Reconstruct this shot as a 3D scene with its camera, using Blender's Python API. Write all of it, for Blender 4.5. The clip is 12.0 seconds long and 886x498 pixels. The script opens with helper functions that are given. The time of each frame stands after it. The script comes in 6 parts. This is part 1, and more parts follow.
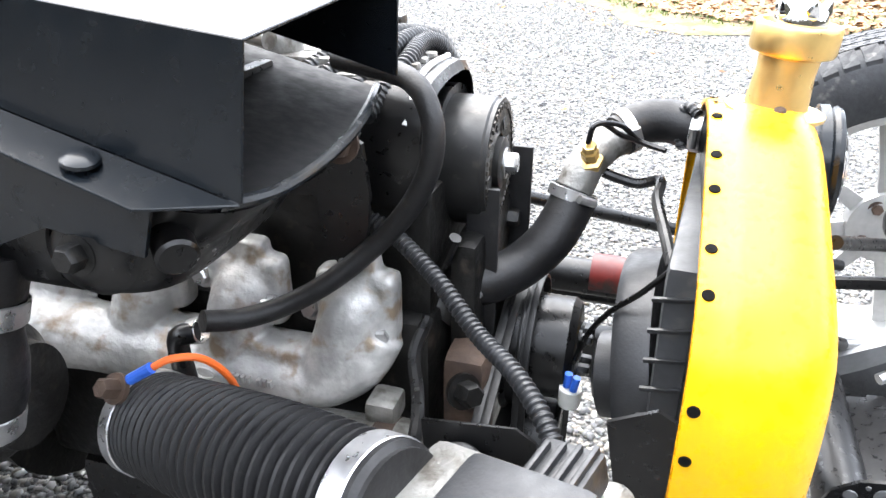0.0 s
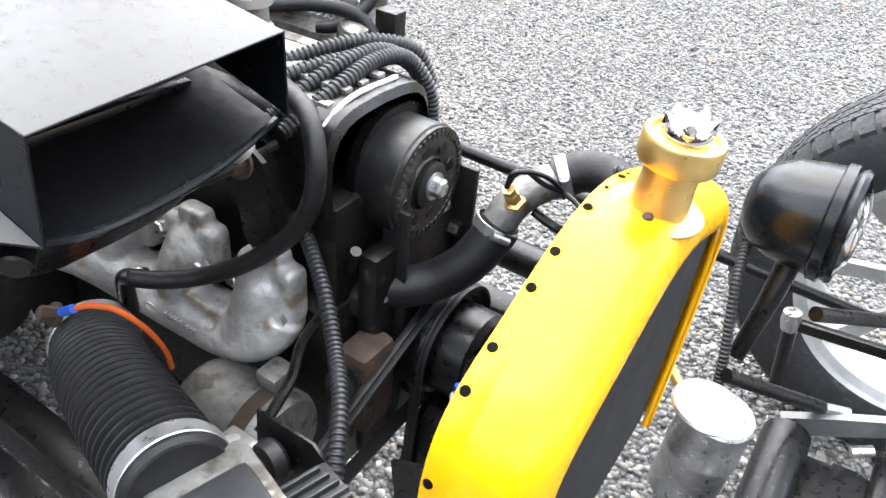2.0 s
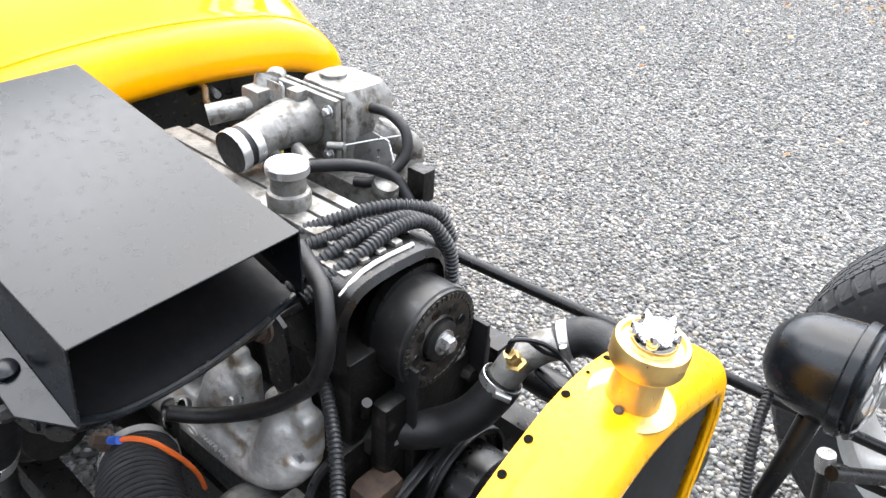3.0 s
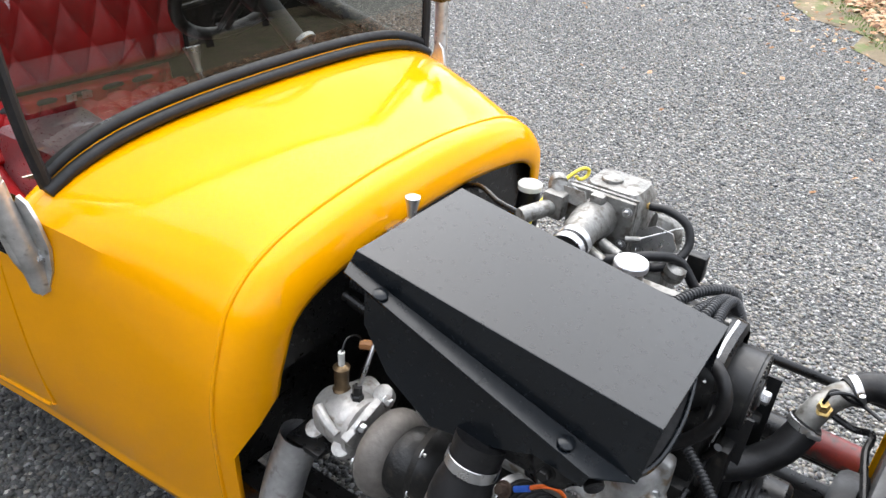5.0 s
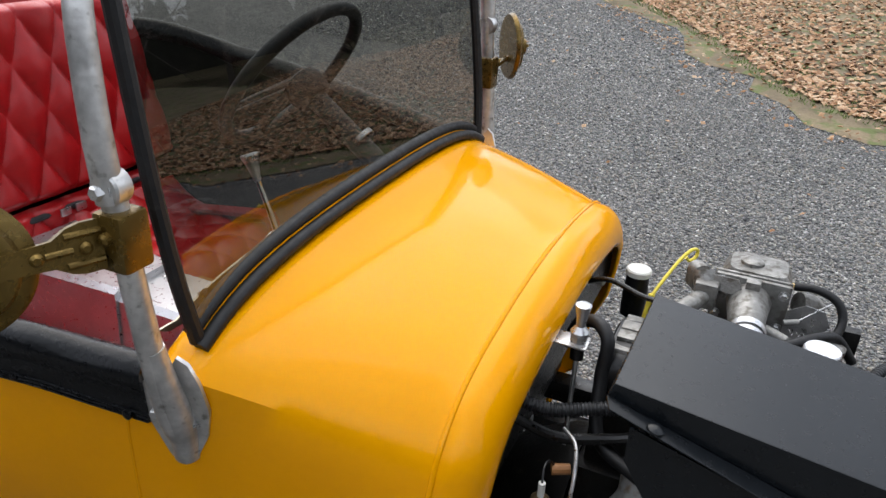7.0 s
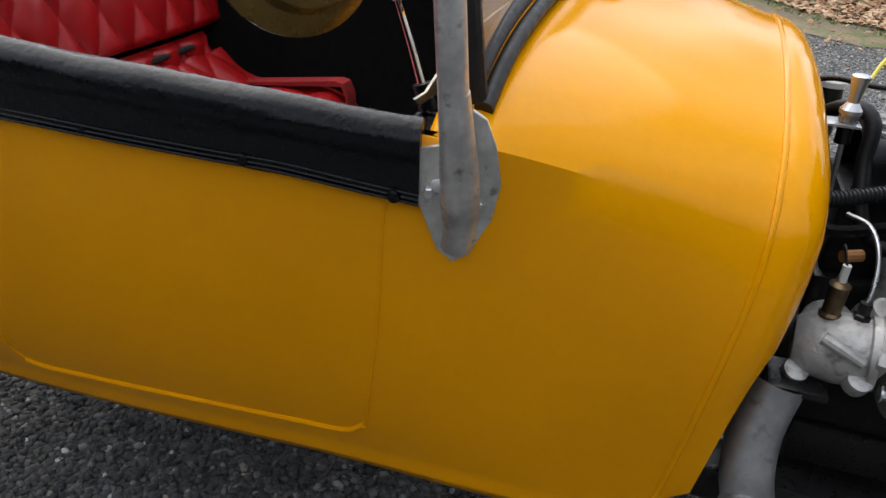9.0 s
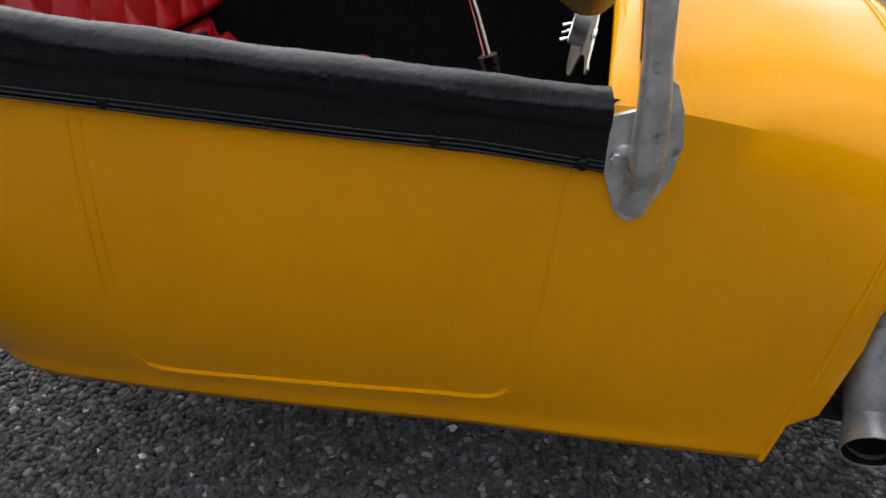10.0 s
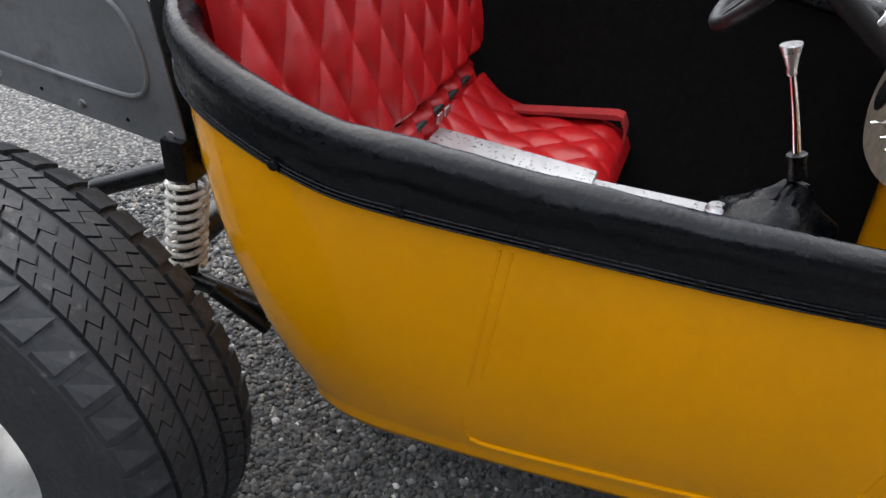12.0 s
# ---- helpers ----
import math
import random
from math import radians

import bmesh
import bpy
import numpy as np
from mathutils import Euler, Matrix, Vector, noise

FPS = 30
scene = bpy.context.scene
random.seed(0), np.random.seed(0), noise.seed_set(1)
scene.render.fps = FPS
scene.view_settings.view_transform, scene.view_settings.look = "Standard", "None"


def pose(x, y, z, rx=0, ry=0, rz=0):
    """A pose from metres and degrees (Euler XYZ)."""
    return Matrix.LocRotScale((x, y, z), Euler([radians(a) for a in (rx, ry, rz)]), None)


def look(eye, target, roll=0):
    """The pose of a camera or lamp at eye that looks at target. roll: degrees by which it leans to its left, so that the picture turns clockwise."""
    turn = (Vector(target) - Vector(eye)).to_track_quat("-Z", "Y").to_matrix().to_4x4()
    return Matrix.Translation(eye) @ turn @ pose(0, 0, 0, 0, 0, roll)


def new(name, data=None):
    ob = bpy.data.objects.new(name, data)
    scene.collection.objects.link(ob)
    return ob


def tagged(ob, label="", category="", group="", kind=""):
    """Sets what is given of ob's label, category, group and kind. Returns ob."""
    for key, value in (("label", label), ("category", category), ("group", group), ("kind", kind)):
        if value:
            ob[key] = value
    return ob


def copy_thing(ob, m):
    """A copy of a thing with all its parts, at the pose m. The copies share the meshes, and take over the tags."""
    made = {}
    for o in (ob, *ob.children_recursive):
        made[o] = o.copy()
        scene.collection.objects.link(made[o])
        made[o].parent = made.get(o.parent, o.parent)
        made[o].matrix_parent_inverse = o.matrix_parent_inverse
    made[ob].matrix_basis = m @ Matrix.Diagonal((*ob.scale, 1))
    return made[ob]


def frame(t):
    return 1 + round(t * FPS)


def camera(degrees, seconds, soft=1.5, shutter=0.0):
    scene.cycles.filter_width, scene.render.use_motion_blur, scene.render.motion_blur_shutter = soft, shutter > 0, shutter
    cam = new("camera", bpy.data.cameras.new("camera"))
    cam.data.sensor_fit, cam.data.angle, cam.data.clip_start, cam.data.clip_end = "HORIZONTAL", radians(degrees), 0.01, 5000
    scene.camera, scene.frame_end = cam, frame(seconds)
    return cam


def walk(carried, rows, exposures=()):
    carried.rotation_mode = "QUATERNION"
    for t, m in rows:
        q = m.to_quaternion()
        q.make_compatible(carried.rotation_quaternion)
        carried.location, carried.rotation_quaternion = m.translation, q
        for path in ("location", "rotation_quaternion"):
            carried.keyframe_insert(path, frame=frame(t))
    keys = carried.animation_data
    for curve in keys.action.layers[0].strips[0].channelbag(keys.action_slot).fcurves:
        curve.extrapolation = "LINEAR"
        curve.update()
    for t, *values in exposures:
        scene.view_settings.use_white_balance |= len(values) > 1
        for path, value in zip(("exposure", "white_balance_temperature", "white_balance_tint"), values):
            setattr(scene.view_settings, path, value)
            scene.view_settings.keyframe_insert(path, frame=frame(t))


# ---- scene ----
cam = camera(62.6, 12.0)
PATH = [
    (0, (1.151, -0.68, 1.012), (0.634, 1.038, 0.127), 0.1),
    (0.5, (1.21, -0.641, 1.048), (0.765, 1.028, 0.039), -0.4),
    (1, (1.234, -0.635, 1.073), (0.832, 0.984, -0.031), 3.7),
    (1.5, (1.287, -0.606, 1.106), (0.829, 0.967, -0.042), 5.7),
    (2, (1.366, -0.565, 1.164), (0.539, 0.838, 0.002), 5.7),
    (2.5, (1.411, -0.525, 1.224), (0.423, 0.795, 0.092), 4.2),
    (2.7, (1.42, -0.513, 1.258), (0.378, 0.807, 0.176), 3.5),
    (4.3, (1.294, -0.713, 1.417), (0.2, 0.609, 0.389), 4.3),
    (4.5, (1.224, -0.815, 1.423), (0.195, 0.566, 0.406), 4.1),
    (5, (1.073, -0.978, 1.474), (0.114, 0.462, 0.471), 4.3),
    (5.5, (0.964, -0.946, 1.506), (0.029, 0.536, 0.541), 5.0),
    (6, (0.825, -0.902, 1.524), (-0.124, 0.598, 0.602), 5.9),
    (6.5, (0.736, -1.002, 1.524), (-0.112, 0.582, 0.647), 6.2),
    (6.7, (0.697, -1.071, 1.52), (-0.085, 0.557, 0.661), 4.5),
    (8.3, (0.38, -1.17, 1.338), (-0.28, 0.502, 0.461), 0.7),
    (8.5, (0.345, -1.185, 1.294), (-0.284, 0.51, 0.439), 0.3),
    (9, (0.214, -1.253, 1.194), (-0.326, 0.417, 0.235), 3.2),
    (9.5, (0.051, -1.331, 1.167), (-0.344, 0.367, 0.188), 0.7),
    (10, (-0.086, -1.366, 1.197), (-0.401, 0.326, 0.177), 1.6),
    (10.5, (-0.172, -1.335, 1.203), (-0.508, 0.324, 0.138), 3.4),
    (11, (-0.26, -1.331, 1.235), (-0.63, 0.291, 0.123), 1.4),
    (11.5, (-0.382, -1.384, 1.301), (-0.774, 0.238, 0.199), 0.1),
    (12, (-0.488, -1.405, 1.39), (-1.031, 0.173, 0.288), 3.5),
]
EXPOSURES = [(0.0, 2.82), (1.0, 2.6), (2.0, 2.3), (2.7, 2.1), (4.3, 1.72), (5.0, 1.52), (6.5, 0.82), (8.5, 0.5), (9.5, 0.6), (11.0, 0.95), (12.0, 1.1)]
walk(cam, [(t, look(eye, target, roll)) for t, eye, target, roll in PATH], EXPOSURES)

# ---- world and sun: bright overcast ----
world = bpy.data.worlds.new("overcast_sky")
scene.world = world
world.use_nodes = True
wn, wl = world.node_tree.nodes, world.node_tree.links
sky = wn.new("ShaderNodeTexSky")
sky.sky_type = "NISHITA"
sky.sun_disc = False
sky.sun_elevation, sky.sun_rotation = radians(59), radians(-44)
sky.dust_density, sky.air_density = 4.0, 1.0
wash = wn.new("ShaderNodeMixRGB")
wash.inputs[0].default_value = 0.75
wl.new(sky.outputs[0], wash.inputs[1])
wash.inputs[2].default_value = (8.0, 8.4, 9.2, 1)
cloud = wn.new("ShaderNodeTexNoise")
cloud.inputs["Scale"].default_value, cloud.inputs["Detail"].default_value = 3.2, 5.0
wl.new(wn.new("ShaderNodeTexCoord").outputs["Generated"], cloud.inputs["Vector"])
cover = wn.new("ShaderNodeMapRange")
cover.inputs[1].default_value, cover.inputs[2].default_value, cover.inputs[3].default_value, cover.inputs[4].default_value = 0.3, 0.7, 0.4, 1.6
wl.new(cloud.outputs["Fac"], cover.inputs[0])
shade = wn.new("ShaderNodeMixRGB")
shade.blend_type = "MULTIPLY"
shade.inputs[0].default_value = 1.0
wl.new(wash.outputs[0], shade.inputs[1])
wl.new(cover.outputs[0], shade.inputs[2])
wl.new(shade.outputs[0], wn["Background"].inputs[0])
wn["Background"].inputs[1].default_value = 0.13
sun = new("sun", bpy.data.lights.new("sun", "SUN"))
sun.data.energy, sun.data.angle, sun.data.color = 1.35, radians(80), (1.0, 0.985, 0.96)
sun.matrix_world = look((-2.5, 2.6, 6.0), (0, 0, 0))


# ---- mesh helpers ----
def crv(pts, n):
    """n points along a smooth curve through pts."""
    p = np.array(pts, float)
    d = np.r_[0, np.cumsum(np.maximum(1e-9, np.linalg.norm(np.diff(p, axis=0), axis=1)))]
    m = np.zeros_like(p)
    m[1:-1] = (p[2:] - p[:-2]) / (d[2:] - d[:-2])[:, None]
    m[0], m[-1] = (p[1] - p[0]) / (d[1] - d[0]), (p[-1] - p[-2]) / (d[-1] - d[-2])
    out = []
    for s in np.linspace(0, d[-1], n):
        i = min(len(d) - 2, max(0, int(np.searchsorted(d, s, "right") - 1)))
        h = d[i + 1] - d[i]
        u = (s - d[i]) / h
        out.append((2 * u**3 - 3 * u**2 + 1) * p[i] + (u**3 - 2 * u**2 + u) * h * m[i] + (3 * u**2 - 2 * u**3) * p[i + 1] + (u**3 - u**2) * h * m[i + 1])
    return np.array(out)


def loft(rows, closed=False, caps=False, bm=None):
    """A skin over rows of points; closed: each row is a ring."""
    bm = bm or bmesh.new()
    vs = [[bm.verts.new(Vector(p)) for p in r] for r in rows]
    n = len(rows[0])
    for a, b in zip(vs, vs[1:]):
        for i in range(n if closed else n - 1):
            j = (i + 1) % n
            bm.faces.new((a[i], a[j], b[j], b[i]))
    if caps:
        bm.faces.new(vs[0][::-1])
        bm.faces.new(vs[-1])
    return bm


def basis(d):
    d = Vector(d).normalized()
    a = Vector((0, 0, 1)) if abs(d.z) < 0.9 else Vector((1, 0, 0))
    u = d.cross(a).normalized()
    return d, u, d.cross(u).normalized()


def sweep(pts, r, seg=12, n=None, bm=None, ridge=0.0, pitch=0.006, caps=True):
    """A tube along a smooth curve; r: a radius or one for each end; ridge: depth of rings, pitch apart."""
    length = float(np.sum(np.linalg.norm(np.diff(np.array(pts, float), axis=0), axis=1)))
    if ridge:
        n = max(8, int(length / pitch) * 4)
    n = n or max(2, 6 * (len(pts) - 1) if len(pts) > 2 else 2)
    p = crv(pts, n)
    t = np.gradient(p, axis=0)
    d, u, w = basis(t[0])
    rows = []
    for i in range(n):
        d = Vector(t[i]).normalized()
        u = (u - d * u.dot(d)).normalized()
        w = d.cross(u)
        k = i / (n - 1)
        rr = r[0] + (r[1] - r[0]) * k if isinstance(r, tuple) else r
        if ridge and i % 4 in (1, 2):
            rr -= ridge
        rows.append([Vector(p[i]) + (u * math.cos(a) + w * math.sin(a)) * rr for a in np.linspace(0, 2 * math.pi, seg, endpoint=False)])
    return loft(rows, True, caps, bm)


def lathe(profile, at, axis=(0, 0, 1), seg=32, bm=None, caps=True):
    """profile: (radius, height) from bottom to top about an axis through at."""
    d, u, w = basis(axis)
    rows = [[Vector(at) + d * h + (u * math.cos(a) + w * math.sin(a)) * max(r, 1e-4) for a in np.linspace(0, 2 * math.pi, seg, endpoint=False)] for r, h in profile]
    return loft(rows, True, caps, bm)


def rod(a, b, r, seg=16, bm=None, bevel=0.0):
    a, b = Vector(a), Vector(b)
    h, c = (b - a).length, min(bevel, r * 0.5)
    prof = [(r, 0), (r, h)] if not c else [(r - c, 0), (r, c), (r, h - c), (r - c, h)]
    return lathe(prof, a, b - a, seg, bm)


def block(lo, hi, bevel=0.003, m=None, bm=None):
    """A bevelled box between two corners, then turned by m about its middle."""
    b = bmesh.new()
    lo, hi = Vector(lo), Vector(hi)
    bmesh.ops.create_cube(b, size=1)
    mid, size = (lo + hi) / 2, hi - lo
    for v in b.verts:
        v.co = Vector((v.co.x * size.x, v.co.y * size.y, v.co.z * size.z))
    if bevel:
        bmesh.ops.bevel(b, geom=b.edges[:], offset=min(bevel, min(size) * 0.45), segments=2, affect="EDGES", profile=0.6)
    for v in b.verts:
        v.co = mid + ((m @ v.co) if m else v.co)
    if bm is None:
        return b
    return join(bm, b)


def join(bm, other):
    tmp = bpy.data.meshes.new("tmp")
    other.to_mesh(tmp)
    other.free()
    bm.from_mesh(tmp)
    bpy.data.meshes.remove(tmp)
    return bm


def prism(poly, at, ux, uy, depth, bevel=0.0, bm=None):
    """A plate: outline poly (2D) in the plane at + a ux + b uy, depth thick along ux x uy."""
    b = bmesh.new()
    ux, uy = Vector(ux).normalized(), Vector(uy).normalized()
    nn = ux.cross(uy)
    base = [Vector(at) + ux * p[0] + uy * p[1] for p in poly]
    lo = [b.verts.new(p) for p in base]
    hi = [b.verts.new(p + nn * depth) for p in base]
    b.faces.new(lo[::-1])
    b.faces.new(hi)
    for i in range(len(poly)):
        j = (i + 1) % len(poly)
        b.faces.new((lo[i], lo[j], hi[j], hi[i]))
    if bevel:
        bmesh.ops.bevel(b, geom=[e for e in b.edges if e.calc_face_angle(0) > 0.9], offset=bevel, segments=2, affect="EDGES")
    return join(bm, b) if bm else b


def oval(rx, ry, n=24, cx=0, cy=0, power=2.0):
    out = []
    for a in np.linspace(0, 2 * math.pi, n, endpoint=False):
        c, s = math.cos(a), math.sin(a)
        out.append((cx + rx * math.copysign(abs(c) ** (2 / power), c), cy + ry * math.copysign(abs(s) ** (2 / power), s)))
    return out


def hexhead(at, axis, r=0.007, h=0.005, bm=None):
    """A hexagon bolt head with its washer."""
    bm = lathe([(r * 1.45, 0), (r * 1.45, h * 0.3)], at, axis, 20, bm)
    d = Vector(axis).normalized()
    return lathe([(r, 0), (r, h * 0.8), (r * 0.8, h)], Vector(at) + d * h * 0.3, axis, 6, bm)


def part(name, bm, material, parent=None, label="", smooth=35):
    """One mesh object from a bmesh, under a thing or a part, or a thing itself."""
    me = bpy.data.meshes.new(name)
    bmesh.ops.recalc_face_normals(bm, faces=bm.faces[:])
    if smooth:
        for f in bm.faces:
            f.smooth = True
        for e in bm.edges:
            if e.calc_face_angle(0) > radians(smooth):
                e.smooth = False
    bm.to_mesh(me)
    bm.free()
    me.materials.append(material)
    ob = new(name, me)
    if parent:
        ob.parent = parent
        ob.matrix_parent_inverse = home(parent).inverted()
    if label:
        ob["label"] = label
    return ob


def home(ob):
    m = ob.matrix_parent_inverse @ ob.matrix_basis if ob.parent else ob.matrix_basis.copy()
    return home(ob.parent) @ m if ob.parent else m


def thing(name, at, label, category, group="", kind="", parent=None):
    ob = new(name)
    ob.empty_display_size = 0.1
    ob.matrix_basis = Matrix.Translation(at)
    if parent:
        ob.parent = parent
        ob.matrix_parent_inverse = home(parent).inverted()
        if label:
            ob["label"] = label
        return ob
    return tagged(ob, label, category, group, kind)


# the front of the car: from its drawing's axes into the place's
FRONT = Matrix(((0.9924, 0.0888, -0.1847, 0.217), (-0.0973, 1.0080, -0.0384, 0.1474), (0.1804, 0.0553, 0.9956, -0.1659), (0, 0, 0, 1)))


def mid(ob):
    """The middle of a mesh as it was built."""
    co = [v.co for v in ob.data.vertices]
    return Vector([(min(c[k] for c in co) + max(c[k] for c in co)) / 2 for k in range(3)])


def settle(ob, upright=False, grow=1.0):
    """Moves a part of the front to its place; upright parts keep their own axes; grow scales it away from a point above."""
    far = Matrix.Translation((1.26, -0.62, 1.09)) @ Matrix.Scale(grow, 4) @ Matrix.Translation((-1.26, 0.62, -1.09))
    m = far @ FRONT
    if upright:
        c = mid(ob)
        m = Matrix.Translation(m @ c) @ Matrix.Scale(grow, 4) @ Matrix.Translation(-c)
    ob.matrix_basis = m


def slope_up(ob, y0=-0.5):
    """The body stands parallel to the sloping ground."""
    for v in ob.data.vertices if ob.data else ():
        v.co.z += 0.042 * (v.co.y - y0)
    for c in ob.children:
        slope_up(c, y0)


# ---- materials ----
def mat(name, col, rough=0.5, metal=0.0, var=0.12, scale=6.0, bump=0.0, bscale=300.0, coat=0.0, spec=0.5, stain=None, stain_at=0.62, rvar=0.1, fine=90.0):
    """A painted, metal, rubber or plastic surface: two scales of variation, stains and fine relief."""
    m = bpy.data.materials.new(name)
    m.use_nodes = True
    n, l = m.node_tree.nodes, m.node_tree.links
    b = n["Principled BSDF"]
    co = n.new("ShaderNodeTexCoord").outputs["Object"]

    def tex(s, detail=4.0):
        t = n.new("ShaderNodeTexNoise")
        t.inputs["Scale"].default_value, t.inputs["Detail"].default_value = s, detail
        l.new(co, t.inputs["Vector"])
        return t.outputs["Fac"]

    def ramp(src, a, b_, lo, hi):
        r = n.new("ShaderNodeMapRange")
        r.inputs[1].default_value, r.inputs[2].default_value, r.inputs[3].default_value, r.inputs[4].default_value = a, b_, lo, hi
        l.new(src, r.inputs[0])
        return r.outputs[0]

    def mix(fac, a, c, kind="MIX"):
        x = n.new("ShaderNodeMixRGB")
        x.blend_type = kind
        for i, v in enumerate((fac, a, c)):
            if hasattr(v, "links"):
                l.new(v, x.inputs[i])
            else:
                x.inputs[i].default_value = v if i == 0 else (*v[:3], 1)
        return x.outputs[0]

    big, small = tex(scale), tex(fine)
    c = mix(ramp(big, 0.35, 0.65, 0, 1), tuple(v * (1 - var) for v in col), tuple(min(1, v * (1 + var)) for v in col))
    c = mix(ramp(small, 0.3, 0.7, 0, min(1, var * 1.5)), c, tuple(v * 0.6 for v in col))
    if stain:
        c = mix(ramp(tex(scale * 2.3, 8.0), stain_at, stain_at + 0.12, 0, 0.85), c, stain)
    l.new(c, b.inputs["Base Color"])
    l.new(ramp(small, 0.3, 0.7, max(0.02, rough - rvar), min(1, rough + rvar)), b.inputs["Roughness"])
    b.inputs["Metallic"].default_value = metal
    b.inputs["Specular IOR Level"].default_value = spec
    b.inputs["Coat Weight"].default_value, b.inputs["Coat Roughness"].default_value = coat, 0.06
    if bump:
        k = n.new("ShaderNodeBump")
        k.inputs["Strength"].default_value, k.inputs["Distance"].default_value = min(1, bump), 0.002
        l.new(tex(bscale, 3.0), k.inputs["Height"])
        l.new(k.outputs[0], b.inputs["Normal"])
    return m


YELLOW = mat("yellow_paint", (0.80, 0.330, 0.0005), 0.10, 0, 0.04, 3.0, 0.02, 30, coat=0.0, spec=0.17, rvar=0.03, stain=(0.76, 0.33, 0.002), stain_at=0.66)
YELLOW2 = mat("yellow_shell_paint", (0.84, 0.40, 0.001), 0.3, 0, 0.05, 6.0, 0.02, 90, spec=0.35, rvar=0.06)
BLACKMET = mat("satin_black_sheet", (0.0045, 0.0062, 0.0082), 0.24, 0, 0.2, 9.0, 0.05, 6, rvar=0.05, spec=0.36)
BLACK = mat("black_paint", (0.004, 0.004, 0.0043), 0.33, 0, 0.3, 14.0, 0.08, 180, stain=(0.014, 0.013, 0.012), stain_at=0.64, spec=0.4)
GRIME = mat("oily_black_iron", (0.005, 0.0048, 0.0045), 0.42, 0.0, 0.45, 20.0, 0.5, 140, stain=(0.035, 0.028, 0.022), stain_at=0.6, spec=0.4)
RUBBER = mat("black_rubber", (0.007, 0.007, 0.0078), 0.5, 0, 0.3, 30.0, 0.2, 260, stain=(0.022, 0.021, 0.02), stain_at=0.64, spec=0.4)
TYRE = mat("tyre_rubber", (0.020, 0.0215, 0.024), 0.62, 0, 0.3, 18.0, 0.35, 160, stain=(0.09, 0.085, 0.08), stain_at=0.62)
VINYL = mat("black_vinyl", (0.0022, 0.0028, 0.004), 0.30, 0, 0.2, 12.0, 0.55, 110, rvar=0.08, spec=0.27)
CARPET = mat("black_carpet", (0.004, 0.004, 0.004), 0.95, 0, 0.3, 40.0, 0.8, 500, spec=0.1)
RED = mat("red_leather", (0.36, 0.006, 0.008), 0.36, 0, 0.15, 9.0, 0.25, 220, spec=0.4, stain=(0.22, 0.004, 0.006), rvar=0.08)
STRAP = mat("red_webbing", (0.33, 0.015, 0.015), 0.8, 0, 0.15, 20.0, 0.5, 500)
ALU = mat("cast_aluminium", (0.27, 0.265, 0.25), 0.5, 0.7, 0.3, 22.0, 0.6, 170, stain=(0.10, 0.09, 0.075), stain_at=0.52)
SHEETALU = mat("brushed_aluminium_sheet", (0.62, 0.62, 0.63), 0.34, 0.9, 0.08, 10.0, 0.06, 400)
STANCH = mat("weathered_aluminium", (0.60, 0.595, 0.58), 0.42, 0.85, 0.25, 25.0, 0.25, 160, stain=(0.2, 0.19, 0.17), stain_at=0.6)
STEEL = mat("zinc_steel", (0.5, 0.5, 0.5), 0.33, 0.9, 0.2, 40.0, 0.1, 200, stain=(0.25, 0.2, 0.15), stain_at=0.66)
CHROME = mat("chrome", (0.85, 0.85, 0.86), 0.06, 1.0, 0.03, 20.0, rvar=0.03)
BRASS = mat("brushed_brass", (0.72, 0.50, 0.19), 0.36, 0.9, 0.1, 30.0, 0.05, 400, spec=0.5)
GOLD = mat("dull_gold_paint", (0.15, 0.095, 0.022), 0.3, 0.7, 0.2, 16.0, 0.06, 200)
IRON = mat("heat_stained_manifold", (0.46, 0.455, 0.44), 0.5, 0.45, 0.35, 16.0, 1.0, 90, stain=(0.22, 0.16, 0.10), stain_at=0.54)
RUST = mat("rusty_iron", (0.075, 0.048, 0.034), 0.75, 0.2, 0.4, 26.0, 0.6, 160, stain=(0.03, 0.02, 0.018), stain_at=0.55)
RIM = mat("silver_alloy_wheel", (0.48, 0.48, 0.47), 0.42, 0.7, 0.12, 12.0, 0.1, 200, stain=(0.3, 0.28, 0.26), stain_at=0.66)
PLASTIC = mat("grey_plastic", (0.018, 0.019, 0.021), 0.45, 0, 0.2, 20.0, 0.15, 300)
GREYSHEET = mat("bare_grey_sheet", (0.20, 0.205, 0.21), 0.45, 0.5, 0.12, 6.0, 0.08, 200, stain=(0.12, 0.12, 0.12), stain_at=0.6)
ORANGE = mat("orange_cable", (0.75, 0.14, 0.02), 0.5, 0, 0.1)
BLUE = mat("blue_crimp", (0.02, 0.12, 0.6), 0.4, 0, 0.1)
WHITE = mat("white_plastic", (0.6, 0.6, 0.56), 0.45, 0, 0.1, 20)
WHITEPAINT = mat("white_marking", (0.7, 0.7, 0.7), 0.5, 0, 0.1, 60)
LEMON = mat("yellow_dipstick", (0.75, 0.62, 0.06), 0.45, 0, 0.1)
SPRINGW = mat("white_spring_paint", (0.55, 0.53, 0.48), 0.5, 0, 0.2, 60, 0.2, 200, stain=(0.12, 0.09, 0.06), stain_at=0.55)
REDPAINT = mat("worn_red_paint", (0.12, 0.012, 0.01), 0.45, 0, 0.3, 20, stain=(0.02, 0.02, 0.02), stain_at=0.5)
TAN = mat("tan_leather", (0.30, 0.13, 0.04), 0.5, 0, 0.2, 20)
GAUGE = mat("gauge_face", (0.05, 0.05, 0.055), 0.3, 0, 0.1)


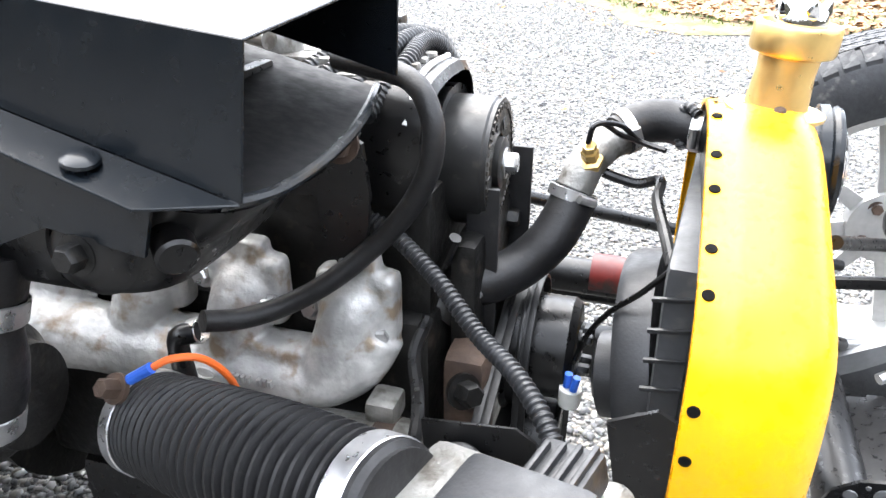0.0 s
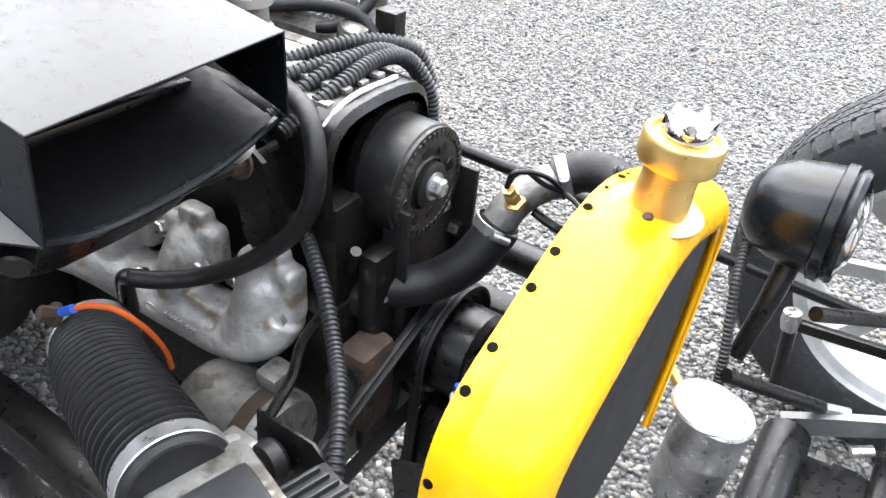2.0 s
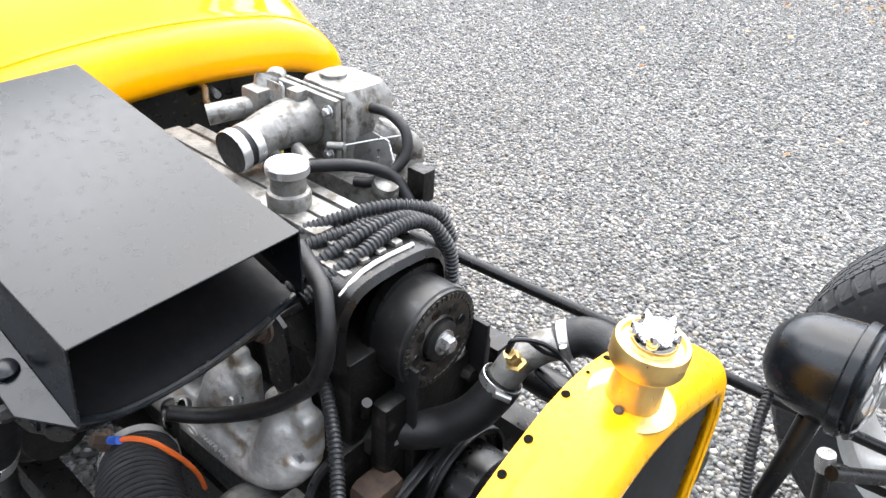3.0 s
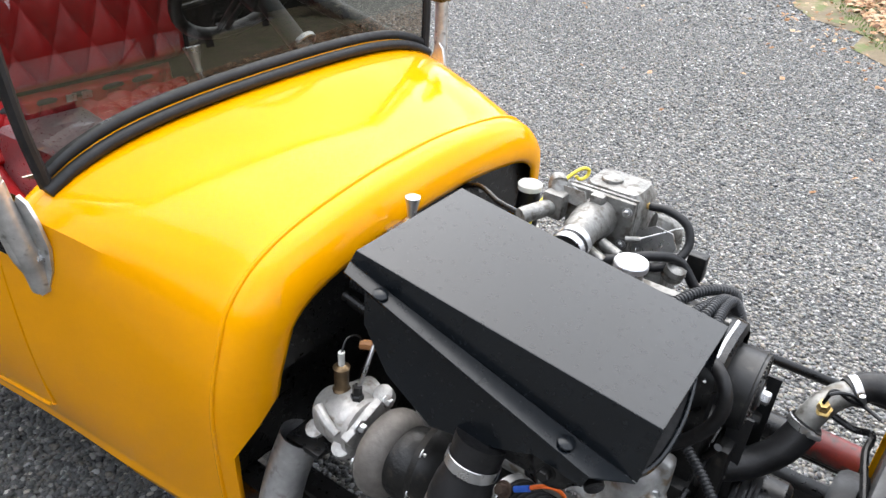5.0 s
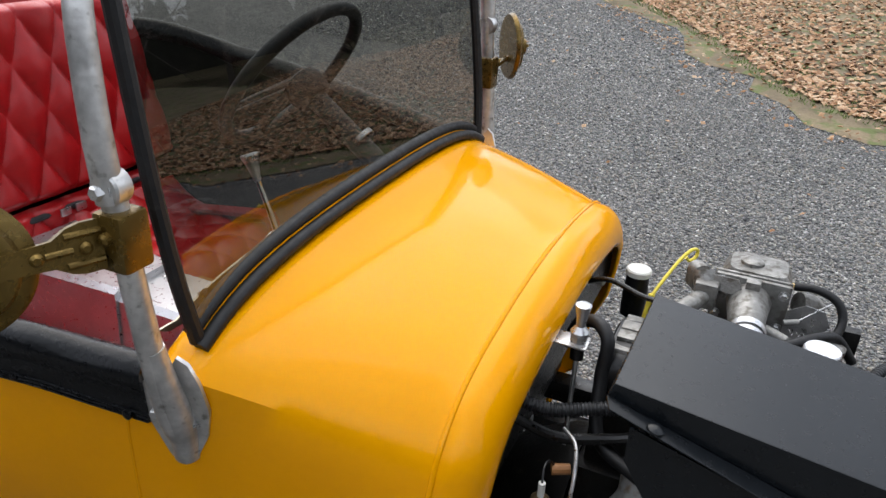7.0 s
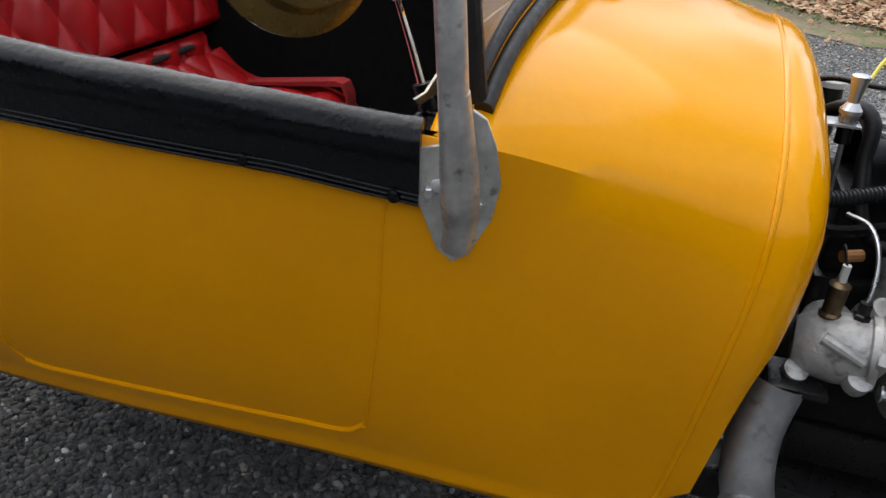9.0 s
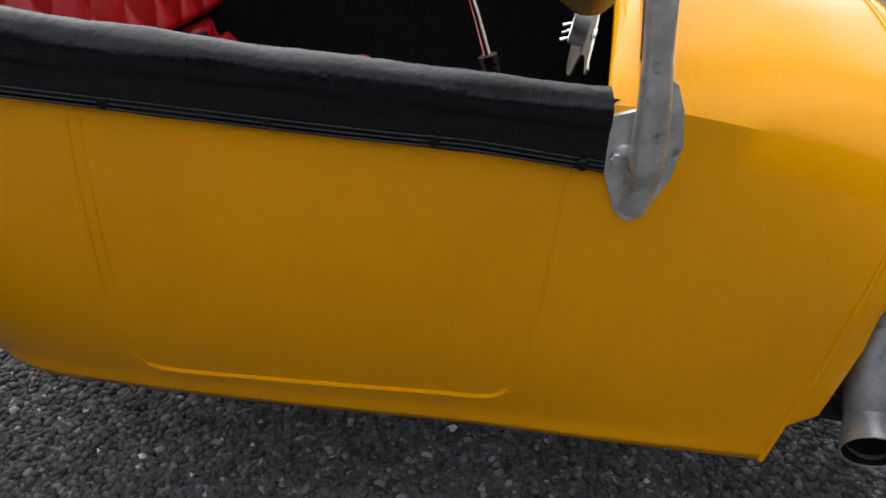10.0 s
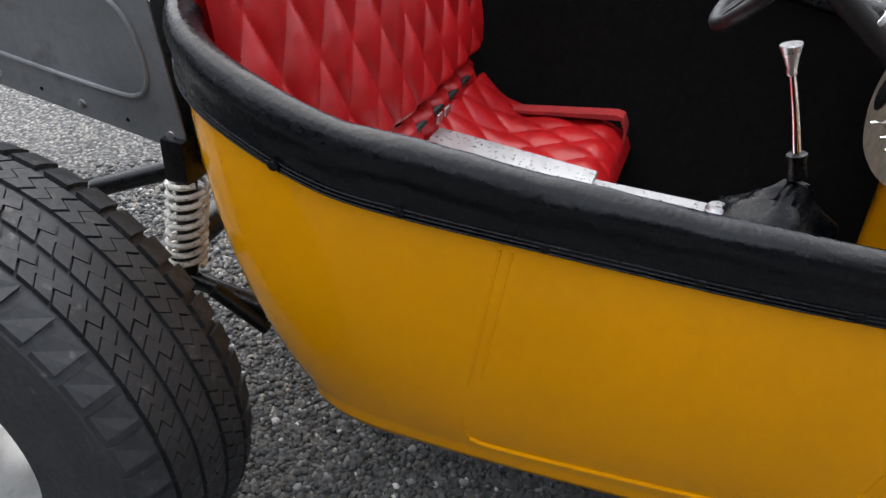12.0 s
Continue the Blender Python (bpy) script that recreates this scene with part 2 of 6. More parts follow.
def turned_metal():
    """Bare metal with overlapping rows of brushed swirls."""
    m = mat("engine_turned_metal", (0.42, 0.38, 0.30), 0.42, 0.85, 0.15, 30.0)
    n, l = m.node_tree.nodes, m.node_tree.links
    co = n.new("ShaderNodeTexCoord").outputs["Object"]
    v = n.new("ShaderNodeTexVoronoi")
    v.inputs["Scale"].default_value, v.inputs["Randomness"].default_value = 34.0, 0.15
    l.new(co, v.inputs["Vector"])
    w = n.new("ShaderNodeMath")
    w.operation = "SINE"
    k = n.new("ShaderNodeMath")
    k.operation = "MULTIPLY"
    k.inputs[1].default_value = 60.0
    l.new(v.outputs["Distance"], k.inputs[0])
    l.new(k.outputs[0], w.inputs[0])
    b = n.new("ShaderNodeBump")
    b.inputs["Strength"].default_value, b.inputs["Distance"].default_value = 0.12, 0.001
    l.new(w.outputs[0], b.inputs["Height"])
    l.new(b.outputs[0], n["Principled BSDF"].inputs["Normal"])
    return m


TURNED = turned_metal()
MESHGREY = mat("grille_mesh_grey", (0.05, 0.05, 0.05), 0.4, 0.5, 0.15, 20.0)


def glass(name, tint, rough=0.0):
    m = bpy.data.materials.new(name)
    m.use_nodes = True
    n, l = m.node_tree.nodes, m.node_tree.links
    b = n["Principled BSDF"]
    b.inputs["Base Color"].default_value = (*tint, 1)
    b.inputs["Roughness"].default_value = rough
    b.inputs["Transmission Weight"].default_value = 1.0
    b.inputs["IOR"].default_value = 1.45
    return m


def thin_glass(name, tint):
    """A flat sheet pane: clear, tinted, with a mirror's share of sky."""
    m = bpy.data.materials.new(name)
    m.use_nodes = True
    n, l = m.node_tree.nodes, m.node_tree.links
    n.remove(n["Principled BSDF"])
    t, g, x, f = (n.new("ShaderNodeBsdfTransparent"), n.new("ShaderNodeBsdfGlossy"), n.new("ShaderNodeMixShader"), n.new("ShaderNodeFresnel"))
    t.inputs[0].default_value = (*tint, 1)
    g.inputs[1].default_value = 0.01
    f.inputs[0].default_value = 1.95
    l.new(f.outputs[0], x.inputs[0])
    l.new(t.outputs[0], x.inputs[1])
    l.new(g.outputs[0], x.inputs[2])
    l.new(x.outputs[0], n["Material Output"].inputs[0])
    return m


GLASS = thin_glass("windscreen_glass", (0.32, 0.33, 0.31))
LENS = glass("lamp_lens", (0.95, 0.97, 1.0), 0.05)


def ground_mat():
    m = bpy.data.materials.new("gravel_bed")
    m.use_nodes = True
    n, l = m.node_tree.nodes, m.node_tree.links
    b = n["Principled BSDF"]
    co = n.new("ShaderNodeTexCoord").outputs["Object"]
    v = n.new("ShaderNodeTexVoronoi")
    v.inputs["Scale"].default_value = 85
    l.new(co, v.inputs["Vector"])
    r = n.new("ShaderNodeValToRGB")
    r.color_ramp.elements[0].color, r.color_ramp.elements[1].color = (0.07, 0.07, 0.071, 1), (0.40, 0.39, 0.37, 1)
    e = r.color_ramp.elements.new(0.45)
    e.color = (0.17, 0.172, 0.17, 1)
    e = r.color_ramp.elements.new(0.8)
    e.color = (0.27, 0.255, 0.225, 1)
    s = n.new("ShaderNodeSeparateColor")
    l.new(v.outputs["Color"], s.inputs[0])
    l.new(s.outputs[0], r.inputs[0])
    dark = n.new("ShaderNodeMapRange")
    dark.inputs[1].default_value, dark.inputs[2].default_value, dark.inputs[3].default_value, dark.inputs[4].default_value = 0.35, 0.75, 1.0, 0.35
    l.new(v.outputs["Distance"], dark.inputs[0])
    big = n.new("ShaderNodeTexNoise")
    big.inputs["Scale"].default_value, big.inputs["Detail"].default_value = 1.1, 6
    l.new(co, big.inputs["Vector"])
    bigr = n.new("ShaderNodeMapRange")
    bigr.inputs[1].default_value, bigr.inputs[2].default_value, bigr.inputs[3].default_value, bigr.inputs[4].default_value = 0.3, 0.7, 0.75, 1.15
    l.new(big.outputs["Fac"], bigr.inputs[0])
    mul = n.new("ShaderNodeMath")
    mul.operation = "MULTIPLY"
    l.new(dark.outputs[0], mul.inputs[0])
    l.new(bigr.outputs[0], mul.inputs[1])
    x = n.new("ShaderNodeMixRGB")
    x.blend_type = "MULTIPLY"
    x.inputs[0].default_value = 1
    l.new(r.outputs[0], x.inputs[1])
    l.new(mul.outputs[0], x.inputs[2])
    l.new(x.outputs[0], b.inputs["Base Color"])
    b.inputs["Roughness"].default_value = 0.85
    k = n.new("ShaderNodeBump")
    k.inputs["Strength"].default_value, k.inputs["Distance"].default_value = 1.0, 0.012
    inv = n.new("ShaderNodeMath")
    inv.operation = "SUBTRACT"
    inv.inputs[0].default_value = 1
    l.new(v.outputs["Distance"], inv.inputs[1])
    l.new(inv.outputs[0], k.inputs["Height"])
    l.new(k.outputs[0], b.inputs["Normal"])
    return m


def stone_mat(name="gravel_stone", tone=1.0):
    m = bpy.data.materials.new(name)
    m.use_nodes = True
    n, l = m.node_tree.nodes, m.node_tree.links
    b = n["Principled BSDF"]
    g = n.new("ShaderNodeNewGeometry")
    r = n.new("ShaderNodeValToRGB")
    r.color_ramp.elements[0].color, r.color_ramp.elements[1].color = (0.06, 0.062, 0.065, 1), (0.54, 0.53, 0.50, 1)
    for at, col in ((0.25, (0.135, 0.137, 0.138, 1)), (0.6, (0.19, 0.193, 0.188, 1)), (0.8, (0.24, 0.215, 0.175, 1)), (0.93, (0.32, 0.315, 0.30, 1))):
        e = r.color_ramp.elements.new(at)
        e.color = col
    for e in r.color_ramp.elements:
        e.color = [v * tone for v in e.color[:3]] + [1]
    l.new(g.outputs["Random Per Island"], r.inputs[0])
    t = n.new("ShaderNodeTexNoise")
    t.inputs["Scale"].default_value = 350
    x = n.new("ShaderNodeMixRGB")
    x.blend_type = "OVERLAY"
    x.inputs[0].default_value = 0.35
    l.new(r.outputs[0], x.inputs[1])
    l.new(t.outputs["Color"], x.inputs[2])
    l.new(x.outputs[0], b.inputs["Base Color"])
    b.inputs["Roughness"].default_value = 0.75
    return m


# dark mixed stones, tone dropped further to paint in the car's shade
GROUND, STONE, SHADEDSTONE = ground_mat(), stone_mat(), stone_mat("shaded_river_stone", 0.29)
GRASS = mat("grass", (0.09, 0.14, 0.03), 0.7, 0, 0.3, 8)
LEAF = mat("dry_leaf", (0.30, 0.16, 0.07), 0.7, 0, 0.4, 3.0)
SLOPE = 0.045


def gz(y):
    return SLOPE * y


# ---- ground ----
bm = bmesh.new()
vs = [bm.verts.new((x, y, gz(y))) for x, y in ((-200, -200), (200, -200), (200, 200), (-200, 200))]
bm.faces.new(vs)
ground = tagged(part("ground", bm, GROUND), "grey crushed-gravel drive", "gravel ground", kind="structure")


def scatter(name, n, spots, sizes, material, flat=0.6, seed=1, lift=0.2, rough=False):
    """Many small faceted pebbles in one mesh; spots(rng, n) gives their x, y."""
    rng = np.random.default_rng(seed)
    tb = bmesh.new()
    if rough:
        bmesh.ops.create_cube(tb, size=1.25)
    else:
        bmesh.ops.create_icosphere(tb, subdivisions=1, radius=1)
    bmesh.ops.triangulate(tb, faces=tb.faces[:])
    base = np.array([v.co[:] for v in tb.verts])
    faces = np.array([[v.index for v in f.verts] for f in tb.faces])
    tb.free()
    xy = spots(rng, n)
    n = len(xy)
    s = rng.uniform(*sizes, n)[:, None] * rng.uniform(0.65, 1.25, (n, 3))
    s[:, 2] *= flat
    v = base[None] * (1 + rng.uniform(-0.22, 0.22, (n, len(base), 1))) * s[:, None, :]
    a, b2 = rng.uniform(0, 6.28, n), rng.uniform(-0.6, 0.6, n)
    ca, sa, cb, sb = np.cos(a), np.sin(a), np.cos(b2), np.sin(b2)
    x = v[..., 0] * cb[:, None] - v[..., 2] * sb[:, None]
    z = v[..., 0] * sb[:, None] + v[..., 2] * cb[:, None]
    y = v[..., 1]
    v = np.stack([x * ca[:, None] - y * sa[:, None], x * sa[:, None] + y * ca[:, None], z], -1)
    v[..., 0] += xy[:, :1]
    v[..., 1] += xy[:, 1:2]
    v[..., 2] += SLOPE * xy[:, 1:2] + s[:, 2:3] * rng.uniform(-0.3, lift + 0.5, (n, 1))
    me = bpy.data.meshes.new(name)
    f = (faces[None] + np.arange(n)[:, None, None] * len(base)).reshape(-1)
    me.vertices.add(n * len(base))
    me.vertices.foreach_set("co", v.reshape(-1))
    nf = n * len(faces)
    me.loops.add(nf * 3)
    me.loops.foreach_set("vertex_index", f.astype(np.int32))
    me.polygons.add(nf)
    me.polygons.foreach_set("loop_start", np.arange(0, nf * 3, 3, dtype=np.int32))
    me.update(calc_edges=True)
    me.materials.append(material)
    return new(name, me)


def area(*rects):
    """Spots spread over rectangles x0, x1, y0, y1 by their size."""
    def spots(rng, n):
        w = np.array([(r[1] - r[0]) * (r[3] - r[2]) for r in rects])
        k = rng.choice(len(rects), n, p=w / w.sum())
        r = np.array(rects)[k]
        return np.stack([rng.uniform(r[:, 0], r[:, 1]), rng.uniform(r[:, 2], r[:, 3])], -1)
    return spots


gravel = scatter("gravel", 14500, area((-1.9, -1.5, -0.75, 0.75), (-1.5, 0.6, 0.45, 0.75), (0.75, 1.9, -0.3, 1.3)), (0.005, 0.0105), STONE, seed=3)
tagged(gravel, "loose grey and tan gravel stones under the car's ends", "gravel", kind="stuff")
# shade under the car is put into these dark stones' colour
gravel = scatter("gravel", 15000, area((-1.5, 0.6, -0.75, 0.45)), (0.006, 0.0115), SHADEDSTONE, seed=5)
tagged(gravel, "dark mixed gravel stones under the car, toned down for its shade", "gravel", kind="stuff")
gravel = scatter("gravel", 2600, area((-1.5, 0.5, -0.95, 0.3)), (0.006, 0.0125), STONE, seed=15, lift=0.45)
tagged(gravel, "pale grey and tan stones among the dark gravel", "gravel", kind="stuff")


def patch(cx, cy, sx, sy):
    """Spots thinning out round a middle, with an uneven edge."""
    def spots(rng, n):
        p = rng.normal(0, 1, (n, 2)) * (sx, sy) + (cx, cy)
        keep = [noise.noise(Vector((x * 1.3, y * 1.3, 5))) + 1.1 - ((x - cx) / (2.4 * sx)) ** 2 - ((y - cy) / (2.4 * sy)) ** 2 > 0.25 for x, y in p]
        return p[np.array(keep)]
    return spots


# same shade-toned stones, thinning out beside the car
gravel = scatter("gravel", 60000, patch(-1.15, -0.55, 0.95, 0.62), (0.006, 0.0125), SHADEDSTONE, seed=12, lift=0.35)
tagged(gravel, "dark rounded mixed stones beside the car, toned down further for its shade", "gravel", kind="stuff")
gravel = scatter("gravel", 46000, area((-2.0, 2.3, 0.7, 2.6), (-2.4, -1.1, -0.4, 0.7)), (0.005, 0.0095), STONE, seed=4, rough=True)
tagged(gravel, "loose grey gravel stones beside the car", "gravel", kind="stuff")

gravel = scatter("gravel", 56000, area((-2.6, 1.6, 2.6, 5.2), (1.9, 2.8, 0.9, 2.6)), (0.006, 0.0105), STONE, seed=8, rough=True)
tagged(gravel, "loose grey gravel stones farther out on the drive", "gravel", kind="stuff")

gravel = scatter("gravel", 24000, area((-4.2, 0.4, 5.2, 8.6)), (0.009, 0.016), STONE, seed=9, rough=True)
tagged(gravel, "grey gravel stones far along the drive", "gravel", kind="stuff")

# grass verge with fallen leaves beyond the drive
EDGE = crv([(-12.0, 22.0, 0), (-4.5, 12.6, 0), (-2.0, 9.6, 0), (-0.6, 7.4, 0), (0.15, 5.9, 0), (0.65, 4.9, 0), (1.4, 4.35, 0), (2.3, 4.1, 0), (5.0, 3.4, 0), (12.0, 2.4, 0)], 80)[:, :2]
rng = np.random.default_rng(11)
side = np.gradient(EDGE, axis=0)
side = np.stack([-side[:, 1], side[:, 0]], -1)
side /= np.linalg.norm(side, axis=1)[:, None]
if side[30, 1] < 0:
    side = -side
VERGE = mat("mossy_soil", (0.17, 0.13, 0.075), 0.9, 0, 0.35, 3.0, 0.8, 60, stain=(0.085, 0.115, 0.025), stain_at=0.5, fine=40)
rows = []
for k, d in enumerate((0.0, 0.4, 1.2, 4.0, 14.0, 40.0)):
    q = EDGE + side * (d + (rng.uniform(-0.18, 0.18, (len(EDGE), 1)) if d < 1 else 0))
    rows.append([Vector((x, y, gz(y) + 0.008 + (0.02 if k else 0.0))) for x, y in q])
verge = tagged(part("verge", loft(rows), VERGE), "grassy verge with leaf litter beside the drive", "verge", kind="structure")


def bits(name, n, near, far_, size, material, tall, seed, label, cat):
    """Blades or leaves strewn over the verge, joined into one mesh."""
    rng = np.random.default_rng(seed)
    k = rng.uniform(8, len(EDGE) - 12, n)
    i = k.astype(int)
    d = near + (far_ - near) * rng.uniform(0, 1, n) ** 1.4
    p = EDGE[i] + (EDGE[i + 1] - EDGE[i]) * (k - i)[:, None] + side[i] * d[:, None]
    a = rng.uniform(0, 6.28, n)
    s = rng.uniform(*size, n)
    u = np.stack([np.cos(a), np.sin(a), rng.uniform(-0.5, 0.5, n)], -1) * s[:, None]
    if tall:
        w = np.stack([rng.uniform(-0.5, 0.5, n), rng.uniform(-0.5, 0.5, n), np.ones(n)], -1) * s[:, None] * 5
    else:
        w = np.stack([-np.sin(a), np.cos(a), rng.uniform(-0.6, 0.6, n)], -1) * s[:, None] * 0.7
    o = np.stack([p[:, 0], p[:, 1], SLOPE * p[:, 1] + 0.03 + (0.0 if tall else 0.012)], -1)
    bend = np.array([0, 0, 1.0])[None] * s[:, None] * 0.35
    v = np.stack([o - u, o - w * (0 if tall else 1) + (0 if tall else -1) * 0 * bend, o + u, o + w, o + (0 if tall else 1) * bend], 1)
    me = bpy.data.meshes.new(name)
    f = np.array([[0, 1, 4], [1, 2, 4], [2, 3, 4], [3, 0, 4]])
    me.from_pydata(v.reshape(-1, 3).tolist(), [], (f[None] + 5 * np.arange(n)[:, None, None]).reshape(-1, 3).tolist())
    me.materials.append(material)
    return tagged(new(name, me), label, cat, kind="stuff")


def leaf_mat(name, cols):
    m = bpy.data.materials.new(name)
    m.use_nodes = True
    n, l = m.node_tree.nodes, m.node_tree.links
    g, r = n.new("ShaderNodeNewGeometry"), n.new("ShaderNodeValToRGB")
    r.color_ramp.elements[0].color, r.color_ramp.elements[1].color = (*cols[0], 1), (*cols[-1], 1)
    for k, c in enumerate(cols[1:-1]):
        r.color_ramp.elements.new((k + 1) / (len(cols) - 1)).color = (*c, 1)
    l.new(g.outputs["Random Per Island"], r.inputs[0])
    l.new(r.outputs[0], n["Principled BSDF"].inputs["Base Color"])
    n["Principled BSDF"].inputs["Roughness"].default_value = 0.75
    return m


LEAVES = leaf_mat("fallen_leaves", ((0.12, 0.06, 0.03), (0.30, 0.15, 0.065), (0.42, 0.25, 0.13), (0.55, 0.40, 0.26)))
BLADES = leaf_mat("grass_blades", ((0.05, 0.10, 0.015), (0.10, 0.17, 0.03), (0.17, 0.20, 0.06)))
bits("leaf_litter", 46000, 0.3, 8.0, (0.022, 0.045), LEAVES, False, 5, "brown fallen leaves lying on the verge", "leaves")
bits("leaf_litter", 1500, -0.4, 0.6, (0.014, 0.03), LEAVES, False, 15, "dry leaves strewn along the edge of the verge", "leaves")
bits("leaf_litter", 320, -2.2, 0.0, (0.012, 0.026), LEAVES, False, 6, "scattered dry leaves on the gravel", "leaves")
bits("grass", 12000, 0.15, 0.8, (0.003, 0.006), BLADES, True, 7, "short green grass along the drive", "grass")

# far trees all round
rows = []
for a in np.linspace(0, 2 * math.pi, 721):
    near = min(1.0, max(0.0, 0.3 - 1.4 * math.sin(a)))
    r = 21 - 4 * near + 1.0 * math.sin(a * 5)
    p = Vector((math.cos(a), math.sin(a), 0))
    h = 2.6 + 1.2 * noise.noise(p * 6) + 1.6 * noise.noise(p * 25) + 1.2 * noise.noise(p * 90)
    h *= 1.0 + 1.5 * near
    rows.append([p * r - Vector((0, 0, 1)), p * r + Vector((0, 0, h * 0.6)), p * r + Vector((0, 0, h))])
WOODS = mat("distant_woods", (0.03, 0.032, 0.02), 0.9, 0, 0.5, 0.8, 0, 1, stain=(0.06, 0.05, 0.035), stain_at=0.55, fine=6)
tagged(part("backdrop", loft(rows), WOODS), "distant band of bare woodland round the drive", "woods", kind="structure")



def far_trees(n, seed):
    """Bare trees all round the drive: leaning trunks with forking limbs and twigs, in one mesh."""
    rng = np.random.default_rng(seed)
    verts, faces = [], []

    def limb(p, d, length, r, depth):
        d = d / np.linalg.norm(d)
        u = np.cross(d, (0.3, 0.5, 0.8))
        u /= np.linalg.norm(u)
        w = np.cross(d, u)
        q = p + d * length
        k = len(verts)
        for c, rr in ((p, r), (q, r * 0.55)):
            for t in (0.0, 2.094, 4.189):
                verts.append(tuple(c + (u * math.cos(t) + w * math.sin(t)) * rr))
        for t in range(3):
            faces.append((k + t, k + (t + 1) % 3, k + 3 + (t + 1) % 3, k + 3 + t))
        if depth:
            for m in range(4 if depth > 1 else 3):
                f = rng.uniform(0.4, 1.0)
                nd = d + rng.normal(0, 0.55, 3) + (0, 0, 0.15)
                limb(p + d * length * f, nd, length * rng.uniform(0.45, 0.7), r * 0.42, depth - 1)

    for k in range(n):
        a = rng.uniform(0, 6.283)
        r = rng.uniform(13, 20) if math.sin(a) > 0 else rng.uniform(12, 16)
        h = rng.uniform(3.5, 6.5) * (1.0 if math.sin(a) < 0.2 else 0.6)
        limb(np.array((r * math.cos(a), r * math.sin(a), -1.0)), np.array((rng.normal(0, 0.08), rng.normal(0, 0.08), 1.0)), h, rng.uniform(0.10, 0.2), 3)
    me = bpy.data.meshes.new("bare_trees")
    me.from_pydata(verts, [], faces)
    me.materials.append(BARK)
    return new("bare_trees", me)


BARK = mat("grey_bark", (0.07, 0.06, 0.05), 0.9, 0, 0.3, 2.0, 0.3, 40)
tagged(far_trees(130, 21), "bare leafless trees far round the drive", "trees", kind="stuff")

# ---- the car ----
car = thing("roadster", (0, 0, 0), "yellow open-top hot rod roadster with black trim standing on gravel", "car")

# plan of the tub: rail line and bottom line, right half
TOP = [(0.0, -0.527), (-0.2, -0.574), (-0.4, -0.617), (-0.6, -0.65), (-0.8, -0.672), (-0.97, -0.675), (-1.12, -0.63), (-1.215, -0.54), (-1.26, -0.4), (-1.275, -0.2), (-1.275, 0.0)]
LOW = [(0.0, -0.452), (-0.2, -0.468), (-0.4, -0.492), (-0.6, -0.515), (-0.8, -0.532), (-0.94, -0.537), (-1.03, -0.505), (-1.08, -0.43), (-1.10, -0.33), (-1.11, -0.2), (-1.11, 0.0)]
NT = 41
top_r, low_r = crv(TOP, NT), crv(LOW, NT)


def rail_z(x):
    return 0.915 + 0.103 * min(0.8, max(0.0, -x)) + 0.05 * max(0.0, -x - 0.8) + 0.17 * max(0.0, -x - 0.88)


def low_z(x):
    return 0.318 + 0.045 * max(0.0, -x)


def tub(i, v):
    """The tub's outer skin: column i from the cowl round to the back, v from the sill (0) to the rail (1)."""
    a, b = low_r[i], top_r[i]
    g = 1 - (1 - v) ** 2.4
    zl, zt = low_z(a[0]), rail_z(b[0])
    lip = 0.006 if v < 0.04 else 0.0
    return Vector((a[0] + (b[0] - a[0]) * g, a[1] + (b[1] - a[1]) * g - lip, zl + (zt - zl) * v))


VS = [0, 0.03, 0.05, 0.09, 0.15, 0.22, 0.3, 0.4, 0.5, 0.6, 0.7, 0.8, 0.9, 1.0]
cols = [[tub(i, v) for v in VS] for i in range(NT)]
cols += [[Vector((p.x, -p.y, p.z)) for p in c] for c in cols[-2::-1]]
body_bm = loft(cols)
PTOP = [(-0.527, 0.915), (-0.508, 0.930), (-0.483, 0.944), (-0.438, 0.961), (-0.367, 0.978), (-0.275, 0.990), (-0.15, 0.997), (0, 0.999)]
PB = [(-0.425, 0.30), (-0.435, 0.39), (-0.45, 0.50), (-0.462, 0.62), (-0.463, 0.70), (-0.452, 0.77), (-0.434, 0.831), (-0.409, 0.863), (-0.374, 0.890), (-0.33, 0.909), (-0.29, 0.920), (-0.2, 0.935), (-0.1, 0.945), (0, 0.948)]


def both(half):
    return np.vstack([half, (half * [-1, 1])[-2::-1]])


side0 = np.array([(tub(0, v).y, tub(0, v).z) for v in VS])
pa = both(np.vstack([side0[:-1], crv(PTOP, 24)]))
arc = np.r_[0, np.cumsum(np.linalg.norm(np.diff(pa[: len(pa) // 2 + 1], axis=0), axis=1))]
fine = crv(PB, 400)
farc = np.r_[0, np.cumsum(np.linalg.norm(np.diff(fine, axis=0), axis=1))]
pb = both(np.stack([np.interp(arc / arc[-1] * farc[-1], farc, fine[:, k]) for k in (0, 1)], -1))


def front_x(z):
    return 0.338 - 0.12 * max(0.0, 0.80 - z)


def cowl(k, i):
    """The cowl's skin: k from the windscreen (0) to the front bead (1), point i round the arch."""
    y, z = pa[i] * (1 - k) + pb[i] * k
    z += 0.012 * math.sin(math.pi * k) * max(0.0, (z - 0.7) / 0.3)
    return Vector((k * front_x(z), y, z))


nrm = np.gradient(pb, axis=0)
nrm = np.stack([nrm[:, 1], -nrm[:, 0]], -1)
nrm /= np.linalg.norm(nrm, axis=1)[:, None]
rows = [[cowl(k, i) for i in range(len(pa))] for k in np.linspace(0, 1, 13)]


def lip_full(z):
    """The rolled lip is full above the cut in the cowl's side and a plain strip below it."""
    return min(1.0, max(0.0, (z - 0.600) / 0.028))


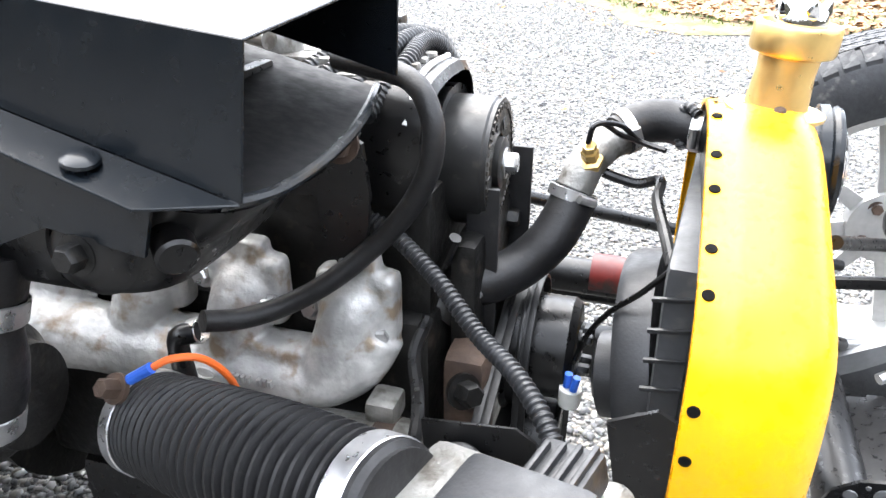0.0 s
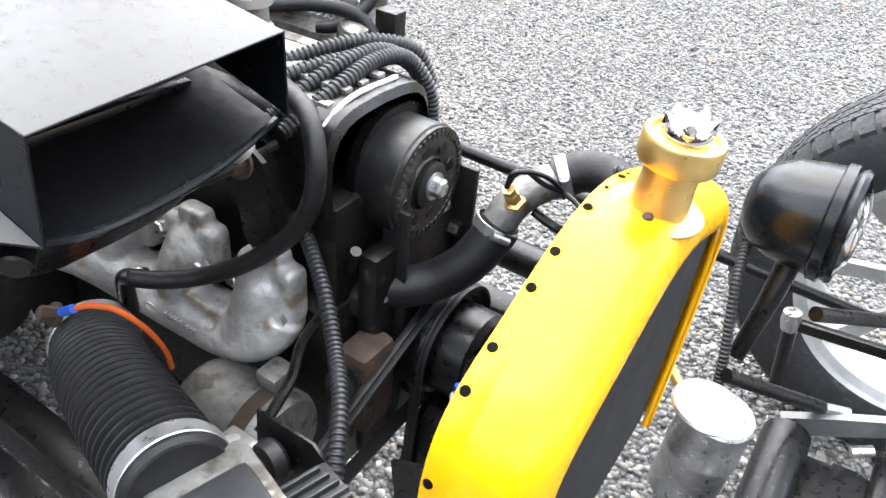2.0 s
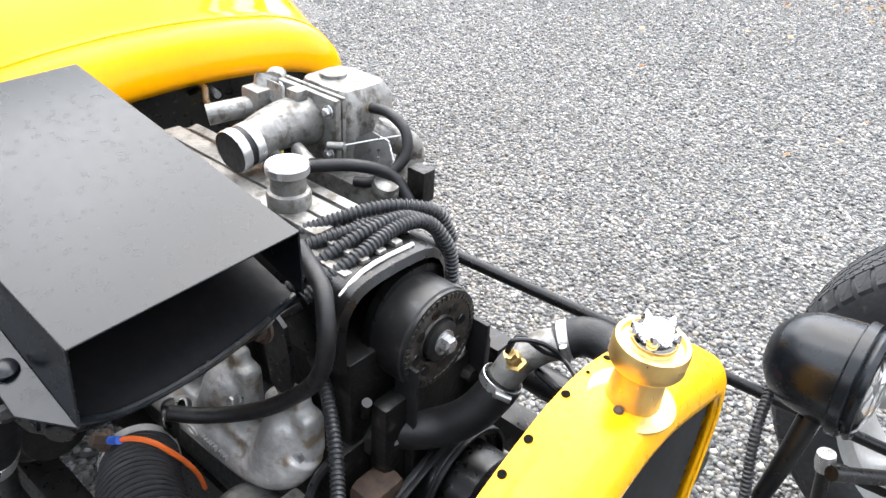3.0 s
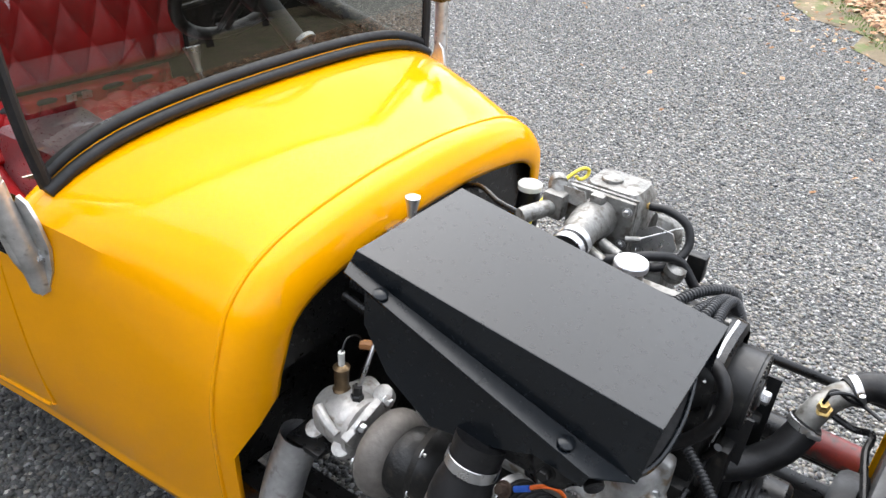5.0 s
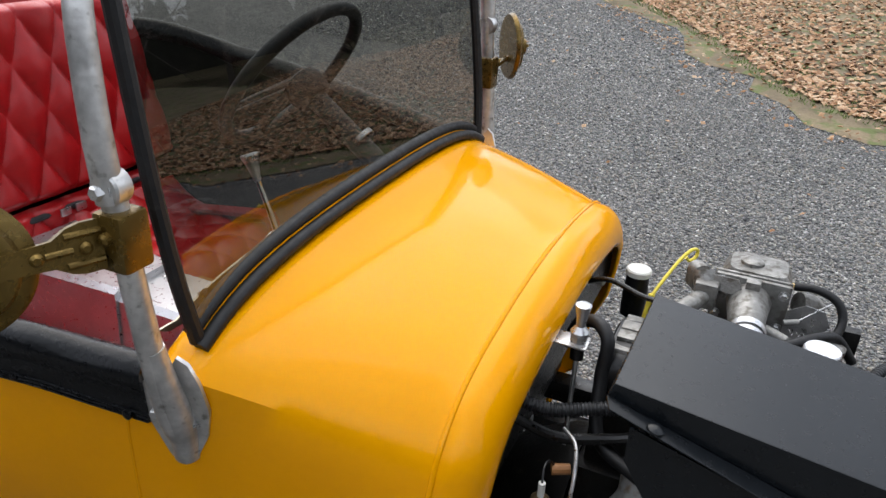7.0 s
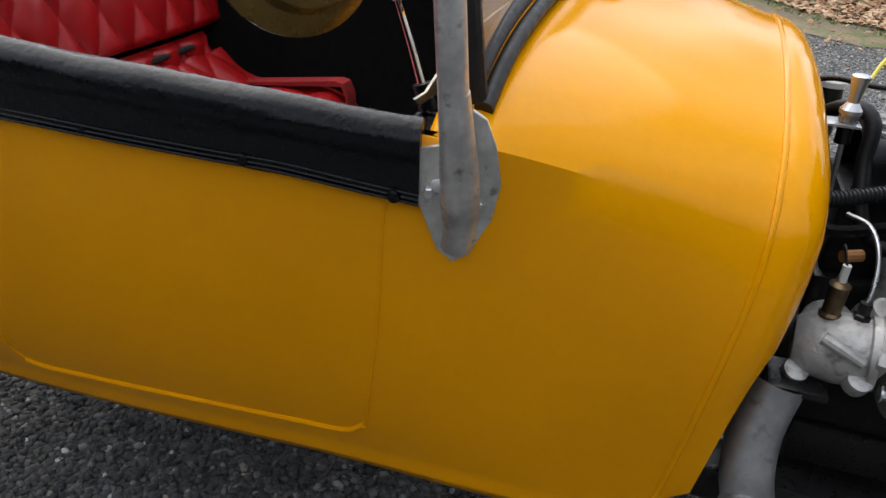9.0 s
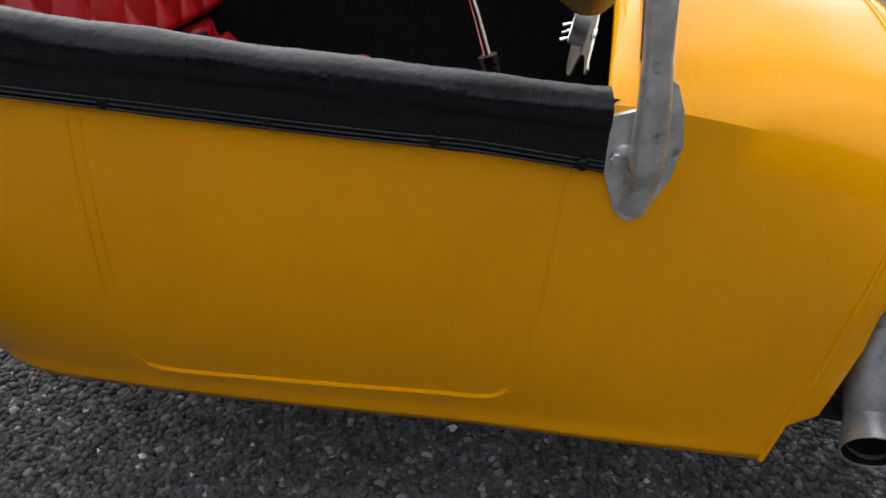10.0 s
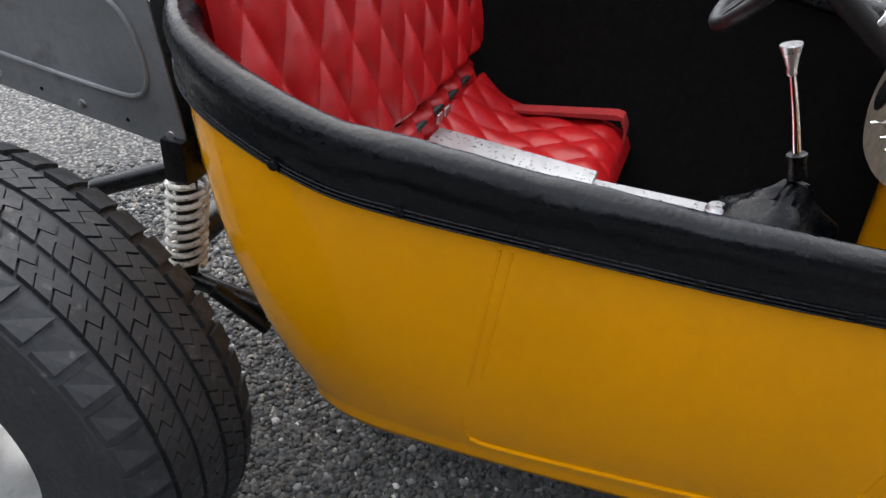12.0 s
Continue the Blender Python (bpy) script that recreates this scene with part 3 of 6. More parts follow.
for a in np.linspace(0.0, math.pi / 2, 11):
    ring_ = []
    for (y, z), (ny, nz) in zip(pb, nrm):
        f = lip_full(z)
        dx = f * (0.006 + 0.060 * math.sin(a)) + (1 - f) * 0.040 * a * min(1.0, max(0.03, (z - 0.385) / 0.02)) / 1.5708
        off = -(f * 0.070 + (1 - f) * 0.004) * (1 - math.cos(a))
        ring_.append(Vector((front_x(z) + dx, y - ny * off, z - nz * off)))
    rows.append(ring_)
rows.append([Vector((p.x - 0.004, p.y + ny * 0.012, p.z + nz * 0.012)) for p, (ny, nz) in zip(rows[-1], nrm)])
loft(rows, bm=body_bm)
bmesh.ops.remove_doubles(body_bm, verts=body_bm.verts[:], dist=0.002)
body = part("body", body_bm, YELLOW, car, "glossy yellow fibreglass tub and cowl")
sol = body.modifiers.new("thickness", "SOLIDIFY")
sol.thickness, sol.offset = 0.005, -1.0

# firewall
poly = [(pb[i][0] * (0.965 - 0.07 * min(1.0, max(0.0, (0.82 - pb[i][1]) / 0.12))), pb[i][1] - 0.02) for i in range(len(pb)) if pb[i][1] > 0.67]
low = [(pb[i][0] * 0.95, pb[i][1]) for i in range(len(pb)) if 0.43 < pb[i][1] < 0.70]
part("lower_firewall", prism(low, (0.285, 0, 0), (0, 1, 0), (0, 0, 1), 0.01), BLACK, car)
part("firewall", prism(poly, (0.366, 0, 0), (0, 1, 0), (0, 0, 1), 0.01), BLACK, car, "black painted firewall")

# rail pad
path = [Vector((*p, 0)) for p in np.vstack([top_r[1:], (top_r * [1, -1])[-2:0:-1]])]
path[0] = path[0].lerp(path[1], 0.1)
path[-1] = path[-1].lerp(path[-2], 0.1)
PAD = [(0.005, -0.083), (0.010, -0.080), (0.011, -0.055), (0.013, -0.03), (0.017, -0.010), (0.017, 0.006), (0.009, 0.022), (-0.006, 0.029), (-0.021, 0.025), (-0.033, 0.011), (-0.037, -0.005), (-0.033, -0.024), (-0.022, -0.036), (-0.010, -0.042), (-0.004, -0.083)]
path = [Vector(p) for p in crv(path, 260)]
ring = [(w, h) for w, h, q in crv([(*p, 0.0) for p in PAD] + [(*PAD[0], 0.0)], 49)[:-1]]
rows, hem = [], ([], [], [])
for i, p in enumerate(path):
    a, b = path[max(0, i - 2)], path[min(len(path) - 1, i + 2)]
    d = (b - a).normalized()
    nn = Vector((d.y, -d.x, 0))
    if nn.dot(p - Vector((-0.5, 0, 0))) < 0:
        nn = -nn
    o = Vector((p.x, p.y, rail_z(p.x)))
    lift = float(np.interp(-p.x, (0.05, 0.2, 0.45, 0.62, 0.8, 1.0), (0.0, 0.011, 0.012, 0.011, 0.006, 0.012)))
    drop = float(np.interp(-p.x, (0.05, 0.5, 1.0), (0.012, 0.006, 0.0)))
    r = []
    for k, (w, h) in enumerate(ring):
        q = Vector((i * 0.9, k * 0.28, 0))
        crease = 0.0016 * abs(noise.noise(q * 0.55)) + 0.0008 * noise.noise(q * 1.3) if h > -0.05 else 0.0
        soft = 0.0022 * noise.noise(Vector((i * 0.12, k * 0.3, 4)))
        c_ = Vector((w + 0.015, h + 0.01, 0)).normalized()
        h += lift * min(1.0, max(0.0, (-0.02 - h) / 0.05)) - drop * min(1.0, max(0.0, (h + 0.03) / 0.05))
        r.append(o + nn * (w + c_.x * (soft - crease)) + Vector((0, 0, h + c_.y * (soft - crease))))
    rows.append(r)
    for line, dz in zip(hem, (-0.0785, -0.073, -0.067)):
        line.append(o + nn * (0.0115 + 0.002 * noise.noise(Vector((i * 0.1, dz * 50, 1)))) + Vector((0, 0, dz + lift)))
pad = part("rail_pad", loft(rows, True, True), VINYL, car, "black vinyl padded rail with snap fasteners", smooth=70)
for line in hem:
    part("hem", sweep(line[::3], 0.0017, 6, 200), VINYL, pad)
for x, y, z in ((-0.072, -0.566, 0.852), (-0.244, -0.601, 0.880), (-0.43, -0.638, 0.899), (-0.614, -0.668, 0.916), (-0.797, -0.690, 0.932), (-0.970, -0.699, 0.962)):
    part("snap", lathe([(0.008, 0), (0.0075, 0.004), (0.004, 0.006)], (x, y + 0.008, z), (0, -1, 0), 16), VINYL, pad)

# door moulding on the side, cowl bead
pts = []
ix = lambda x: int(np.argmin(np.abs(top_r[:22, 0] - x)))
door = [(-0.085, 0.87), (-0.09, 0.82), (-0.101, 0.55), (-0.125, 0.28), (-0.138, 0.19), (-0.165, 0.152), (-0.25, 0.147), (-0.43, 0.143), (-0.60, 0.134), (-0.68, 0.13), (-0.706, 0.145), (-0.716, 0.22), (-0.692, 0.55), (-0.669, 0.86)]


def tub_xy(x, v):
    """The skin's point at length x and height share v."""
    xs = [-tub(k, v).x for k in range(24)]
    i = float(np.interp(-x, xs, np.arange(24)))
    a, b = tub(int(i), v), tub(min(NT - 1, int(i) + 1), v)
    return a.lerp(b, i - int(i))


ridge = [tub_xy(x, v) for x, v in door]
part("door_moulding", sweep(ridge[4:11], 0.0055, 8, 60), YELLOW, body)
for line in (ridge[:6], ridge[9:]):
    part("door_crease", sweep(line, (0.0022, 0.0026), 8, 40), YELLOW, body)
part("door_crease", sweep([tub_xy(x + 0.016, v) for x, v in door[11:]], 0.0020, 8, 30), YELLOW, body)
part("cowl_bead", sweep([cowl(1, i) for i in range(0, len(pb), 2)], 0.0045, 8, 90), YELLOW, body)

# ---- windscreen ----
screen = thing("windscreen", (0, 0, 0.95), "flat windscreen glass in black rubber on aluminium posts", "", parent=car)
base = [(0.002, y, z) for y, z in crv([(-0.49, 0.947), (-0.438, 0.972), (-0.367, 0.993), (-0.275, 1.006), (-0.15, 1.013), (0, 1.015), (0.15, 1.013), (0.275, 1.006), (0.367, 0.993), (0.438, 0.972), (0.49, 0.947)], 41)]
LEANB = 0.13


def back(z):
    """How far the leaning glass has gone back at height z."""
    return -0.002 - LEANB * max(0.0, z - 0.97)


part("rubber_seal", sweep([Vector(p) + Vector((0.004, 0, -0.005)) for p in base], 0.0115, 12, 60), RUBBER, screen)
part("rubber_seal", sweep([Vector(p) + Vector((-0.012, 0, 0.014)) for p in base], 0.0115, 12, 60), RUBBER, screen)
# thin yellow tube stands in for the reflection in the rubber groove
part("seal_strip", sweep([Vector(p) + Vector((-0.0055, 0, 0.003)) for p in base], 0.0040, 8, 60), YELLOW, screen, "thin yellow line between the rubber beads, a reflection in their groove")
outline = [(p[1], p[2] + 0.012) for p in base] + [(0.505, 1.2), (0.5, 1.44), (-0.5, 1.44), (-0.505, 1.2)]
sheet_bm = bmesh.new()
sheet_bm.faces.new([sheet_bm.verts.new((back(z), y, z)) for y, z in outline])
bmesh.ops.triangulate(sheet_bm, faces=sheet_bm.faces[:])
pane = part("pane", sheet_bm, GLASS, screen, "dark reflecting flat glass pane", smooth=0)
pane.visible_shadow = False
for s in (-1, 1):
    part("edge_rubber", sweep([(back(z), y * s, z) for y, z in ((0.486, 0.950), (0.500, 1.05), (0.505, 1.2), (0.5, 1.44))], 0.011, 10, 24), RUBBER, screen)
part("top_rail", block((back(1.44) - 0.009, -0.51, 1.435), (back(1.44) + 0.009, 0.51, 1.452), 0.004), STANCH, screen)


def post(s):
    p = part("post", sweep([(-0.004, 0.531 * s, 0.818), (-0.004, 0.547 * s, 0.862), (-0.006, 0.559 * s, 0.95), (-0.018, 0.565 * s, 1.1), (-0.027, 0.565 * s, 1.205)], (0.017, 0.0155), 20, 24), STANCH, screen, "cast aluminium windscreen post")
    plate = [(-0.05, 0.075), (-0.052, 0.045), (-0.042, 0.01), (-0.02, -0.05), (0.0, -0.066), (0.018, -0.052), (0.042, -0.005), (0.05, 0.04), (0.042, 0.085), (0.03, 0.115), (0.015, 0.125), (-0.01, 0.085)]
    q = prism(plate, (-0.008, 0.528 * s, 0.832), (1, -0.25 * s, 0), (0, 0.06 * s, 1), 0.006 * -s if s > 0 else 0.006, 0.0015)
    part("foot_plate", q, STANCH, p)
    part("foot_flare", sweep([(-0.006, 0.523 * s, 0.785), (0.002, 0.533 * s, 0.83), (0.004, 0.545 * s, 0.88), (-0.001, 0.554 * s, 0.93), (-0.007, 0.560 * s, 0.98)], (0.020, 0.0165), 18, 20), STANCH, p)
    for x, z in ((-0.0364, 0.858), (0.0165, 0.849), (-0.0098, 0.7935)):
        part("bolt", hexhead((x, (0.5325 - 0.25 * (x + 0.008) + 0.06 * (z - 0.832)) * s, z), (0.25, s, 0), 0.0072, 0.008), STEEL, p)
    for x, z in ((-0.026, 0.866), (0.012, 0.86)):
        part("weld_blob", lathe([(0.011, 0), (0.009, 0.003), (0.003, 0.005)], (x, (0.5325 - 0.25 * (x + 0.008) + 0.06 * (z - 0.832)) * s, z), (0.25, s, 0.2), 12), STANCH, p)
    part("upper_arm", sweep([(-0.026, 0.568 * s, 1.18), (-0.032, 0.568 * s, 1.25), (-0.040, 0.562 * s, 1.32), (-0.050, 0.550 * s, 1.40), (-0.062, 0.525 * s, 1.45)], (0.0175, 0.015), 16, 24), STANCH, p, "cast aluminium hinge arm")
    part("arm_eye", lathe([(0.021, -0.012), (0.0225, -0.006), (0.0225, 0.010), (0.020, 0.013)], (-0.0265, 0.564 * s, 1.196), (0, s, 0), 28), STANCH, p)
    part("pivot_bolt", hexhead((-0.0265, 0.576 * s, 1.196), (0, s, 0), 0.0095, 0.012), STEEL, p)


post(-1)
post(1)


def mirror(s, turned=False):
    m = thing("side_mirror", (0, 0.58 * s, 1.14), "round gold-painted side mirror clamped to the windscreen post", "mirror")
    c = Vector((-0.088, 0.722 * s, 1.137))
    ax = Vector((0.86, 0.45 * s, 0.16)).normalized()
    if turned:
        c, ax = Vector((0.012, 0.645 * s, 1.185)), Vector((0.80, 0.60, 0.0)).normalized()
    R = 0.080
    part("disc", lathe([(R - 0.004, -0.012), (R, -0.006), (R, -0.002), (R - 0.006, 0.002), (0.063, 0.005), (0.058, 0.013), (0.048, 0.016), (0.036, 0.015), (0.030, 0.019), (0.02, 0.022), (0.001, 0.022)], c, ax, 48), GOLD, m)
    hub = c + ax * 0.022
    tip = Vector((-0.036, 0.598 * s, 1.132))
    along = (tip - hub)
    far = along.length
    along.normalize()
    up = ax.cross(along).normalized()
    if up.z < 0:
        up = -up
    flat = [(-0.021, 0.0), (-0.016, 0.014), (0.0, 0.020), (0.02, 0.017), (0.045, 0.013), (0.062, 0.014), (far - 0.045, 0.016), (far - 0.028, 0.026), (far - 0.012, 0.030), (far + 0.012, 0.030)]
    flat = flat + [(x, -y) for x, y in flat[::-1][:-1]]
    out = along.cross(up)
    arm = part("arm", prism(flat, hub + out * (0.002 if out.dot(ax) > 0 else -0.009), along, up, 0.007, 0.002), GOLD, m, "pressed gold-painted arm")
    part("arm_end", lathe([(0.019, 0.0), (0.019, 0.010), (0.012, 0.012), (0.010, 0.004), (0.001, 0.004)], hub, ax, 28), GOLD, m)
    part("pivot_hole", lathe([(0.0055, 0.009), (0.0055, 0.0125), (0.001, 0.0126)], hub, ax, 14), BLACK, m)
    for k in (0.2, 0.56, 0.95):
        part("rivet", lathe([(0.008, 0), (0.0075, 0.007), (0.004, 0.011)], hub.lerp(tip, k) + ax * 0.006, ax, 16), GOLD, m)
    for k in (-0.017, 0.017):
        part("rib", sweep([tip - along * 0.03 + up * k + ax * 0.006, tip + along * 0.012 + up * k + ax * 0.006], 0.0055, 10), GOLD, m)
    part("rib", sweep([hub.lerp(tip, 0.62) + ax * 0.006, hub.lerp(tip, 0.84) + ax * 0.006], 0.0055, 10), GOLD, m)
    part("clamp", block((-0.041, 0.565 * s - 0.023, 1.094), (0.003, 0.565 * s + 0.023, 1.168), 0.007), GOLD, m)
    part("clamp_bolt", lathe([(0.008, 0), (0.008, 0.008), (0.004, 0.011)], (-0.018, 0.587 * s, 1.140), (0, s, 0), 14), GOLD, m)


mirror(-1)
mirror(1, True)

# ---- cockpit ----
trim_cols = []
for i in range(0, NT, 2):
    c = []
    for v in (1.0, 0.7, 0.4, 0.15, 0.02):
        p = tub(i, v)
        c.append(Vector((p.x * 0.985 - (0.01 if i < 4 else 0), p.y * 0.965, p.z)))
    trim_cols.append(c)
trim_cols += [[Vector((p.x, -p.y, p.z)) for p in c] for c in trim_cols[-2::-1]]
part("side_trim", loft(trim_cols), CARPET, car, "black carpeted cockpit lining")
part("cockpit_floor", block((-1.05, -0.43, 0.365), (0.27, 0.43, 0.38), 0.002), CARPET, car)
part("front_bulkhead", prism([(y * 0.95, z - 0.03) for y, z in pb if z > 0.42], (0.27, 0, 0), (0, 1, 0), (0, 0, 1), 0.01), CARPET, car)
tun = part("tunnel_cover", prism([(-0.10, 0.37), (-0.085, 0.644), (-0.07, 0.655), (0.09, 0.655), (0.105, 0.644), (0.12, 0.37)], (-1.05, 0, 0), (0, 1, 0), (0, 0, 1), 0.40, 0.004), SHEETALU, car, "brushed aluminium transmission tunnel cover")
for v in tun.data.vertices:
    if v.co.x < -0.9:
        v.co.y += 0.06 if v.co.y > 0 else -0.02
part("tunnel_front", prism([(-0.095, 0.37), (-0.08, 0.624), (-0.065, 0.637), (0.085, 0.637), (0.10, 0.624), (0.115, 0.37)], (-0.65, 0, 0), (0, 1, 0), (0, 0, 1), 0.28, 0.004), SHEETALU, tun)
for x in (-0.67, -0.63):
    for y in (-0.05, 0.05):
        part("rivet", lathe([(0.006, 0), (0.005, 0.002), (0.002, 0.003)], (x, y, 0.654 if x < -0.65 else 0.636), (0, 0, 1), 12), STEEL, tun)
CARPETGREY = mat("grey_carpet", (0.13, 0.128, 0.122), 0.95, 0, 0.3, 60, 0.6, 400)
part("floor_carpet", block((-0.37, -0.4, 0.38), (0.28, 0.42, 0.40), 0.006), CARPETGREY, car)
part("floor_carpet", block((-0.60, 0.125, 0.38), (-0.372, 0.40, 0.40), 0.006), CARPETGREY, car)


def quilt(u0, u1, v0, v1, place, nu, nv, wide=0.125, tall=0.23, deep=0.02):
    """A diamond-quilted cushion face: place(u, v) gives a point and its normal."""
    rows = []
    for v in np.linspace(v0, v1, nv):
        r = []
        for u in np.linspace(u0, u1, nu):
            a, b = math.pi * (u / wide + v / tall), math.pi * (u / wide - v / tall)
            k = (abs(math.sin(a)) * abs(math.sin(b))) ** 0.5
            edge = min(1, (u - u0) / 0.02, (u1 - u) / 0.02, (v - v0) / 0.02, (v1 - v) / 0.02)
            p, nn = place(u, v)
            r.append(p + nn * (deep * (k + 0.06 * noise.noise(Vector((u * 30, v * 30, 2)))) * (0.4 + 0.6 * edge) - 0.02 * (1 - edge) ** 2))
        rows.append(r)
    return loft(rows)


STRAPB = mat("black_webbing", (0.008, 0.008, 0.009), 0.6, 0, 0.2, 30, 0.4, 500)
bench = thing("bench_seat", (-1.05, 0, 0.42), "red diamond-quilted leather bench seat in the cockpit", "seat")


def back_at(u, v):
    return Vector((-1.045 - 0.20 * v - 0.05 * abs(u) ** 2, u * (1 - 0.12 * v), 0.60 + v)), Vector((1, 0, 0.2)).normalized()


def cushion_at(cy, drop):
    def at(u, v):
        return Vector((-1.03 + v, cy + u, 0.615 - drop + 0.10 * max(0.0, 1 - v / 0.17) ** 1.5 + 0.055 * v - 0.9 * max(0, v - 0.37) ** 2 * 8 - 0.25 * abs(u) ** 2.5)), Vector((0, 0, 1))
    return at


part("backrest", quilt(-0.56, 0.60, 0.13, 0.62, back_at, 240, 120, 0.125, 0.235), RED, bench)
part("back_lower", quilt(-0.49, 0.52, -0.06, 0.115, lambda u, v: (back_at(u, v)[0] + Vector((-0.012, 0, 0)), Vector((1, 0, 0.2)).normalized()), 200, 30, 0.11, 0.2), RED, bench)
rows = []
for v in np.linspace(0.12, 0.625, 8):
    rows.append([back_at(u, v)[0] + Vector(d) for u, d in ((-0.565, (-0.03, 0, 0)), (-0.575, (-0.05, 0, 0)), (-0.5, (-0.10, 0, 0)), (0.55, (-0.10, 0, 0)), (0.615, (-0.05, 0, 0)), (0.605, (-0.03, 0, 0)))])
part("back_shell", loft(rows, True, True), RED, bench)
part("belt", sweep([(-1.085, -0.50, 0.688), (-1.07, -0.1, 0.69), (-1.068, 0.2, 0.69), (-1.075, 0.45, 0.692)], 0.009, 8, 20), STRAPB, bench, "black lap belt lying in the seat fold")
for y in (0.12, 0.17):
    part("buckle", block((-1.044, y - 0.016, 0.682), (-1.038, y + 0.016, 0.704), 0.002), STEEL, bench)
for cy, w, drop in ((-0.31, 0.2, 0.10), (0.347, 0.203, 0.0)):
    part("cushion", quilt(-w, w, 0.0, 0.46, cushion_at(cy, drop), 80, 90, 0.12, 0.16, 0.013), RED, bench)
    part("cushion_base", block((-0.97, cy - w + (0.05 if cy < 0 else 0.01), 0.42), (-0.60, cy + w - (0.05 if cy > 0 else 0.01), 0.605 - drop), 0.02), RED, bench)
part("lap_strap", prism([(-1.0, 0.0), (-0.62, 0.055), (-0.60, 0.05), (-0.585, 0.02), (-0.585, -0.04), (-0.59, -0.04), (-0.592, 0.015), (-0.605, 0.042), (-1.0, -0.006)], (0, 0.52, 0.625), (1, 0, 0), (0, 0, 1), 0.05, 0.001), STRAP, bench, "loose red seat flap")
part("tag", block((-0.62, 0.14, 0.60), (-0.55, 0.19, 0.612), 0.004, pose(0, 0, 0, 0, 15, 25).to_3x3()), TAN, bench, "tan leather tag")
for ob in bench.children:
    if ob.name.startswith(("cushion", "lap_strap", "tag")):
        ob.location += Vector((-0.05, 0.0, -0.04))

# gear lever
lever = thing("gear_lever", (-0.3, 0.058, 0.65), "chrome gear lever with a tapered alloy knob and black boot", "", parent=car)
part("stick", sweep([(-0.272, 0.06, 0.79), (-0.298, 0.058, 0.87), (-0.330, 0.056, 0.958)], (0.0085, 0.0058), 14), CHROME, lever)
part("knob", lathe([(0.008, 0), (0.0095, 0.004), (0.0085, 0.008), (0.0125, 0.03), (0.0195, 0.054), (0.0205, 0.057), (0.0195, 0.059), (0.001, 0.060)], (-0.327, 0.056, 0.946), (-0.3, 0, 0.95), 32), SHEETALU, lever)
part("boot_neck", lathe([(0.019, 0), (0.0175, 0.02), (0.018, 0.044), (0.0195, 0.046), (0.0195, 0.052), (0.012, 0.053)], (-0.258, 0.062, 0.744), (-0.28, 0, 0.95), 24), VINYL, lever)
brows = []
for k, (r, h) in enumerate(((0.125, 0.0), (0.118, 0.012), (0.095, 0.028), (0.072, 0.048), (0.05, 0.062), (0.034, 0.082), (0.021, 0.10))):
    brows.append([Vector((-0.275 + 0.02 * k / 6 + (r + (0.011 * math.sin(5 * a + k) + 0.008 * math.sin(9 * a - 2 * k)) * (0.3 if k in (0, 6) else 1)) * math.cos(a), 0.06 + (r * 0.72 + 0.009 * math.sin(7 * a + 2 * k) * (0.3 if k in (0, 6) else 1)) * math.sin(a), 0.635 + h)) for a in np.linspace(0, 2 * math.pi, 44, endpoint=False)])
part("boot", loft(brows, True, True), VINYL, lever, "crumpled black leather boot", smooth=50)
part("boot_clamp", lathe([(0.024, 0), (0.026, 0.004), (0.02, 0.012)], (-0.385, 0.055, 0.640), (0, 0, 1), 24), STEEL, lever)

# dash: tilted flat panel behind a rolled cowl rim
dash = thing("dashboard", (-0.08, 0, 0.9), "engine-turned metal dash panel with round chrome gauges", "", parent=car)


def dx(z):
    return -0.078 + 0.2 * (z - 0.94)


rim_rows = []
for off_x, inn in ((0.001, 0.002), (-0.012, 0.0), (-0.028, 0.003), (-0.042, 0.009), (-0.051, 0.018), (-0.053, 0.028), (-0.048, 0.036)):
    r = []
    for i in range(len(pa)):
        if pa[i][1] > 0.86:
            y, z = pa[i]
            k = 1 - inn / 0.5
            r.append(Vector((off_x, y * k, z - inn * min(1.0, max(0.0, (z - 0.9) / 0.1)))))
    rim_rows.append(r)
part("cowl_rim", loft(rim_rows), YELLOW, car, "rolled yellow rear rim of the cowl", smooth=60)
half = [(p[1] * 0.955, p[2] - 0.020) for p in base]
under = [tuple(p) for p in crv([(0.462, 0.90, 0), (0.457, 0.84, 0), (0.41, 0.79, 0), (0.30, 0.752, 0), (0.17, 0.752, 0), (0.05, 0.772, 0), (-0.08, 0.812, 0), (-0.17, 0.865, 0), (-0.27, 0.899, 0), (-0.37, 0.921, 0), (-0.459, 0.926, 0)], 50)[:, :2]]
poly = under + [(-0.485, 0.940)] + half[1:-1] + [(0.478, 0.935)]
dash_bm = prism([(y, (z - 0.94) / 0.9806) for y, z in poly], (-0.078, 0, 0.94), (0, 1, 0), (0.2, 0, 1), -0.003)
part("panel", dash_bm, TURNED, dash)


def on_dash(y, z, out=0.0):
    return Vector((dx(z) - out, y, z + 0.2 * out))


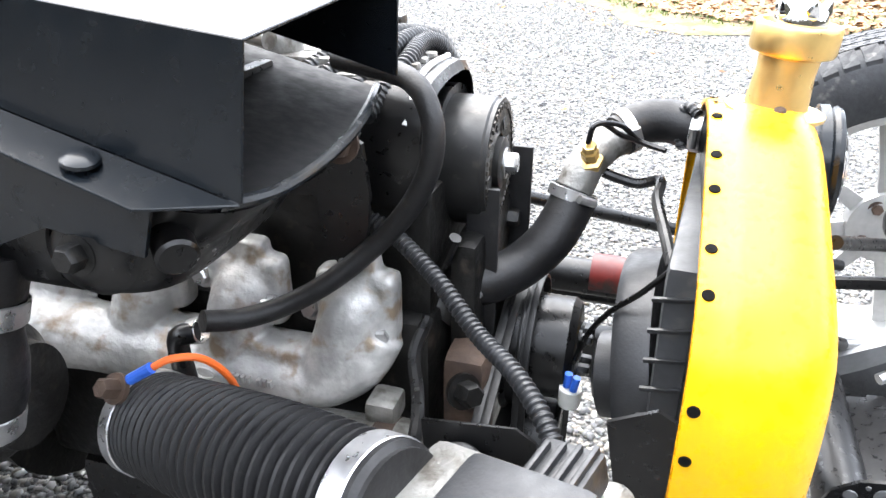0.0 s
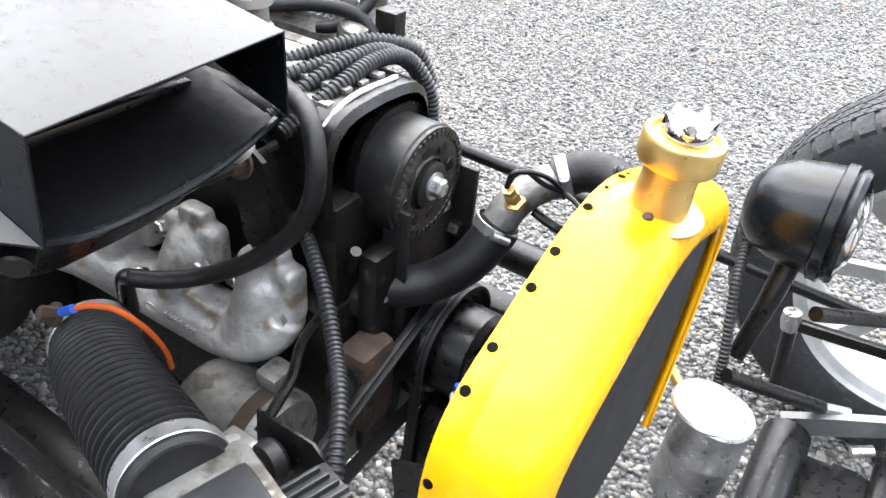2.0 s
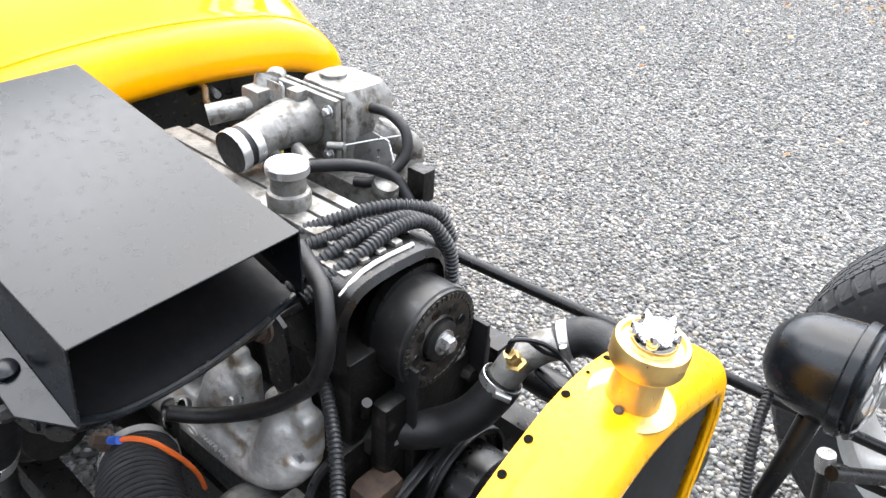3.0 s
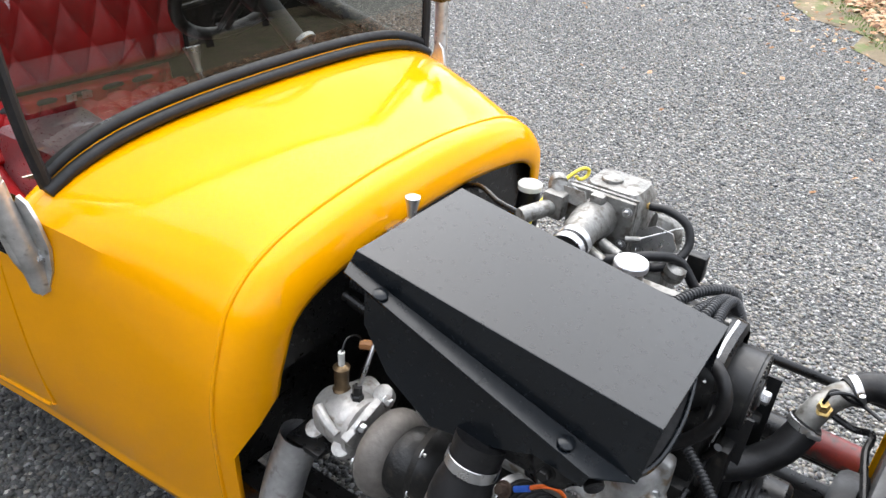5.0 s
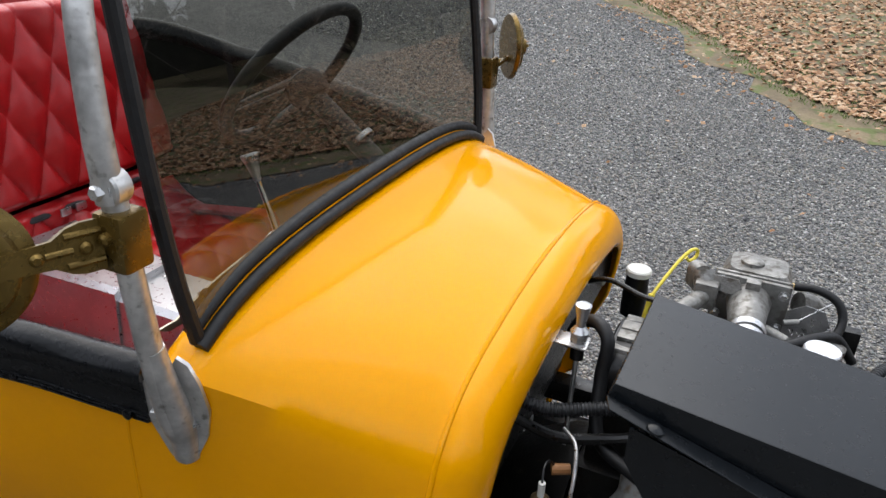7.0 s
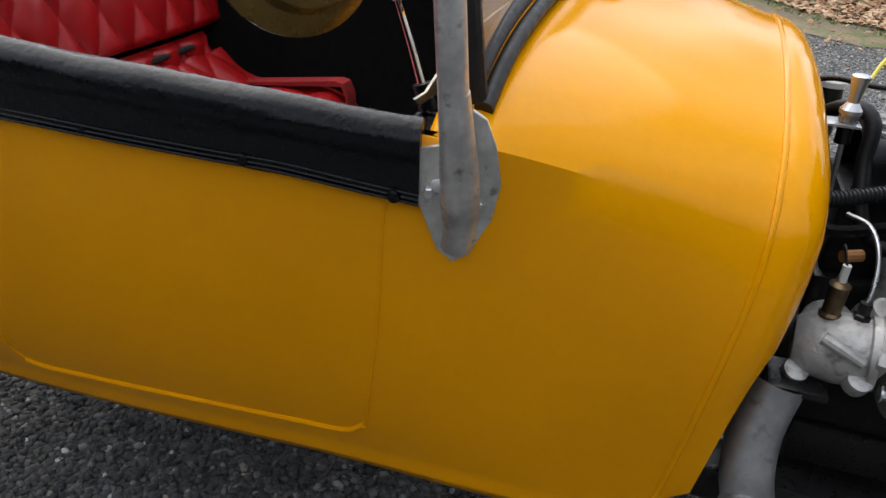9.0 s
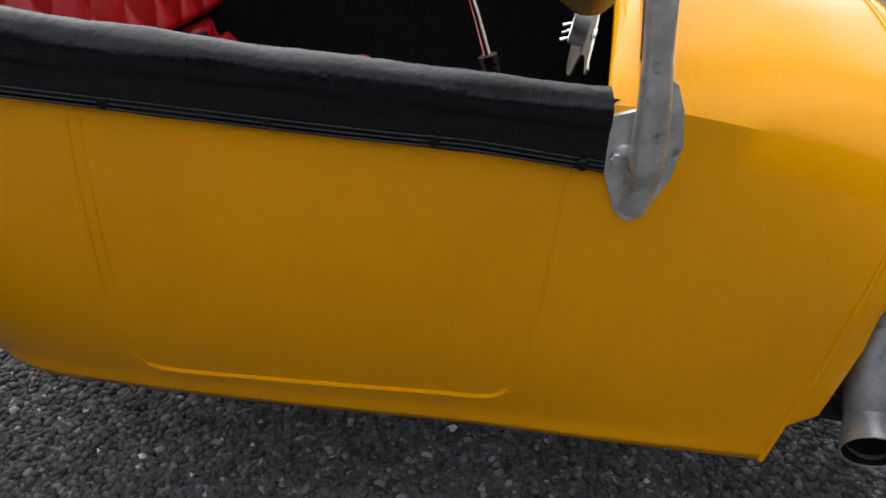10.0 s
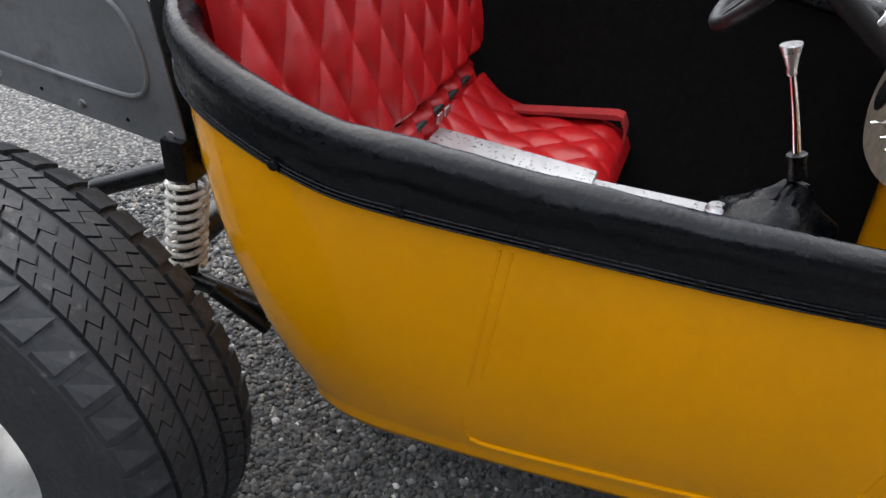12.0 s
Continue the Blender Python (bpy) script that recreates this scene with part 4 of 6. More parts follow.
DN = Vector((-1, 0, 0.2)).normalized()
for y, z, r, h in ((-0.192, 0.932, 0.042, 0.028), (-0.085, 0.942, 0.036, 0.010), (0.03, 0.938, 0.036, 0.010), (0.15, 0.925, 0.036, 0.010), (0.30, 0.90, 0.045, 0.010)):
    g = part("gauge", lathe([(r, 0), (r * 1.02, h * 0.5), (r, h * 0.95), (r * 0.93, h), (r * 0.86, h * 0.8), (r * 0.84, 0.004)], on_dash(y, z), DN, 40, caps=False), SHEETALU if h > 0.02 else CHROME, dash)
    part("dial", lathe([(r * 0.86, 0.002), (r * 0.86, 0.004), (0.001, 0.004)], on_dash(y, z), DN, 32), GAUGE if h > 0.02 else WHITE, g)
    part("needle", block(on_dash(y, z, 0.006) - Vector((0.0006, 0.0012, r * 0.5)), on_dash(y, z, 0.006) + Vector((0.0006, 0.0012, r * 0.1)), 0, Matrix.Rotation(0.8, 3, "X")), ORANGE if h < 0.02 else WHITE, g)
part("horn_button", lathe([(0.04, 0), (0.042, 0.006), (0.03, 0.012), (0.001, 0.013)], on_dash(0.36, 0.85), DN, 28), BLACK, dash)
for y, z in ((0.22, 0.828), (0.11, 0.84), (0.045, 0.842)):
    tg = part("toggle_switch", lathe([(0.009, 0), (0.009, 0.004), (0.006, 0.005), (0.006, 0.014)], on_dash(y, z), DN, 12), STEEL, dash)
    part("lever", sweep([on_dash(y, z, 0.012), on_dash(y, z - 0.003, 0.022), on_dash(y, z - 0.010, 0.034)], (0.0022, 0.0036), 8), CHROME, tg)
for y, z in ((-0.393, 0.958), (-0.149, 0.980), (0.25, 0.972)):
    part("screw", lathe([(0.0095, 0), (0.008, 0.004), (0.001, 0.006)], on_dash(y, z), DN, 16), STEEL, dash)

# steering wheel
sw = thing("steering_wheel", (-0.33, 0.26, 1.1), "black three-spoke steering wheel", "", parent=car)
c, ax = Vector((-0.350, 0.250, 1.120)), Vector((-0.80, 0, 0.60)).normalized()
d, u, w = basis(ax)
ring = [c + ax * 0.02 + (u * math.cos(a) + w * math.sin(a)) * 0.194 for a in np.linspace(0, 2 * math.pi, 49)]
part("grip", sweep(ring, 0.0155, 12, 72), RUBBER, sw)
for a in (0.35, math.pi - 0.35, math.pi / 2):
    e = c + ax * 0.02 + (u * math.cos(a) + w * math.sin(a)) * 0.195
    sd = (e - c).cross(ax).normalized()
    for o in (-0.016, 0.016):
        part("spoke", sweep([c + sd * o, c.lerp(e, 0.5) + sd * o * 0.9, e + sd * o * 0.8], (0.009, 0.007), 8), RUBBER, sw)
part("hub", lathe([(0.036, -0.06), (0.045, -0.05), (0.05, -0.02), (0.046, 0.0), (0.03, 0.008), (0.001, 0.009)], c, ax, 28), RUBBER, sw)
part("column", rod(c - ax * 0.04, c - ax * 0.40, 0.025, 18), RUBBER, sw)
part("column_clamp", lathe([(0.029, 0), (0.031, 0.002), (0.031, 0.012), (0.029, 0.014)], (-0.185, 0.26, 1.005), ax, 24, caps=False), STEEL, sw)

# ---- radiator ----
rad = thing("radiator", (1.24, 0, 0.45), "yellow radiator shell with brass cap and black mesh grille", "radiator")
SH = [(-0.205, 0.42), (-0.225, 0.494), (-0.238, 0.574), (-0.245, 0.654), (-0.241, 0.709), (-0.226, 0.748), (-0.196, 0.774), (-0.15, 0.793), (-0.09, 0.817), (-0.04, 0.832), (0, 0.836)]
RY = -0.027
sh = both(crv(SH, 31)) + [RY, 0]
ns = np.gradient(sh, axis=0)
ns = np.stack([ns[:, 1], -ns[:, 0]], -1)
ns /= np.linalg.norm(ns, axis=1)[:, None]


def shell_at(i, k, o):
    """A point of the shell: i round the arch, k from its rear edge (0) to its front (1), o outwards."""
    y, z = sh[i]
    return Vector((1.192 + 0.092 * k, y - ns[i][0] * o, z - ns[i][1] * o))


prof = [(-0.01, -0.006), (0.0, 0.0), (0.19, 0.0), (0.24, 0.003), (0.30, 0.004), (0.5, 0.005), (0.70, 0.004), (0.80, 0.001), (0.90, -0.006), (0.96, -0.015), (1.0, -0.027), (0.99, -0.036)]
shell = part("shell", loft([[shell_at(i, k, o) for i in range(len(sh))] for k, o in prof]), YELLOW2, rad, "yellow painted pressed radiator shell")
sol = shell.modifiers.new("thickness", "SOLIDIFY")
sol.thickness, sol.offset = 0.002, -1.0


def on_shell(y, z):
    return int(np.argmin(np.hypot(sh[:, 0] - y, sh[:, 1] - z)))


for y, z, r in ((-0.037, 0.834, 0.0045), (-0.01, 0.834, 0.002), (-0.10, 0.812, 0.0045), (-0.132, 0.80, 0.0045), (-0.195, 0.774, 0.0045), (-0.222, 0.761, 0.0045), (-0.265, 0.703, 0.0045), (-0.268, 0.675, 0.0045), (-0.255, 0.58, 0.005), (0.03, 0.832, 0.004), (0.06, 0.825, 0.002)):
    i = on_shell(y, z)
    p, nn = shell_at(i, 0.07, 0.0004), Vector((0, -ns[i][0], -ns[i][1]))
    part("hole", lathe([(r, 0), (r * 0.9, 0.0009)], p, nn, 16), CARPET, shell)
cap = part("cap_base", lathe([(0.041, 0), (0.041, 0.003), (0.036, 0.0045), (0.026, 0.006), (0.0255, 0.01), (0.0235, 0.035), (0.0245, 0.048), (0.033, 0.051), (0.0345, 0.054), (0.0345, 0.072), (0.033, 0.075), (0.029, 0.075), (0.028, 0.071), (0.001, 0.071)], (1.190, -0.008, 0.801), (0.08, 0, 1), 40), BRASS, rad, "brushed brass radiator cap on a stepped collar")
part("screw", lathe([(0.005, 0), (0.005, 0.005), (0.003, 0.007)], (1.191, -0.034, 0.805), (0, -0.5, 0.9), 12), RUST, cap)
part("cap_dome", lathe([(0.021, 0), (0.0215, 0.006), (0.019, 0.014), (0.013, 0.02), (0.001, 0.022)], (1.196, -0.008, 0.872), (0.08, 0, 1), 28), CHROME, cap, "polished chrome ornament")
for a in range(5):
    an = a * 1.2566
    part("claw", lathe([(0.007, 0), (0.006, 0.008), (0.001, 0.016)], (1.196 + 0.014 * math.cos(an), -0.008 + 0.014 * math.sin(an), 0.880), (0.5 * math.cos(an), 0.5 * math.sin(an), 1), 8), CHROME, cap)
# core, frame and mesh grille
inner = [(sh[i][0] - (sh[i][0] - RY) * 0.06, sh[i][1] - 0.016) for i in range(0, len(sh), 2)]
part("core", prism([(y, (z - 0.73)) for y, z in inner], (1.20, 0, 0.73), (0, 1, 0), (0, 0, 1), 0.03), BLACK, rad, "dark radiator core")
gm = bmesh.new()


def inside(y, z):
    k = np.interp(z, crv(SH, 31)[:, 1], crv(SH, 31)[:, 0]) if z < 0.745 else -0.21 * max(0, (0.815 - z) / 0.07)
    return z < 0.795 and abs(y - RY) < -k - 0.03


for s in (-1, 1):
    for c in np.arange(-0.9, 0.9, 0.0105):
        run = []
        for z in np.arange(0.43, 0.815, 0.008):
            y = RY + c + s * (z - 0.6) * 0.5
            if inside(y, z):
                run.append((1.268 + 0.0012 * s, y, z))
            elif len(run) > 1:
                sweep([run[0], run[-1]], 0.0011, 4, 2, gm, caps=False)
                run = []
            else:
                run = []
        if len(run) > 1:
            sweep([run[0], run[-1]], 0.0011, 4, 2, gm, caps=False)
part("mesh_grille", gm, MESHGREY, rad, "black diamond mesh grille", smooth=0)
part("grille_edge", sweep([shell_at(i, 0.93, -0.034) for i in range(0, len(sh), 2)], 0.004, 8, 60), YELLOW2, rad)

for ob in rad.children:
    if not ob.name.startswith("cap_base"):
        slope_up(ob, -0.25)
    else:
        ob.matrix_basis = Matrix.Translation((0.056, -0.001, 0.040))

# fan shroud and fan behind the radiator
before = set(bpy.data.objects)
SHROUD = mat("dusty_grey_plastic", (0.045, 0.047, 0.05), 0.5, 0, 0.25, 14, 0.15, 200, stain=(0.09, 0.088, 0.08), stain_at=0.6)
shroud = part("fan_shroud", block((1.085, -0.15, 0.42), (1.122, 0.13, 0.72), 0.008, pose(0, 0, 0, 0, 10).to_3x3()), SHROUD, rad, "grey plastic electric fan shroud")
for z in np.arange(0.45, 0.70, 0.03):
    part("rib", block((1.055 + 0.18 * (z - 0.45), -0.153, z), (1.10 + 0.18 * (z - 0.45), -0.149, z + 0.004), 0.001), PLASTIC, shroud)
part("fan_ring", lathe([(0.115, 0), (0.12, 0.008), (0.12, 0.035), (0.11, 0.036)], (1.052, RY, 0.54), (1, 0, 0), 40), PLASTIC, rad)
part("fan_motor", lathe([(0.03, 0), (0.045, 0.006), (0.047, 0.05), (0.05, 0.055)], (1.018, -0.045, 0.535), (1, 0, 0), 28), PLASTIC, rad, "black fan motor")
part("side_bracket", prism([(0, 0), (0.055, 0.0), (0.06, 0.10), (0.035, 0.118), (-0.002, 0.105)], (1.08, -0.262, 0.545), (1, 0, 0), (0, 0.1, 1), 0.004, 0.001), BLACK, rad)
plug = part("fan_plug", lathe([(0.011, 0), (0.012, 0.004), (0.012, 0.02), (0.009, 0.022)], (0.991, -0.073, 0.512), (0.2, 0.1, 1), 16), WHITE, rad, "white plastic fan plug")
for k in (0, 1):
    part("crimp", rod((0.992 + 0.008 * k, -0.073 - 0.006 * k, 0.536), (0.996 + 0.010 * k, -0.073 - 0.006 * k, 0.552), 0.0042, 10), BLUE, plug)
    part("wire", sweep([(1.003, -0.075, 0.568), (1.024, -0.085, 0.610), (1.049, -0.090, 0.640), (1.077, -0.095, 0.662), (1.104, -0.090, 0.683)], 0.0028, 8), BLACK, plug)
part("taped_loom", sweep([(1.107, -0.090, 0.689), (1.099, -0.060, 0.701), (1.084, 0.000, 0.714), (1.082, 0.040, 0.717), (1.059, 0.045, 0.712), (1.039, 0.045, 0.719), (1.025, 0.045, 0.726)] , 0.0055, 10), BLACK, rad, "black taped wiring loom")
part("split_loom", sweep([(1.101, 0.070, 0.738), (1.096, 0.080, 0.762), (1.107, 0.080, 0.779), (1.118, 0.070, 0.773)], 0.0058, 10, ridge=0.0012, pitch=0.005), PLASTIC, rad)

for ob in set(bpy.data.objects) - before:
    if ob.parent == rad:
        settle(ob)

# ---- engine ----
eng = thing("engine", (0.72, -0.03, 0.40), "grimy four-cylinder turbo engine with silver exhaust manifold", "engine")
EY = -0.022
sec = [(0.088, 0.755), (0.09, 0.80), (0.085, 0.835), (0.070, 0.855), (0.045, 0.864), (0, 0.867)]
half = crv([(-a, b) for a, b in sec], 12)
ring = both(half)
rows = [[Vector((x, EY + y * k, 0.755 + (z - 0.755) * k)) for y, z in ring] for x, k in ((0.475, 0.9), (0.48, 0.98), (0.50, 1.0), (0.945, 1.0), (0.958, 0.98), (0.963, 0.9))]
vc = part("valve_cover", loft(rows, caps=False), BLACK, eng, "black valve cover with bare ribs")
for y in (-0.049, -0.017, 0.016, 0.047):
    part("rib", block((0.485, EY + y - 0.0145, 0.85), (0.86, EY + y + 0.0145, 0.864 if abs(y) > 0.04 else 0.871), 0.003, pose(0, 0, 0, (-10 if y < 0 else 10) if abs(y) > 0.04 else 0).to_3x3()), ALU, vc)
for y in (-0.052, -0.026, 0.0, 0.026):
    part("rib", block((0.868, EY + y - 0.006, 0.85), (0.938, EY + y + 0.006, 0.864 if abs(y) > 0.04 else 0.871), 0.002), ALU, vc)
part("front_stripe", sweep([(0.944, EY - 0.085, 0.83), (0.946, EY - 0.068, 0.853), (0.946, EY - 0.03, 0.867), (0.946, EY + 0.04, 0.866)], 0.0028, 8), WHITEPAINT, vc)
part("cylinder_head", block((0.47, EY - 0.078, 0.635), (0.965, EY + 0.11, 0.765), 0.008), GRIME, eng)
part("cylinder_block", block((0.46, EY - 0.10, 0.36), (0.97, EY + 0.13, 0.64), 0.012), GRIME, eng)
part("sump", block((0.50, EY - 0.11, 0.235), (0.88, EY + 0.11, 0.365), 0.02), BLACK, eng)
part("bell_housing", lathe([(0.17, 0), (0.165, 0.03), (0.12, 0.12), (0.09, 0.15)], (0.455, EY, 0.45), (-1, 0, 0), 28), GRIME, eng)
# filler neck and cap
neck = part("filler_neck", lathe([(0.026, 0), (0.027, 0.05), (0.0275, 0.058), (0.026, 0.062), (0.022, 0.064), (0.0215, 0.09)], (0.782, -0.082, 0.862), (0, 0, 1), 28), ALU, eng)
part("filler_cap", lathe([(0.026, 0), (0.0268, 0.001), (0.0268, 0.010), (0.025, 0.0125), (0.001, 0.0125)], (0.782, -0.082, 0.948), (0, 0, 1), 40), SHEETALU, neck, "knurled alloy oil filler cap")
neck.matrix_basis = Matrix.Translation((0.001, 0.054, -0.034))
part("stub", rod((0.79, -0.085, 0.895), (0.815, -0.095, 0.893), 0.009, 12), ALU, neck)
# cam pulley, timing drive
before = set(bpy.data.objects)
WORN = mat("worn_pulley", (0.016, 0.016, 0.016), 0.38, 0.2, 0.3, 30, 0.1, 200, stain=(0.05, 0.045, 0.04), stain_at=0.6)
WORNFACE = mat("oily_sprocket", (0.045, 0.040, 0.034), 0.42, 0.4, 0.4, 40, 0.3, 200, stain=(0.10, 0.085, 0.07), stain_at=0.58)
pul = part("cam_pulley", lathe([(0.064, -0.062), (0.068, -0.060), (0.068, -0.056), (0.0655, -0.054), (0.0655, -0.006), (0.0635, -0.004), (0.0635, 0.0), (0.056, 0.001), (0.053, -0.004), (0.03, -0.008), (0.026, -0.004), (0.026, 0.004), (0.022, 0.006), (0.001, 0.006)], (0.938, EY, 0.771), (1, 0, 0), 56), WORN, eng, "black cam drive drum with a worn face")
part("sprocket_face", lathe([(0.055, 0), (0.054, 0.0015), (0.05, 0.002), (0.031, -0.003), (0.029, 0.0)], (0.9365, EY, 0.771), (1, 0, 0), 48, caps=False), WORNFACE, pul)
for a in range(8):
    an = a * math.pi / 4 + 0.2
    part("lightening_hole", lathe([(0.0075, 0), (0.007, 0.0012)], (0.9368, EY + 0.041 * math.cos(an), 0.771 + 0.041 * math.sin(an)), (1, 0, 0), 14), BLACK, pul)
for a in range(44):
    an = a * 2 * math.pi / 44
    c_ = Vector((0.934, EY + 0.0575 * math.cos(an), 0.771 + 0.0575 * math.sin(an)))
    part("tooth", block(c_ - Vector((0.004, 0.0019, 0.0032)), c_ + Vector((0.006, 0.0019, 0.0032)), 0, Matrix.Rotation(an + math.pi / 2, 3, "X")), WORNFACE, pul, smooth=0)
part("hub_bolt", hexhead((0.943, EY, 0.771), (1, 0, 0), 0.011, 0.011), STEEL, pul)
part("belt_cover", prism(oval(0.072, 0.085, 28, 0, 0.0, 2.4), (0.876, EY, 0.765), (0, 1, 0), (0, 0, 1), 0.012, 0.003), BLACK, eng)
part("timing_case", block((0.872, EY - 0.10, 0.40), (0.90, EY + 0.10, 0.72), 0.01), GRIME, eng)
for s in (-1, 1):
    part("timing_belt", block((0.893, EY + s * 0.058 - 0.003, 0.44), (0.925, EY + s * 0.058 + 0.003, 0.765), 0.001), RUBBER, eng)
part("idler_bolt", hexhead((0.905, 0.03, 0.683), (1, 0, 0), 0.011, 0.02), GRIME, eng)
part("spark_plug_boot", rod((0.905, -0.115, 0.70), (0.92, -0.125, 0.735), 0.006, 10), BLACK, eng)


def pulley(at, r, wide, label=""):
    prof = [(r * 0.5, -0.002), (r, 0), (r, 0.003), (r * 0.92, 0.006), (r * 0.92, wide - 0.006), (r, wide - 0.003), (r, wide), (r * 0.85, wide + 0.001), (r * 0.8, wide - 0.006), (r * 0.3, wide - 0.008)]
    return part("belt_pulley", lathe(prof, at, (1, 0, 0), 48), BLACK, eng, label)


pump = pulley((0.918, EY + 0.004, 0.552), 0.078, 0.022, "black water pump pulley")
cup = part("pump_cup", lathe([(0.058, 0), (0.058, 0.048), (0.052, 0.056), (0.045, 0.058), (0.02, 0.054), (0.001, 0.054)], (0.936, EY + 0.004, 0.552), (1, 0, 0), 40), BLACK, pump)
for a in range(4):
    an = a * math.pi / 2 + 0.5
    part("nut", hexhead((0.993, EY + 0.004 + 0.024 * math.cos(an), 0.552 + 0.024 * math.sin(an)), (1, 0, 0), 0.007, 0.012), BLACK, cup)
pulley((0.905, EY, 0.40), 0.085, 0.05, "black ribbed crank pulley")
alt_c = Vector((0.80, -0.265, 0.575))
altp = pulley((0.915, -0.262, 0.50), 0.035, 0.022)


def belt(x, w, a, ra, b, rb, name="drive_belt"):
    """A flat belt round two pulleys in the plane x = const."""
    a, b = np.array(a), np.array(b)
    d = b - a
    L = np.hypot(*d)
    base_a = math.atan2(d[1], d[0])
    off = math.acos((ra - rb) / L)
    pts = [a + ra * np.array([math.cos(t), math.sin(t)]) for t in np.linspace(base_a + off, base_a + 2 * math.pi - off, 24)]
    pts += [b + rb * np.array([math.cos(t), math.sin(t)]) for t in np.linspace(base_a - off, base_a + off, 16)]
    rows = []
    for i, p in enumerate(pts):
        q = pts[(i + 1) % len(pts)] - pts[i - 1]
        nn = np.array([q[1], -q[0]]) / np.hypot(*q)
        rows.append([Vector((x, *(p - nn * 0.0))), Vector((x + w, *p)), Vector((x + w, *(p + nn * 0.004))), Vector((x + w * 0.66, *(p + nn * 0.0046))), Vector((x + w * 0.5, *(p + nn * 0.0036))), Vector((x + w * 0.33, *(p + nn * 0.0046))), Vector((x, *(p + nn * 0.004)))])
    rows.append(rows[0])
    return part(name, loft(rows, True), RUBBER, eng, "ribbed black drive belt")


belt(0.921, 0.017, (EY + 0.004, 0.552), 0.073, (-0.262, 0.50), 0.033)
belt(0.921, 0.014, (EY + 0.004, 0.552), 0.074, (EY, 0.40), 0.08, "fan_belt")
# alternator
alt = part("alternator", lathe([(0.03, -0.065), (0.055, -0.06), (0.062, -0.045), (0.062, 0.03), (0.064, 0.032), (0.064, 0.05), (0.058, 0.06), (0.03, 0.066)], (0.83, -0.25, 0.545), (1, 0.05, 0), 40), ALU, eng, "dirty aluminium alternator")
part("band", lathe([(0.0635, 0), (0.0645, 0.003), (0.0645, 0.018), (0.0635, 0.021)], (0.852, -0.249, 0.545), (1, 0.05, 0), 40, caps=False), RUST, alt)
part("lug", block((0.84, -0.235, 0.60), (0.87, -0.20, 0.625), 0.006), ALU, alt)
part("adjuster_arm", sweep([(0.898, -0.160, 0.669), (0.893, -0.190, 0.649), (0.905, -0.220, 0.629), (0.917, -0.250, 0.625), (0.922, -0.280, 0.613)], 0.006, 8), BLACK, eng)
part("housing_nose", block((0.885, -0.16, 0.50), (0.93, -0.10, 0.62), 0.015), RUST, eng)
part("drain_plug", hexhead((0.925, -0.175, 0.60), (0.6, -0.6, 0.3), 0.012, 0.02), GRIME, eng)

for ob in set(bpy.data.objects) - before:
    if ob.parent == eng:
        settle(ob, not ob.name.startswith("adjuster"))

# exhaust manifold: four ports with gaps between them, running into one log
mb = bmesh.new()
for x, w in ((0.905, 0.040), (0.790, 0.040), (0.682, 0.038), (0.580, 0.038)):
    block((x - w, -0.150, 0.628), (x + w, -0.118, 0.700), 0.010, bm=mb)
    sweep([(x, -0.120, 0.672), (x - 0.002, -0.142, 0.662), (x - 0.012, -0.152, 0.625), (x - 0.03, -0.152, 0.590)], (0.032, 0.030), 16, 14, mb)
    block((x - 0.018, -0.146, 0.690), (x + 0.022, -0.120, 0.716), 0.008, bm=mb)
sweep([(0.925, -0.140, 0.640), (0.905, -0.150, 0.605), (0.86, -0.154, 0.580), (0.79, -0.156, 0.578), (0.70, -0.158, 0.582), (0.61, -0.170, 0.595), (0.53, -0.205, 0.612)], (0.028, 0.040), 20, 36, mb)
block((0.66, -0.172, 0.578), (0.90, -0.130, 0.622), 0.012, bm=mb)
mani = part("exhaust_manifold", mb, IRON, eng, "cast exhaust manifold, silver with brown heat stains")
rm = mani.modifiers.new("fuse", "REMESH")
rm.mode, rm.voxel_size, rm.use_smooth_shade = "VOXEL", 0.003, True
sm = mani.modifiers.new("soften", "SMOOTH")
sm.factor, sm.iterations = 0.5, 4
for p, d in (((0.745, -0.142, 0.672), (0, -1, 0.25)), ((0.930, -0.146, 0.640), (0.3, -1, 0.1)), ((0.860, -0.142, 0.655), (0, -1, 0.25)), ((0.82, -0.154, 0.655), (0, -1, 0.4)), ((0.635, -0.142, 0.672), (0, -1, 0.25)), ((0.561, -0.146, 0.650), (0, -1, 0.25)), ((0.70, -0.152, 0.668), (0, -1, 0.25))):
    part("stud_boss", lathe([(0.0145, -0.02), (0.0135, 0.0)], p, d, 16), IRON, mani)
    part("stud_nut", hexhead(p, d, 0.0085, 0.010), STEEL, mani)
for k in range(9):
    if k != 5:
        part("cast_mark", block((0.783 + 0.0058 * k, -0.190, 0.586), (0.787 + 0.0058 * k, -0.1845, 0.594), 0.001), IRON, mani)
part("cast_oval", sweep([(0.762 + 0.010 * math.cos(a), -0.190, 0.590 + 0.006 * math.sin(a)) for a in np.linspace(0, 6.283, 18)], 0.0013, 6, 24), IRON, mani)
before = set(bpy.data.objects)
part("heat_shield_grime", block((0.62, -0.118, 0.73), (0.83, -0.112, 0.79), 0.002), GRIME, eng)
part("engine_bracket", prism([(0.86, 0.853), (0.871, 0.856), (0.884, 0.845), (0.880, 0.80), (0.870, 0.768), (0.857, 0.746), (0.831, 0.737), (0.82, 0.751), (0.829, 0.806), (0.845, 0.841)], (0, -0.175, 0), (1, 0, 0), (0, 0, 1), 0.005, 0.001), BLACK, eng, "black steel bracket")
